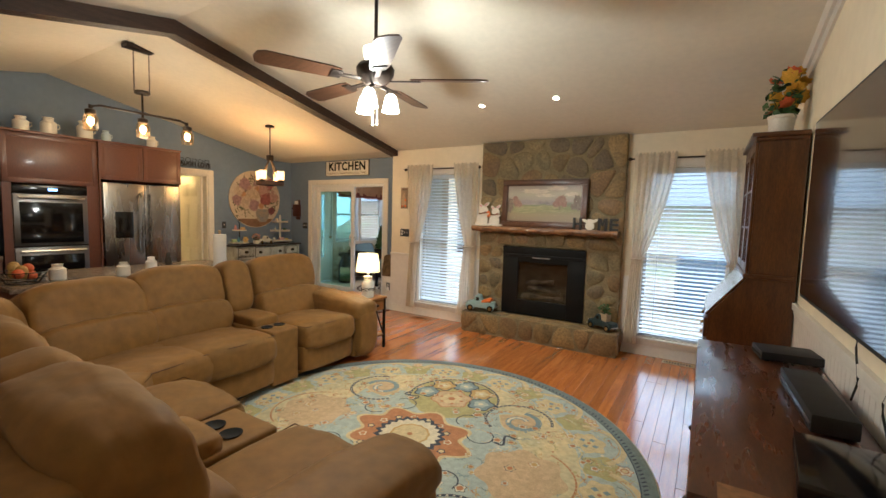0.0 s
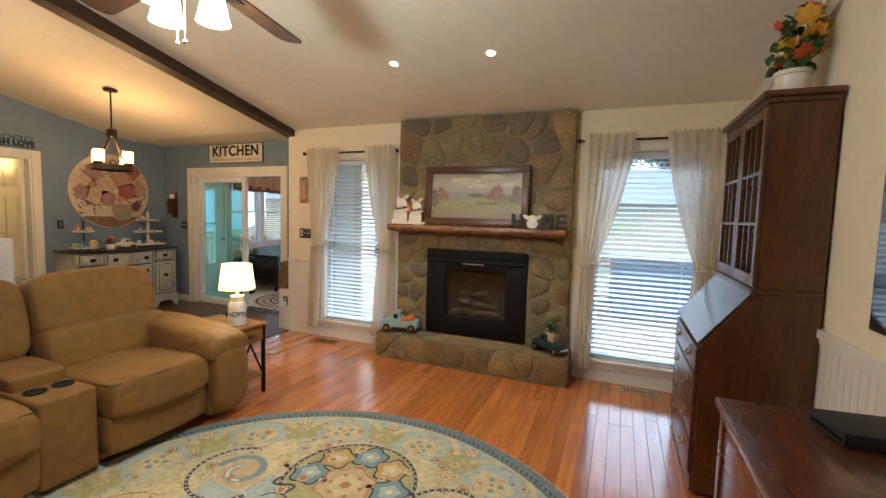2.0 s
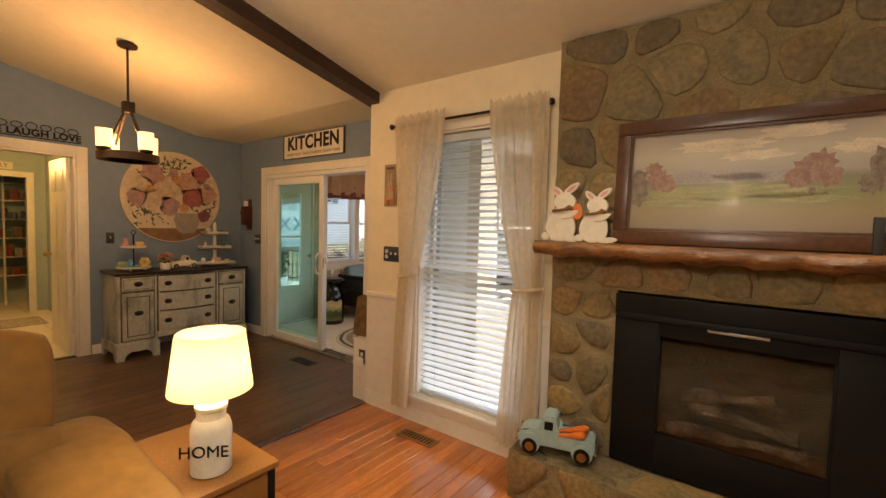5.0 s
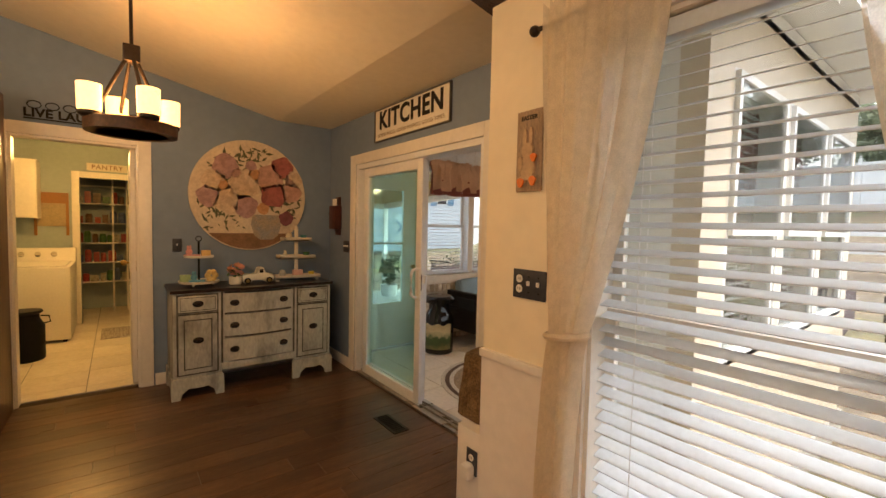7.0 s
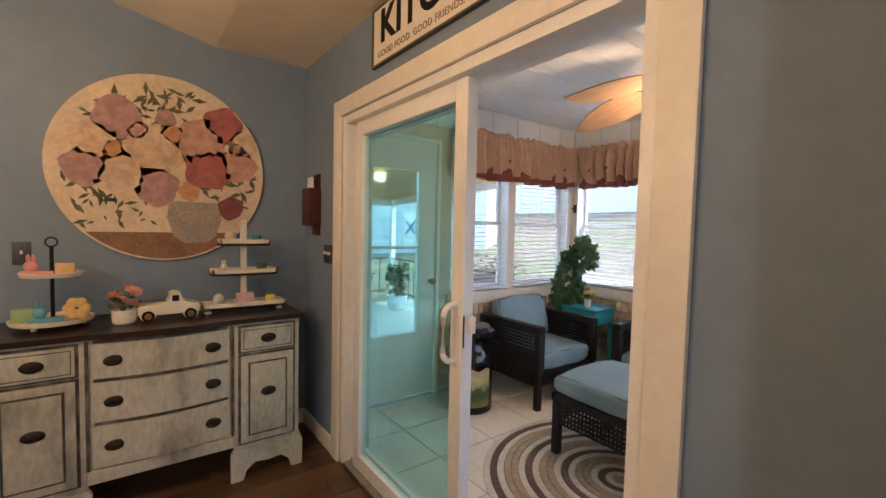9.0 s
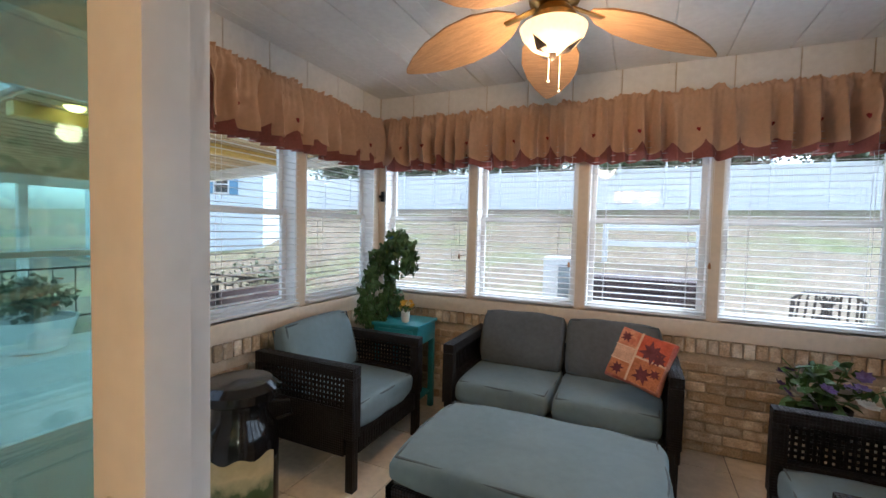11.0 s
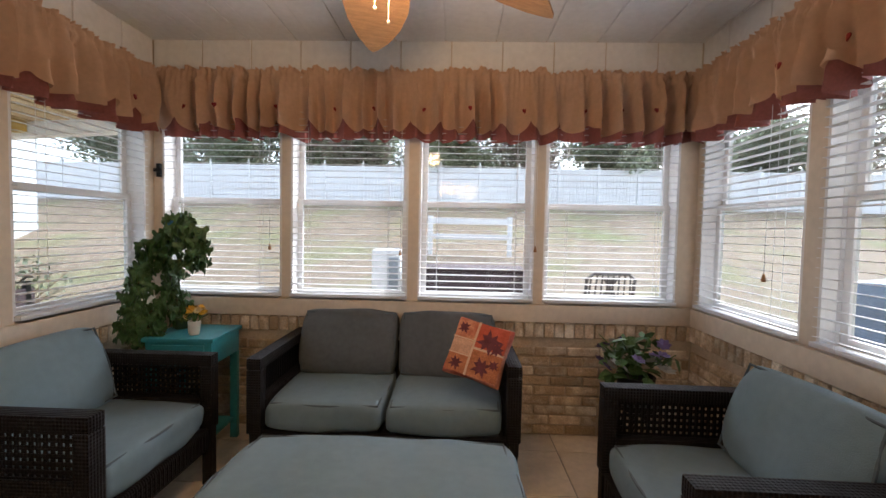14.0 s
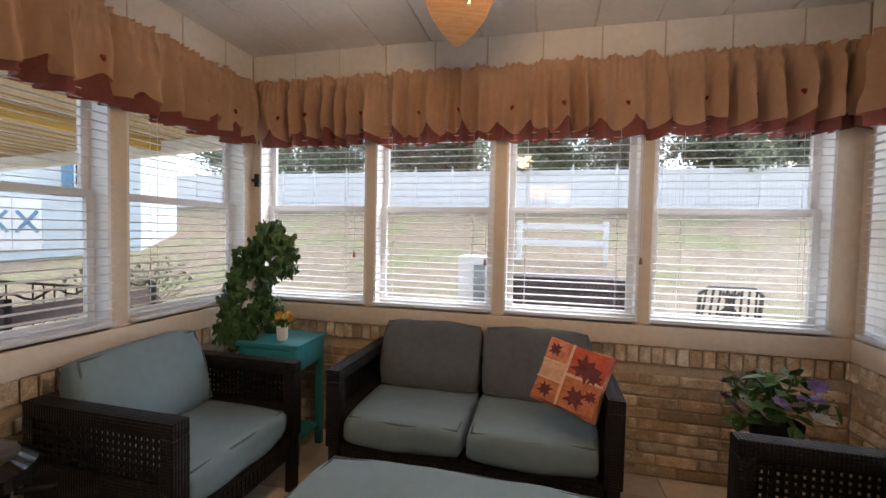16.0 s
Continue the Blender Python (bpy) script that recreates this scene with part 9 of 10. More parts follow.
lo = [bm.verts.new((0.182 * math.cos(radians(-95 + 110 * i / n)), 0.182 * math.sin(radians(-95 + 110 * i / n)), 0.06)) for i in range(n + 1)]
hi = [bm.verts.new((0.182 * math.cos(radians(-95 + 110 * i / n)), 0.182 * math.sin(radians(-95 + 110 * i / n)), 0.36 + 0.012 * math.sin(i))) for i in range(n + 1)]
for i in range(n):
    bm.faces.new((lo[i], lo[i + 1], hi[i + 1], hi[i]))
part("painted_panel", bm, M_SCENE, mc, "forest scene painted on the can")
for s in (-1, 1):
    bm = bmesh.new()
    tube(bm, [(0.11 * s, 0.13, 0.46), (0.16 * s, 0.18, 0.48), (0.15 * s, 0.17, 0.55), (0.09 * s, 0.1, 0.56)], 0.009, 6)
    part("handle", bm, M_BLACK, mc)

# flowers in a stand in the corner
fs = thing("plant_stand", pose(-4.22, 8.28, SZ), "low dark plant stand in the brick corner", "plant stand")
bm = bmesh.new()
lathe(bm, [(0.12, 0.42), (0.13, 0.43), (0.13, 0.45), (0, 0.45)], seg=24)
part("top", bm, M_BLACK, fs)
for k in range(3):
    bm = bmesh.new()
    rod(bm, (0.05 * math.cos(k * 2.09), 0.05 * math.sin(k * 2.09), 0.43), (0.13 * math.cos(k * 2.09), 0.13 * math.sin(k * 2.09), 0.0), 0.01)
    part("leg", bm, M_BLACK, fs)
bouquet("flower_arrangement", pose(-4.22, 8.28, SZ + 0.45), "white and purple silk flowers with pale leaves", "flowers", [(0.07, 0), (0.09, 0.01), (0.10, 0.14), (0.09, 0.14), (0.085, 0.12)], M_BLACK, (0.20, 0.16, 0.13), [(mat("white_petal", (0.62, 0.64, 0.60), 0.6), 8, 0.045), (mat("purple_petal", (0.12, 0.08, 0.24), 0.6), 9, 0.045)], 80, 0.09, 25, 0.24)

# round braided rug
M_BRAIDA = mat("tan_braid", (0.42, 0.33, 0.22), 0.95, vary=0.25, scale=40, bump=0.6, bump_scale=200)
M_BRAIDB = mat("cream_braid", (0.66, 0.60, 0.50), 0.95, vary=0.15, scale=40, bump=0.6, bump_scale=200)
M_BRAIDC = mat("brown_braid", (0.14, 0.09, 0.06), 0.95, vary=0.25, scale=40, bump=0.6, bump_scale=200)
br = thing("braided_rug", pose(-5.55, 7.05, SZ), "round braided rug in tan, cream and brown rings", "rug")
r = 0.0
k = 0
while r < 0.80:
    bm = bmesh.new()
    lathe(bm, [(r, 0.0), (r + 0.002, 0.008), (r + 0.021, 0.011), (r + 0.04, 0.008), (r + 0.042, 0.0)], seg=64)
    part("braid_ring", bm, (M_BRAIDA, M_BRAIDB, M_BRAIDC, M_BRAIDB, M_BRAIDA)[k % 5], br, smooth=60)
    r += 0.043
    k += 1

# ---- valances ----
M_VAL = mat("tan_checked_cloth", (0.72, 0.49, 0.335), 0.9, vary=0.05, scale=4, second=(0.65, 0.43, 0.285), bump=0.25, bump_scale=260, alpha_trans=0.28)
M_VALRED = mat("brick_red_cloth", (0.29, 0.10, 0.085), 0.9, vary=0.12, scale=8, bump=0.2, bump_scale=260, alpha_trans=0.15)
M_HEART = mat("red_heart_cloth", (0.26, 0.02, 0.02), 0.8)


def valance(name, length, z_top, drop, m, seed):
    """A strip gathered on a rod: ruffled header, pinched pocket, irregular pleats, scalloped hem over a darker under-layer. Runs along local x, hangs at local y 0."""
    v = thing(name, m, "gathered tan valance with a scalloped brick-red hem", "valance", "sunroom valances")
    rnd = random.Random(seed)

    def n1(x, f, o):
        return noise.noise(Vector((x * f + o, seed * 7.3, o * 1.7)))

    def phase(x, k):
        return 6.283 * x / 0.125 + 7.0 * n1(x, 1.9, 1.0) + 3.5 * n1(x, 5.5, 2.0) + 1.6 * k * n1(x, 3.0, 5.0)

    def fold(x, k):
        """Depth of the pleats and how far they lean over, k from rod to hem."""
        a = phase(x, k)
        amp = (0.026 + 0.052 * k) * (0.6 + 1.5 * abs(n1(x, 2.7, 3.0)))
        ridge = 1.0 - 2.0 * abs(math.sin(a / 2)) ** 1.1
        tuck = 0.012 * (1 - k) ** 2 * math.sin(6.283 * x / 0.034 + 4 * n1(x, 9, 6.0))
        crease = 0.020 * noise.noise(Vector((x * 11, k * 3.0, seed))) + 0.009 * noise.noise(Vector((x * 26, k * 5.0, seed + 2)))
        return amp * ridge + tuck + crease, 0.016 * k * math.cos(a) * (0.4 + abs(n1(x, 1.7, 8.0)))

    def hem_of(x):
        sc = abs(math.sin(math.pi * (x / 0.205 + 0.22 * math.sin(x * 2.3 + seed))))
        return 0.085 * (1 - sc ** 0.5)

    for nm, mt, extra, off in (("under_cloth", M_VALRED, 0.048, 0.024), ("cloth", M_VAL, 0.0, 0.0)):
        bm = bmesh.new()
        nx, nz = int(length / 0.009), 18
        g = []
        for i in range(nx + 1):
            x = length * i / nx
            lift = 0.018 * n1(x, 3.3, 9.0)
            hem = drop + lift + extra - (hem_of(x) if not extra else 0.012 * math.sin(x * 19 + 2 * math.sin(x * 5)))
            col = []
            if nm == "cloth":
                top = 0.024 + 0.030 * n1(x, 17, 4.0) + 0.020 * n1(x, 43, 5.0)
                for q in (1.0, 0.5):
                    col.append(bm.verts.new((x, -0.030 - 0.016 * q * math.sin(6.283 * x / 0.036 + 5 * n1(x, 8, 7.0)), top * q)))
            for j in range(nz + 1):
                z = hem * j / nz
                k = z / drop
                y, lean = fold(x, k)
                pinch = 0.35 + 0.65 * min(1.0, abs(k - 0.09) / 0.10)
                lean *= min(1.0, x / 0.06, (length - x) / 0.06)
                col.append(bm.verts.new((x + lean, -0.042 + off - y * pinch - 0.012 * math.sin(math.pi * min(1.0, k * 1.2)), -z)))
            g.append(col)
        for i in range(nx):
            for j in range(len(g[0]) - 1):
                bm.faces.new((g[i][j], g[i + 1][j], g[i + 1][j + 1], g[i][j + 1]))
        part(nm, bm, mt, v, smooth=80)
    x = 0.22
    while x < length - 0.1:
        bm = bmesh.new()
        pts = [(0.016 * math.sin(t2) ** 3, 0.0165 * (13 * math.cos(t2) - 5 * math.cos(2 * t2) - 2 * math.cos(3 * t2) - math.cos(4 * t2)) / 16) for t2 in [i * 6.283 / 18 for i in range(18)]]
        y = -0.040 - fold(x, 0.62)[0] - 0.012
        prism(bm, [(x + a, b - drop * 0.62) for a, b in pts], "y", y - 0.006, y + 0.001)
        part("heart", bm, M_HEART, v, smooth=0)
        x += 0.20 + 0.22 * rnd.random()
    bm = bmesh.new()
    rod(bm, (0.0, -0.012, -0.03), (length, -0.012, -0.03), 0.008)
    part("rod", bm, M_WHITE, v)


VZ = 2.26
valance("valance", SX1 - SX0 - 0.10, VZ, 0.37, pose(SX0 + 0.05, SY1 - 0.05, VZ), 1)
valance("valance", SY1 - 7.02 - 0.10, VZ, 0.37, pose(SX0 + 0.05, 7.02, VZ, 0, 0, 90), 2)
valance("valance", SY1 - 6.15 - 0.10, VZ, 0.37, pose(SX1 - 0.05, SY1 - 0.05, VZ, 0, 0, -90), 3)

# blind pulls
for x, y, z in ((-6.45, SY1 - 0.04, 1.12), (-5.58, SY1 - 0.04, 1.10), (-4.70, SY1 - 0.04, 1.14), (SX1 - 0.05, 8.08, 1.05)):
    b = thing("blind_cord", pose(x, y, z), "thin blind cord with a wooden tassel", "blind cord", "blind cords")
    bm = bmesh.new()
    rod(bm, (0, 0, 0.03), (0, 0, 0.85), 0.0015, 5)
    part("cord", bm, M_SLAT, b)
    bm = bmesh.new()
    lathe(bm, [(0.004, 0.035), (0.008, 0.02), (0.011, 0.0), (0.009, -0.004)], seg=10)
    part("tassel", bm, M_HONEY, b)
solid("window_latch", boxes((-0.015, 0.015, -0.02, 0, -0.045, 0.045), (-0.028, 0.028, -0.03, -0.02, -0.012, 0.012), bevel=0.003), M_BLACK, "black metal latch on the window frame", "latch", m=pose(SX0 + 0.045, SY1 - 0.002, 1.63))

# ---- sunroom fan ----
M_PALM = mat("woven_palm_blade", (0.50, 0.30, 0.15), 0.7, vary=0.2, scale=6, stretch=(2, 14, 1), bump=0.4, bump_scale=60)
SFX, SFY, SFZ = -5.47, 7.32, 2.13
sf = thing("ceiling_fan", pose(SFX, SFY, SFZ), "ceiling fan with palm-leaf blades and a lit amber bowl", "ceiling fan")
bm = bmesh.new()
lathe(bm, [(0.05, 0.13), (0.10, 0.15), (0.11, 0.22), (0.09, SC - SFZ)], seg=24)
part("motor_housing", bm, M_BRASS, sf)
bm = bmesh.new()
lathe(bm, [(0.045, 0.02), (0.085, 0.04), (0.09, 0.09), (0.06, 0.13)], seg=24)
part("fitter", bm, M_BRASS, sf)
bm = bmesh.new()
lathe(bm, [(0.0, -0.055), (0.04, -0.05), (0.09, -0.025), (0.125, 0.015), (0.135, 0.045), (0.128, 0.05), (0.0, 0.03)], seg=28)
part("light_bowl", bm, mat("lit_alabaster_bowl", (0.9, 0.75, 0.5), 0.4, emit=(1.0, 0.60, 0.22), power=0.4), sf, "lit amber glass bowl").visible_shadow = False
bm = bmesh.new()
lathe(bm, [(0.0, -0.085), (0.012, -0.075), (0.018, -0.055), (0.0, -0.05)], seg=12)
part("bowl_finial", bm, M_IRON, sf)
for k in range(3):
    a = radians(120 * k)
    bm = bmesh.new()
    v = [bm.verts.new((r2 * math.cos(a + o), r2 * math.sin(a + o), z)) for r2, z, o in ((0.015, -0.066, 0), (0.07, -0.046, 0.42), (0.118, -0.006, 0), (0.07, -0.046, -0.42), (0.07, -0.050, 0))]
    for q in range(4):
        bm.faces.new((v[q], v[(q + 1) % 4], v[4]))
    part("bowl_leaf", bm, M_IRON, sf, smooth=0)
for k in range(5):
    m = pose(0, 0, 0.165, 0, 0, 103 + 72 * k)
    bm = bmesh.new()
    half = [(0.16, 0.03), (0.22, 0.09), (0.32, 0.135), (0.44, 0.14), (0.56, 0.115), (0.66, 0.07), (0.73, 0.02), (0.745, 0.0)]
    outl = half + [(x, -y) for x, y in half[-2::-1]]
    prism(bm, outl, "z", -0.004, 0.004)
    bmesh.ops.transform(bm, matrix=m @ pose(0, 0, 0, 10, 14, 0), verts=bm.verts)
    bl = part("blade", bm, M_PALM, sf)
    bm = bmesh.new()
    box(bm, 0.08, 0.22, -0.014, 0.014, -0.012, -0.004, 0.003)
    for j in range(-3, 4):
        rod(bm, (0.19, 0, 0.006), (0.62 - 0.03 * abs(j), j * 0.034, 0.006), 0.002, 4)
    bmesh.ops.transform(bm, matrix=m @ pose(0, 0, 0, 10, 14, 0), verts=bm.verts)
    part("blade_iron", bm, M_BRASS, bl)
for dx in (-0.02, 0.025):
    bm = bmesh.new()
    rod(bm, (dx, 0.03, -0.17 - dx), (dx, 0.03, 0.05), 0.001, 5)
    ball(bm, dx, 0.03, -0.175 - dx, 0.006)
    part("pull_chain", bm, M_TIERW, sf)
lamp("sunroom_fan_light", "POINT", (SFX, SFY, SFZ - 0.10), 3.8, 0.08, (1.0, 0.60, 0.30))

# ---- glazed back door on the sunroom's side ----
sdr = thing("door_patio", pose(0, 0, 0), "white half-glazed door from the sunroom to the patio", "door", kind="structure")
a, b, z0, z1 = SDOOR
part("door_frame", boxes((SX0 - 0.12, SX0 + 0.012, a, a + 0.03, z0, z1), (SX0 - 0.12, SX0 + 0.012, b - 0.03, b, z0, z1), (SX0 - 0.12, SX0 + 0.012, a + 0.03, b - 0.03, z1 - 0.03, z1)), M_SUNWALL, sdr)
lf = part("leaf", boxes((SX0 - 0.06, SX0 - 0.02, a + 0.03, b - 0.03, z0 + 0.02, 0.48), (SX0 - 0.06, SX0 - 0.02, a + 0.03, a + 0.14, 0.48, z1 - 0.03), (SX0 - 0.06, SX0 - 0.02, b - 0.21, b - 0.03, 0.48, z1 - 0.03), (SX0 - 0.06, SX0 - 0.02, a + 0.14, b - 0.21, 1.86, z1 - 0.03)), M_SUNWALL, sdr, smooth=0)
part("glazing_bar", boxes((SX0 - 0.055, SX0 - 0.025, a + 0.14, b - 0.21, 1.20, 1.225)), M_SUNWALL, lf)
pane = part("pane", boxes((SX0 - 0.042, SX0 - 0.038, a + 0.14, b - 0.21, 0.48, 1.86)), M_GLASS, lf, smooth=0)
pane.visible_shadow = False
bm = bmesh.new()
ball(bm, SX0 + 0.04, b - 0.09, 0.92, 0.028)
rod(bm, (SX0 - 0.02, b - 0.09, 0.92), (SX0 + 0.03, b - 0.09, 0.92), 0.01)
part("knob", bm, M_BRASS, lf)
# ---- outdoors ----
M_LAWN = mat("dry_spring_lawn", (0.18, 0.135, 0.09), 0.95, vary=0.3, scale=0.5, second=(0.14, 0.15, 0.06), second_at=0.6, bump=0.6, bump_scale=12, world_space=True)
def ground_z(x, y):
    k = max(0.0, min(1.0, (y - 10.5) / 15.0))
    z = -0.34 + 2.75 * (k ** 1.25)
    return z + (0.03 * math.sin(x * 0.7) * math.sin(y * 0.5) if k > 0 else 0)
bm = bmesh.new()
gx = [-600, -200, -80, -40] + [-30 + 2 * i for i in range(31)] + [40, 80, 200, 600]
gy = [-600, -100, -20, 0, 5, 8, 9, 10] + [11 + i for i in range(18)] + [32, 40, 80, 200, 600]
vv = [[bm.verts.new((x, y, ground_z(x, y))) for y in gy] for x in gx]
for i in range(len(gx) - 1):
    for j in range(len(gy) - 1):
        bm.faces.new((vv[i][j], vv[i + 1][j], vv[i + 1][j + 1], vv[i][j + 1]))
solid("ground", bm, M_LAWN, "patchy tan and green lawn rising to a fence", "lawn", kind="structure", smooth=80)
M_CONC = mat("pale_concrete", (0.76, 0.74, 0.70), 0.85, vary=0.1, scale=2, bump=0.2)
solid("patio_slab", boxes((-11.9, SX0 - 0.13, 4.5, 9.6, -0.33, -0.16), bevel=0.01), M_CONC, "pale concrete patio slab beside the sunroom", "patio", kind="structure")

# vinyl fence
M_FENCE = mat("bright_white_vinyl", (0.84, 0.84, 0.84), 0.5, vary=0.05, scale=2)
fence = thing("vinyl_fence", pose(0, 26.0, 2.35), "white vinyl privacy fence along the top of the yard", "fence")
for i in range(-12, 13):
    x = i * 1.83 - 4.2
    p = part("post", boxes((x - 0.06, x + 0.06, -0.06, 0.06, -0.3, 1.92), bevel=0.004), M_FENCE, fence)
    bm = bmesh.new()
    lathe(bm, [(0.085, 1.92), (0.085, 1.95), (0.03, 1.99), (0.045, 2.04), (0.0, 2.12)], x, 0, 8)
    part("post_cap", bm, M_FENCE, p)
    bm = bmesh.new()
    for k in range(11):
        box(bm, x + 0.065 + k * 0.155, x + 0.065 + k * 0.155 + 0.15, -0.012, 0.012, 0.05, 1.78)
    part("panel", bm, M_FENCE, fence, smooth=0)
    part("rail", boxes((x + 0.062, x + 1.768, -0.03, 0.03, 1.74, 1.84), bevel=0.004), M_FENCE, fence)


def tree(x, y, h, spread, seed, leaf, label):
    t = thing("tree", pose(x, y, ground_z(x, min(y, 26))), label, "tree", "trees behind the fence")
    rnd = random.Random(seed)
    bm = bmesh.new()
    tube(bm, [(0, 0, -0.2), (0.05, 0, h * 0.25), (rnd.uniform(-0.2, 0.2), 0.1, h * 0.55), (rnd.uniform(-0.3, 0.3), 0, h * 0.85)], lambda k: 0.16 * (1 - 0.85 * k) + 0.01, 8)
    tips = []
    for i in range(11):
        a, z = rnd.uniform(0, 6.28), h * rnd.uniform(0.25, 0.8)
        e = (spread * rnd.uniform(0.5, 1) * math.cos(a), spread * rnd.uniform(0.5, 1) * math.sin(a), z + h * rnd.uniform(0.08, 0.22))
        tube(bm, [(0.05, 0, z), (e[0] * 0.5, e[1] * 0.5, (z + e[2]) / 2 + 0.1), e], lambda k: 0.05 * (1 - 0.8 * k), 5)
        tips += [e, (e[0] * 0.6, e[1] * 0.6, (z + e[2]) / 2 + 0.2)]
    part("trunk", bm, mat("grey_bark", (0.12, 0.09, 0.07), 0.9, vary=0.3, scale=5, bump=0.6), t)
    bm = bmesh.new()
    for i, e in enumerate(tips):
        leafy(bm, 260, e, (spread * 0.46, spread * 0.46, h * 0.15), 0.15, seed * 31 + i)
    leafy(bm, 1500, (0, 0, h * 0.5), (spread * 0.95, spread * 0.8, h * 0.42), 0.17, seed * 41)
    leafy(bm, 420, (0, 0, h * 0.85), (spread * 0.5, spread * 0.5, h * 0.15), 0.20, seed * 37)
    part("crown", bm, leaf, t, smooth=0)


# leaf colours paled to carry the bright haze over the far trees
M_TREEA = mat("spring_green_leaf", (0.27, 0.32, 0.20), 0.7, vary=0.3, scale=1.5, second=(0.38, 0.41, 0.31), alpha_trans=0.6)
M_TREEB = mat("grey_green_leaf", (0.30, 0.32, 0.25), 0.7, vary=0.3, scale=1.5, second=(0.23, 0.26, 0.18), alpha_trans=0.6)
M_TREEC = mat("reddish_bud_leaf", (0.36, 0.27, 0.24), 0.7, vary=0.3, scale=1.5, second=(0.29, 0.31, 0.23), alpha_trans=0.6)
for i in range(20):
    x = -25 + 2.05 * i
    tree(x + 0.8 * math.sin(i * 3), 28.6 + 1.4 * math.cos(i * 2.1), 5.6 + 1.2 * math.sin(i * 1.7), 2.2, 40 + i, (M_TREEA, M_TREEB, M_TREEA, M_TREEC)[i % 4], "leafy spring tree behind the white fence")

# ranch rails half way up the yard
rr = thing("rail_fence", pose(-4.9, 17.0, ground_z(-4.9, 17.0)), "short white two-rail fence on the slope", "fence")
for x in (-1.0, 1.05):
    part("post", boxes((x - 0.06, x + 0.06, -0.06, 0.06, -0.2, 1.0), bevel=0.004), M_FENCE, rr)
for z in (0.40, 0.80):
    part("rail", boxes((-1.05, 1.1, -0.02, 0.02, z, z + 0.14), bevel=0.004), M_FENCE, rr)
# raised dark planter bed
M_SLATE = mat("weathered_dark_wood", (0.10, 0.07, 0.075), 0.8, vary=0.3, scale=4, stretch=(1, 1, 8))
rb = thing("raised_bed", pose(-5.0, 12.6, -0.34), "dark weathered board garden box in the yard", "garden box")
for k in range(6):
    part("board", boxes((-0.85, 0.85, -0.02, 0.02, 0.02 + k * 0.16, 0.165 + k * 0.16), bevel=0.004), M_SLATE, rb)
    part("board", boxes((-0.85, 0.85, 0.78, 0.82, 0.02 + k * 0.16, 0.165 + k * 0.16), bevel=0.004), M_SLATE, rb)
for x in (-0.87, 0.87):
    part("end_board", boxes((x - 0.02, x + 0.02, -0.02, 0.82, 0, 0.98)), M_SLATE, rb)
part("lid", boxes((-0.9, 0.9, -0.05, 0.85, 0.98, 1.01), bevel=0.006), M_SLATE, rb)
# white plastic bin
ub = thing("utility_box", pose(-6.35, 13.0, -0.34 + 0.25), "white plastic utility box with a grey panel", "utility box")
part("body", boxes((-0.24, 0.24, -0.2, 0.2, -0.3, 1.02), bevel=0.04), M_FENCE, ub)
part("panel", boxes((0.02, 0.2, -0.206, -0.2, 0.1, 0.9), bevel=0.003), mat("grey_vent", (0.3, 0.33, 0.36), 0.6), ub)
# woven patio chair
pc = thing("patio_chair", pose(-3.25, 11.7, ground_z(-3.25, 11.7), 0, 0, 180), "dark woven-back patio chair on the lawn", "chair")
bm = bmesh.new()
for i in range(8):
    x = -0.27 + 0.54 * i / 7
    rod(bm, (x, 0.22, 0.45), (x * 0.9, 0.32, 0.95), 0.012, 6)
    rod(bm, (x, 0.22, 0.45), (-x * 0.4, 0.31, 0.93), 0.010, 6)
tube(bm, [(-0.3, 0.2, 0.42), (-0.3, 0.31, 0.9), (-0.22, 0.33, 0.97), (0.22, 0.33, 0.97), (0.3, 0.31, 0.9), (0.3, 0.2, 0.42)], 0.022)
# dark wicker lifted to grey; the haze is in the colour
M_PCHAIR = mat("hazed_wicker", (0.13, 0.115, 0.11), 0.7, vary=0.2)
part("backrest", bm, M_PCHAIR, pc)
part("seat", boxes((-0.3, 0.3, -0.28, 0.24, 0.40, 0.43), bevel=0.01), M_IRON, pc)
for x in (-0.28, 0.28):
    for y in (-0.26, 0.22):
        part("leg", boxes((x - 0.018, x + 0.018, y - 0.018, y + 0.018, 0, 0.40)), M_IRON, pc)
# covered grill beside the sunroom
M_COVER = mat("grey_canvas_cover", (0.17, 0.20, 0.24), 0.7, vary=0.15, scale=3, bump=0.3, bump_scale=12)
def covered(x, y, rz, sx, sy, sz, label, material):
    bm = bmesh.new()
    pillow(bm, sx, sy, sz, pose(0, 0, sz / 2 - 0.02), 10, 0.10)
    crumple(bm, 0.05, 4, 3)
    for v in bm.verts:
        v.co.z = max(v.co.z, 0.0)
    solid("covered_grill", bm, material, label, "grill cover", m=pose(x, y, ground_z(x, y), 0, 0, rz), smooth=70)
covered(-1.75, 8.6, 10, 1.2, 0.7, 1.25, "grey canvas cover over a garden grill", M_COVER)
# blue covered pool table stand on the lawn
M_BLUECOVER = mat("blue_vinyl_cover", (0.19, 0.25, 0.34), 0.5, vary=0.12, scale=2, bump=0.2, bump_scale=5)
covered(0.55, 10.6, 4, 2.1, 1.6, 1.15, "blue vinyl cover over patio furniture on the lawn", M_BLUECOVER)
um = thing("patio_umbrella", pose(1.45, 12.3, ground_z(1.45, 12.3)), "low teal canvas umbrella standing on the lawn", "umbrella")
bm = bmesh.new()
rod(bm, (0, 0, -0.1), (0, 0, 0.75), 0.02)
part("pole", bm, M_FENCE, um)
bm = bmesh.new()
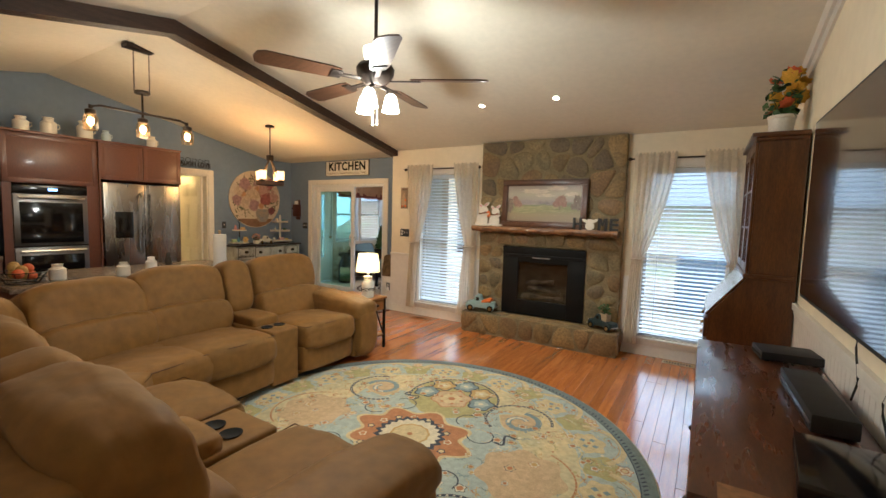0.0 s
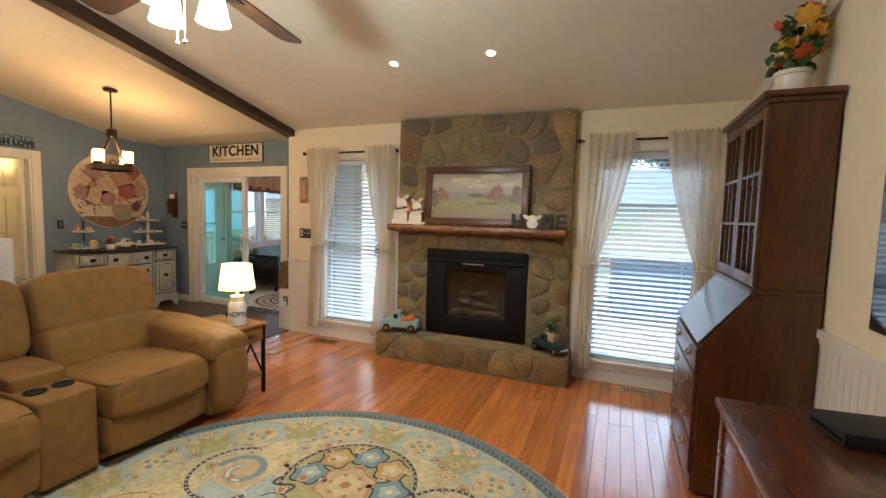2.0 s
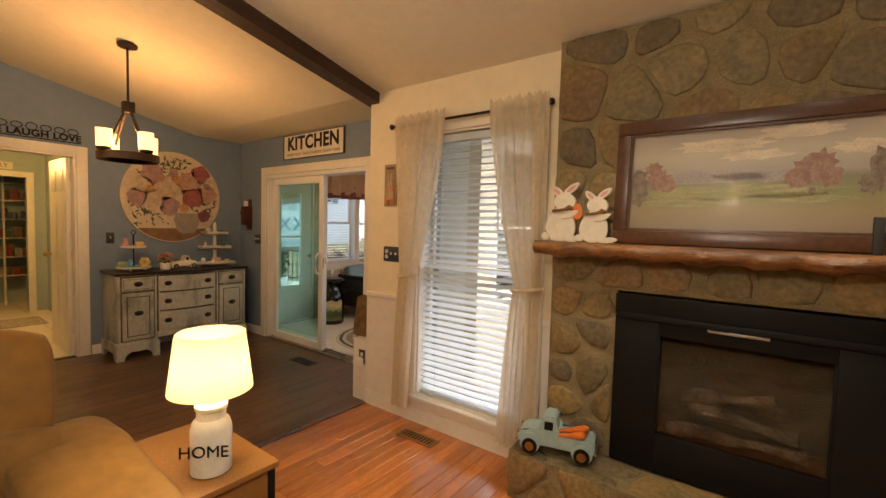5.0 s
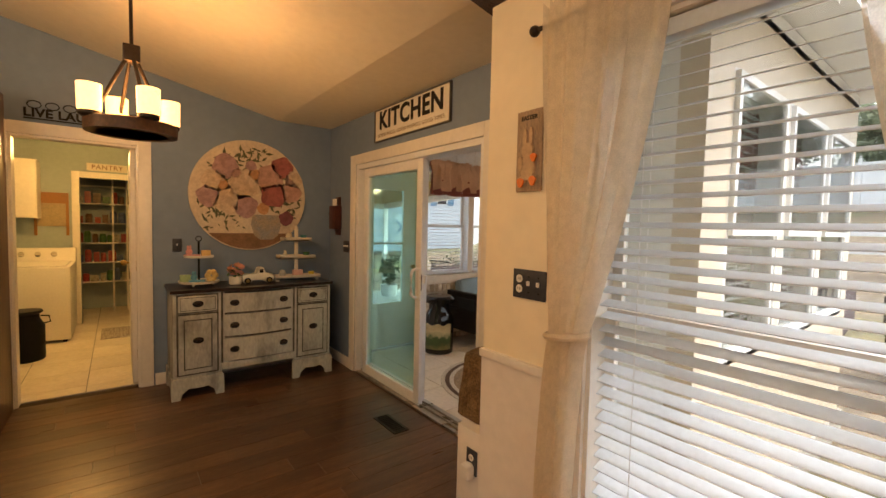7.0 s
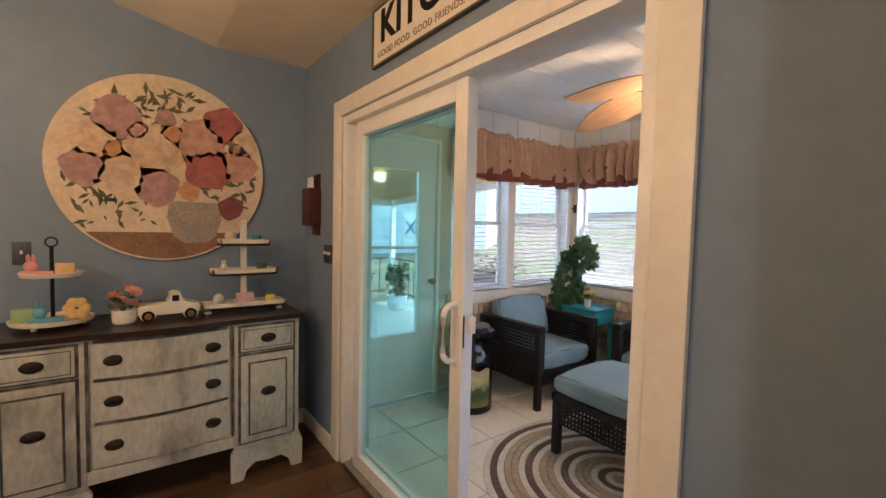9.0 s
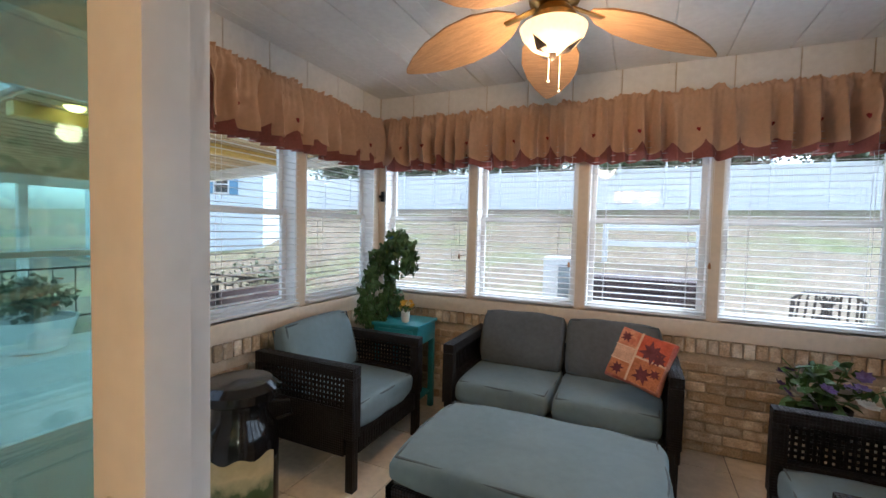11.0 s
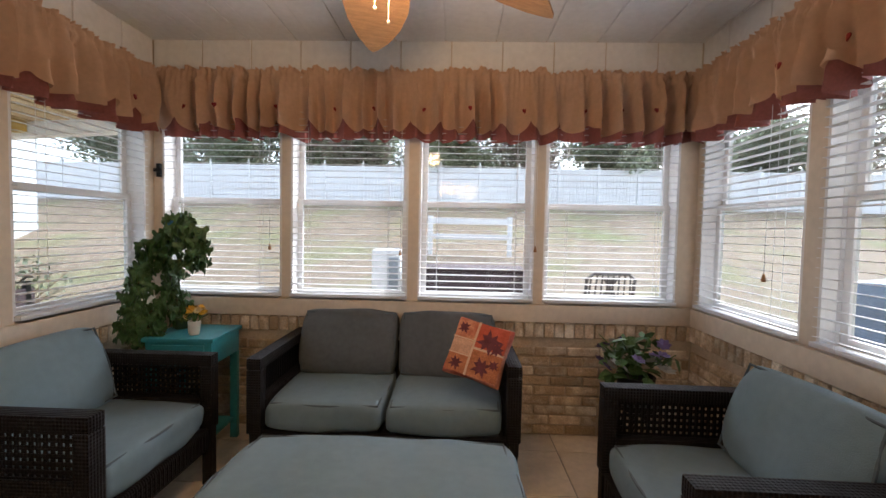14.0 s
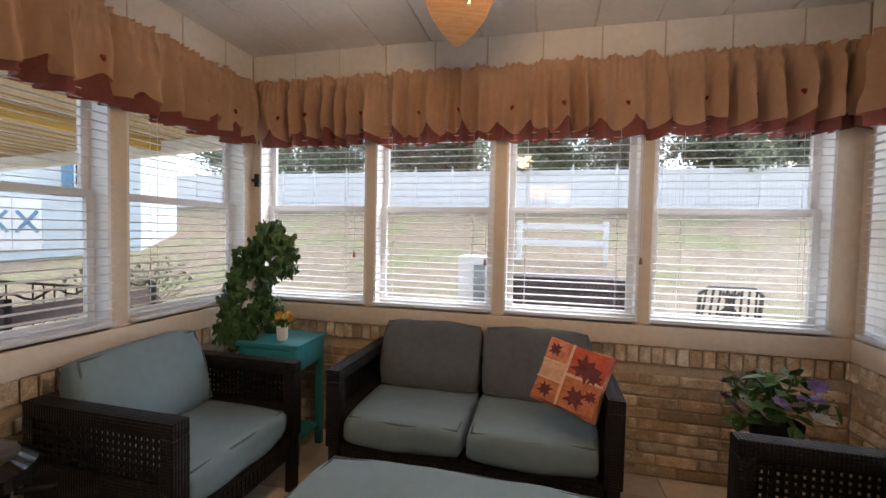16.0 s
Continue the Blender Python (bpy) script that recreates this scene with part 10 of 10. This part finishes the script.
lathe(bm, [(1.0, 0.40), (1.0, 0.42), (0.5, 0.58), (0.0, 0.72)], seg=8)
part("canopy", bm, mat("teal_canvas", (0.06, 0.30, 0.27), 0.7), um, smooth=0)

# eaves over the windows
setting("roof_sunroom", boxes((SX0 - 0.35, SX1 + 0.45, YS + 0.17, SY1 + 0.45, 2.62, 2.72), (SX1 + 0.40, SX1 + 0.45, YS + 0.30, SY1 + 0.45, 2.50, 2.62)), M_FENCE, "white sunroom roof with a boxed eave", "roof")
bm = boxes((XC + 0.2, -2.45, YF + 0.165, YF + 1.15, 2.50, 2.58), (SX1 + 0.5, -2.45, YF + 1.15, YF + 1.20, 2.40, 2.58), (-2.45, XW + 0.6, YF + 0.165, YF + 0.62, 2.50, 2.58), (-2.45, XW + 0.6, YF + 0.62, YF + 0.66, 2.42, 2.58))
for x in (-3.25, -2.85):
    box(bm, x - 0.03, x + 0.03, YF + 0.17, YF + 1.14, 2.40, 2.50)
setting("roof_porch", bm, M_FENCE, "white porch roof with beams above the living room windows", "roof")

# small white barn with blue shutters on the neighbouring plot
M_SIDING = mat("pale_blue_lap_siding", (0.60, 0.66, 0.70), 0.6, vary=0.05, scale=2)
M_SHUT = mat("blue_shutter", (0.13, 0.27, 0.42), 0.6)
hs = thing("barn", pose(-19.35, 16.72, 0.5, 0, 0, 28), "small white sided barn with blue shutters and a grey roof", "barn")
bm = bmesh.new()
for k in range(34):
    box(bm, -4.2, 1.8, -1.2, 1.8, -0.4 + k * 0.12, -0.4 + k * 0.12 + 0.116)
part("wall", bm, M_SIDING, hs, smooth=0)
bm = bmesh.new()
prism(bm, [(-1.45, 3.62), (0.3, 4.5), (2.05, 3.62), (2.05, 3.68), (0.3, 4.58), (-1.45, 3.68)], "x", -4.4, 2.0)
part("roof", bm, mat("grey_shingle", (0.15, 0.15, 0.16), 0.9, vary=0.2, scale=8), hs)
for x in (-3.1, 0.1):
    wn2 = part("window", boxes((x, x + 0.54, -1.225, -1.2, 1.92, 2.58), bevel=0.01), M_FENCE, hs, "white framed window")
    part("pane", boxes((x + 0.05, x + 0.49, -1.236, -1.226, 1.97, 2.23), (x + 0.05, x + 0.49, -1.236, -1.226, 2.27, 2.53)), M_OVENGLASS, wn2, smooth=0)
    part("shutter", boxes((x - 0.30, x - 0.02, -1.24, -1.2, 1.89, 2.61), bevel=0.006), M_SHUT, wn2, "blue shutter")
    part("shutter", boxes((x + 0.56, x + 0.84, -1.24, -1.2, 1.89, 2.61), bevel=0.006), M_SHUT, wn2, "blue shutter")
for x in (-2.1, -1.38):
    dl = part("door", boxes((x, x + 0.69, -1.23, -1.2, 0.0, 1.5), bevel=0.006), M_FENCE, hs, "white barn door leaf")
    for s2 in (-1, 1):
        bm = boxes((-0.045, 0.045, -0.015, 0.0, -0.40, 0.40))
        bmesh.ops.transform(bm, matrix=pose(x + 0.345, -1.231 - 0.008 * (s2 + 1), 0.85, 0, 40 * s2, 0), verts=bm.verts)
        part("cross_brace", bm, M_SHUT, dl, "blue-grey cross brace", 0)

# patio cover beside the sunroom, with a lit lamp, posts and a rail
M_PATIOROOF = mat("pale_pine_boards", (0.56, 0.42, 0.25), 0.6, vary=0.15, scale=3, stretch=(8, 1, 1))
pcv = thing("patio_cover", pose(0, 0, 0), "pine boarded patio roof on white posts", "patio cover")
def roof_fall(x):
    """Height of the roof's underside, falling away from the house."""
    return 2.42 + 0.055 * min(0.0, x + 8.6)


bm = bmesh.new()
for k in range(36):
    x = -14.6 + 0.2 * k
    box(bm, x, x + 0.194, 7.25, 10.6, roof_fall(x), roof_fall(x) + 0.03)
part("roof_boards", bm, M_PATIOROOF, pcv, smooth=0)
bm = bmesh.new()
prism(bm, [(-14.7, roof_fall(-14.7) + 0.045), (-8.6, 2.465), (SX0 - 0.13, 2.465), (SX0 - 0.13, 2.53), (-8.6, 2.53), (-14.7, roof_fall(-14.7) + 0.11)], "y", 7.2, 10.7)
part("roof_sheet", bm, M_CONC, pcv)
bm = bmesh.new()
prism(bm, [(-14.45, roof_fall(-14.45) - 0.16), (-8.6, 2.26), (SX0 - 0.14, 2.26), (SX0 - 0.14, 2.415), (-8.6, 2.415), (-14.45, roof_fall(-14.45) - 0.005)], "y", 10.45, 10.58)
part("beam", bm, M_FENCE, pcv)
part("beam", boxes((-14.45, -14.33, 7.3, 10.44, 1.93, roof_fall(-14.4) - 0.004), bevel=0.004), M_FENCE, pcv)
# the lamp's yellow light on this beam is part of its colour
part("cross_beam", boxes((-10.0, -9.86, 7.27, 10.44, 2.22, 2.335), bevel=0.004), mat("lamplit_yellow_beam", (0.62, 0.42, 0.10), 0.5, vary=0.15, scale=4), pcv, "pine beam coloured yellow as if lamplit")
for x, y in ((-14.39, 10.51), (-14.39, 9.0), (-14.39, 7.35)):
    part("post", boxes((x - 0.06, x + 0.06, y - 0.06, y + 0.06, -0.35, 1.93), bevel=0.004), M_FENCE, pcv)
ir = thing("iron_railing", pose(0, 0, -0.16), "black iron patio railing with scrolls", "railing")
for a, b in (((-12.3, 9.31), (-10.5, 9.31)), ((-10.3, 9.31), (-9.0, 9.31)), ((-12.39, 5.0), (-12.39, 6.7)), ((-12.39, 6.9), (-12.39, 9.2))):
    for z in (0.15, 0.85):
        bm = bmesh.new()
        rod(bm, (*a, z), (*b, z), 0.014, 6)
        part("rail", bm, M_BLACK, ir)
    for k in range(9):
        q = [a[i] + (b[i] - a[i]) * (k + 0.5) / 9 for i in (0, 1)]
        bm = bmesh.new()
        rod(bm, (*q, 0.0), (*q, 0.85), 0.008, 5)
        part("baluster", bm, M_BLACK, ir)
plm = thing("patio_lamp", pose(-9.7, 7.62, roof_fall(-9.7)), "round lit lamp under the patio roof", "ceiling light")
bm = bmesh.new()
lathe(bm, [(0.0, -0.05), (0.05, -0.042), (0.08, -0.01), (0.08, 0.0)], seg=20)
part("globe", bm, glow("lit_patio_globe", (1.0, 0.62, 0.15), 4), plm)
M_SAGE = mat("grey_green_leaf", (0.17, 0.21, 0.13), 0.7, vary=0.35, scale=14, per_object=0.2)
bouquet("patio_planter", pose(-11.45, 7.98, -0.16), "wide white tub of bushy grey-green plants on the patio", "planter", [(0.26, 0), (0.30, 0.02), (0.40, 0.36), (0.42, 0.38), (0.38, 0.38), (0.36, 0.33)], M_FENCE, (0.40, 0.40, 0.26), [(M_REDFL, 4, 0.06)], 520, 0.075, 33, 0.62, M_SAGE)
bouquet("patio_planter", pose(-11.1, 8.75, -0.16), "white pot of grasses on the concrete patio", "planter", [(0.14, 0), (0.16, 0.02), (0.20, 0.26), (0.17, 0.26), (0.16, 0.22)], M_FENCE, (0.22, 0.22, 0.30), [], 160, 0.12, 34, 0.6, M_SAGE)
# dark bench with its back to the sunroom
bn = thing("patio_bench", pose(-8.45, 8.55, -0.16), "dark brown slatted patio bench with scrolled iron back", "bench")
for z in (0.52, 0.66, 0.80):
    part("back_slat", boxes((-0.015, 0.015, -0.55, 0.55, z, z + 0.125), bevel=0.004), M_SLATE, bn)
for x in (-0.12, -0.25, -0.38):
    part("seat_slat", boxes((x - 0.055, x + 0.055, -0.55, 0.55, 0.42, 0.445), bevel=0.004), M_SLATE, bn)
for y in (-0.50, 0.50):
    part("leg", boxes((-0.45, -0.41, y - 0.02, y + 0.02, 0, 0.42)), M_BLACK, bn)
    part("leg", boxes((-0.018, 0.018, y - 0.02, y + 0.02, 0, 0.98)), M_BLACK, bn)
bm = bmesh.new()
tube(bm, [(0, -0.55 + 0.05 * i, 0.985 + 0.028 * math.sin(i * 1.25)) for i in range(23)], 0.008, 5)
part("scroll_rail", bm, M_BLACK, bn)
# bare shrub by the rail
sb = thing("shrub", pose(-10.9, 10.95, -0.34), "twiggy brown-green shrub beyond the patio", "shrub")
bm = bmesh.new()
rnd = random.Random(77)
for _ in range(60):
    a, r = rnd.uniform(0, 6.28), rnd.uniform(0.2, 0.8)
    tube(bm, [(0, 0, 0), (r * 0.4 * math.cos(a), r * 0.4 * math.sin(a), 0.5), (r * math.cos(a + 0.3), r * math.sin(a + 0.3), rnd.uniform(0.7, 1.2))], lambda k: 0.008 * (1 - 0.7 * k), 4)
part("twigs", bm, mat("twig_bark", (0.22, 0.15, 0.09), 0.9), sb)
bm = bmesh.new()
leafy(bm, 500, (0, 0, 0.85), (0.75, 0.75, 0.40), 0.06, 78, 0.3)
part("leaves", bm, M_SAGE, sb, smooth=0)

# ---- laid pieces: floors and bricks ----
def strip_mesh(name, w, l, t, material, bevel=0.0015):
    bm = bmesh.new()
    v = prism(bm, [(-w / 2, -l / 2), (w / 2, -l / 2), (w / 2, l / 2), (-w / 2, l / 2)], "z", -t, -bevel)
    top = [bm.verts.new((x, y, 0)) for x, y in ((-w / 2 + bevel, -l / 2 + bevel), (w / 2 - bevel, -l / 2 + bevel), (w / 2 - bevel, l / 2 - bevel), (-w / 2 + bevel, l / 2 - bevel))]
    hi = v[4:]
    for f in [f for f in bm.faces if all(q in hi for q in f.verts)]:
        bm.faces.remove(f)
    for i in range(4):
        bm.faces.new((hi[i], hi[(i + 1) % 4], top[(i + 1) % 4], top[i]))
    bm.faces.new(top)
    return finish(bm, name, material, 0)


def lay_planks(holder, name, x0, x1, y0, y1, w, lengths, material, z, seed):
    rnd = random.Random(seed)
    meshes = {l: strip_mesh(name, w - 0.0012, l - 0.0012, 0.011, material) for l in lengths}
    x = x0
    while x < x1 - 0.02:
        ww = min(w, x1 - x)
        y = y0 - rnd.uniform(0, 0.6)
        while y < y1 - 0.01:
            l = rnd.choice(lengths)
            a, b = max(y, y0), min(y + l, y1)
            if b - a > 0.03:
                if b - a > l - 0.001 and ww > w - 0.001:
                    me = meshes[l]
                else:
                    me = strip_mesh(name, ww - 0.0012, b - a - 0.0012, 0.011, material)
                ob = new(name, me)
                ob.parent = holder
                ob.location = (x + ww / 2, (a + b) / 2, z)
            y += l
        x += w


fl = thing("oak_flooring", pose(0, 0, 0), "glossy orange oak strip flooring", "flooring", kind="structure")
lay_planks(fl, "plank", XC, XW - 0.009, YB, YF - 0.009, 0.083, [0.9, 1.5, 2.1], M_OAK, 0.0, 1)
fl2 = thing("laminate_flooring", pose(0, 0, 0), "dark brown laminate plank flooring", "flooring", kind="structure")
lay_planks(fl2, "plank", XP, XC, YB, YS, 0.152, [1.22, 1.22, 0.8], M_DARKPLANK, 0.0, 2)
def lay_tiles(holder, x0, x1, y0, y1, s, z, material):
    me = strip_mesh("tile", s - 0.007, s - 0.007, 0.006, material)
    x = x0
    while x < x1 - 0.03:
        y = y0
        while y < y1 - 0.03:
            w, l = min(s, x1 - x), min(s, y1 - y)
            ob = new("tile", me if w > s - 0.001 and l > s - 0.001 else strip_mesh("tile", w - 0.007, l - 0.007, 0.006, material))
            ob.parent = holder
            ob.location = (x + w / 2, y + l / 2, z)
            y += s
        x += s
fl3 = thing("tile_flooring", pose(0, 0, 0), "cream square sunroom floor tiles with grey grout", "flooring", kind="structure")
lay_tiles(fl3, SX0, SX1, YS + 0.163, SY1 + 0.01, 0.45, SZ, M_TILE)
fl4 = thing("tile_flooring", pose(0, 0, 0), "cream square laundry floor tiles with grey grout", "flooring", kind="structure")
lay_tiles(fl4, LX - 1.2, XP - 0.12, LY0, LY1, 0.45, 0.0, M_TILE)
solid("floor_edge_strip", boxes((XC - 0.02, XC + 0.02, YB, YF - 0.02, 0.0005, 0.008), bevel=0.002), M_CHERRY, "wooden threshold strip between the two floors", "threshold", kind="structure")


def brick_mesh(l, h, d2, material):
    bm = bmesh.new()
    box(bm, -l / 2, l / 2, -d2, 0, -h / 2, h / 2, 0.006, 1)
    return finish(bm, "brick", material, 30)


def lay_bricks(name, m, length, seed, skip=None):
    """Running bond with a row of headers on edge along the top; the wall face is at local y 0, bricks stand proud to -y."""
    holder = thing(name, m, "tumbled tan and brown brick knee wall", "brick wall", kind="structure")
    rnd = random.Random(seed)
    L, H, J = 0.215, 0.066, 0.010
    full = [brick_mesh(L - J, H - J + 0.002, 0.016, mt) for mt in (M_BRICK, M_BRICK, M_BRICKPALE)]
    head = [brick_mesh(H - J + 0.002, 0.10, 0.018, mt) for mt in (M_BRICK, M_BRICKPALE)]
    rows = 9
    base = SZ + 0.004
    for j in range(rows):
        u = -(L / 2 if j % 2 else 0)
        while u < length - 0.02:
            a, b = max(u, 0), min(u + L, length)
            if b - a > 0.04 and not (skip and a < skip[1] and b > skip[0]):
                me = full[0 if rnd.random() < 0.6 else 2] if b - a > L - 0.001 else brick_mesh(b - a - J, H - J + 0.002, 0.016, rnd.choice((M_BRICK, M_BRICKPALE)))
                ob = new("brick", me)
                ob.parent = holder
                ob.location = ((a + b) / 2, rnd.uniform(-0.004, 0.002), base + H * (j + 0.5))
            u += L
    top = 0.672 - 0.105 / 2
    u = 0.0
    while u < length - 0.03:
        if not (skip and u < skip[1] and u + H > skip[0]):
            ob = new("brick", head[0 if rnd.random() < 0.65 else 1])
            ob.parent = holder
            ob.location = (u + H / 2, rnd.uniform(-0.012, -0.006), top)
        u += H
lay_bricks("brickwork_back", pose(SX0, SY1 + 0.012, 0), SX1 - SX0, 1)
lay_bricks("brickwork_left", pose(SX0 - 0.012, YS + 0.17, 0, 0, 0, 90), SY1 - YS - 0.17, 2, (SDOOR[0] - YS - 0.17, SDOOR[1] - YS - 0.17))
lay_bricks("brickwork_right", pose(SX1 + 0.012, SY1, 0, 0, 0, -90), SY1 - YS - 0.17, 3)
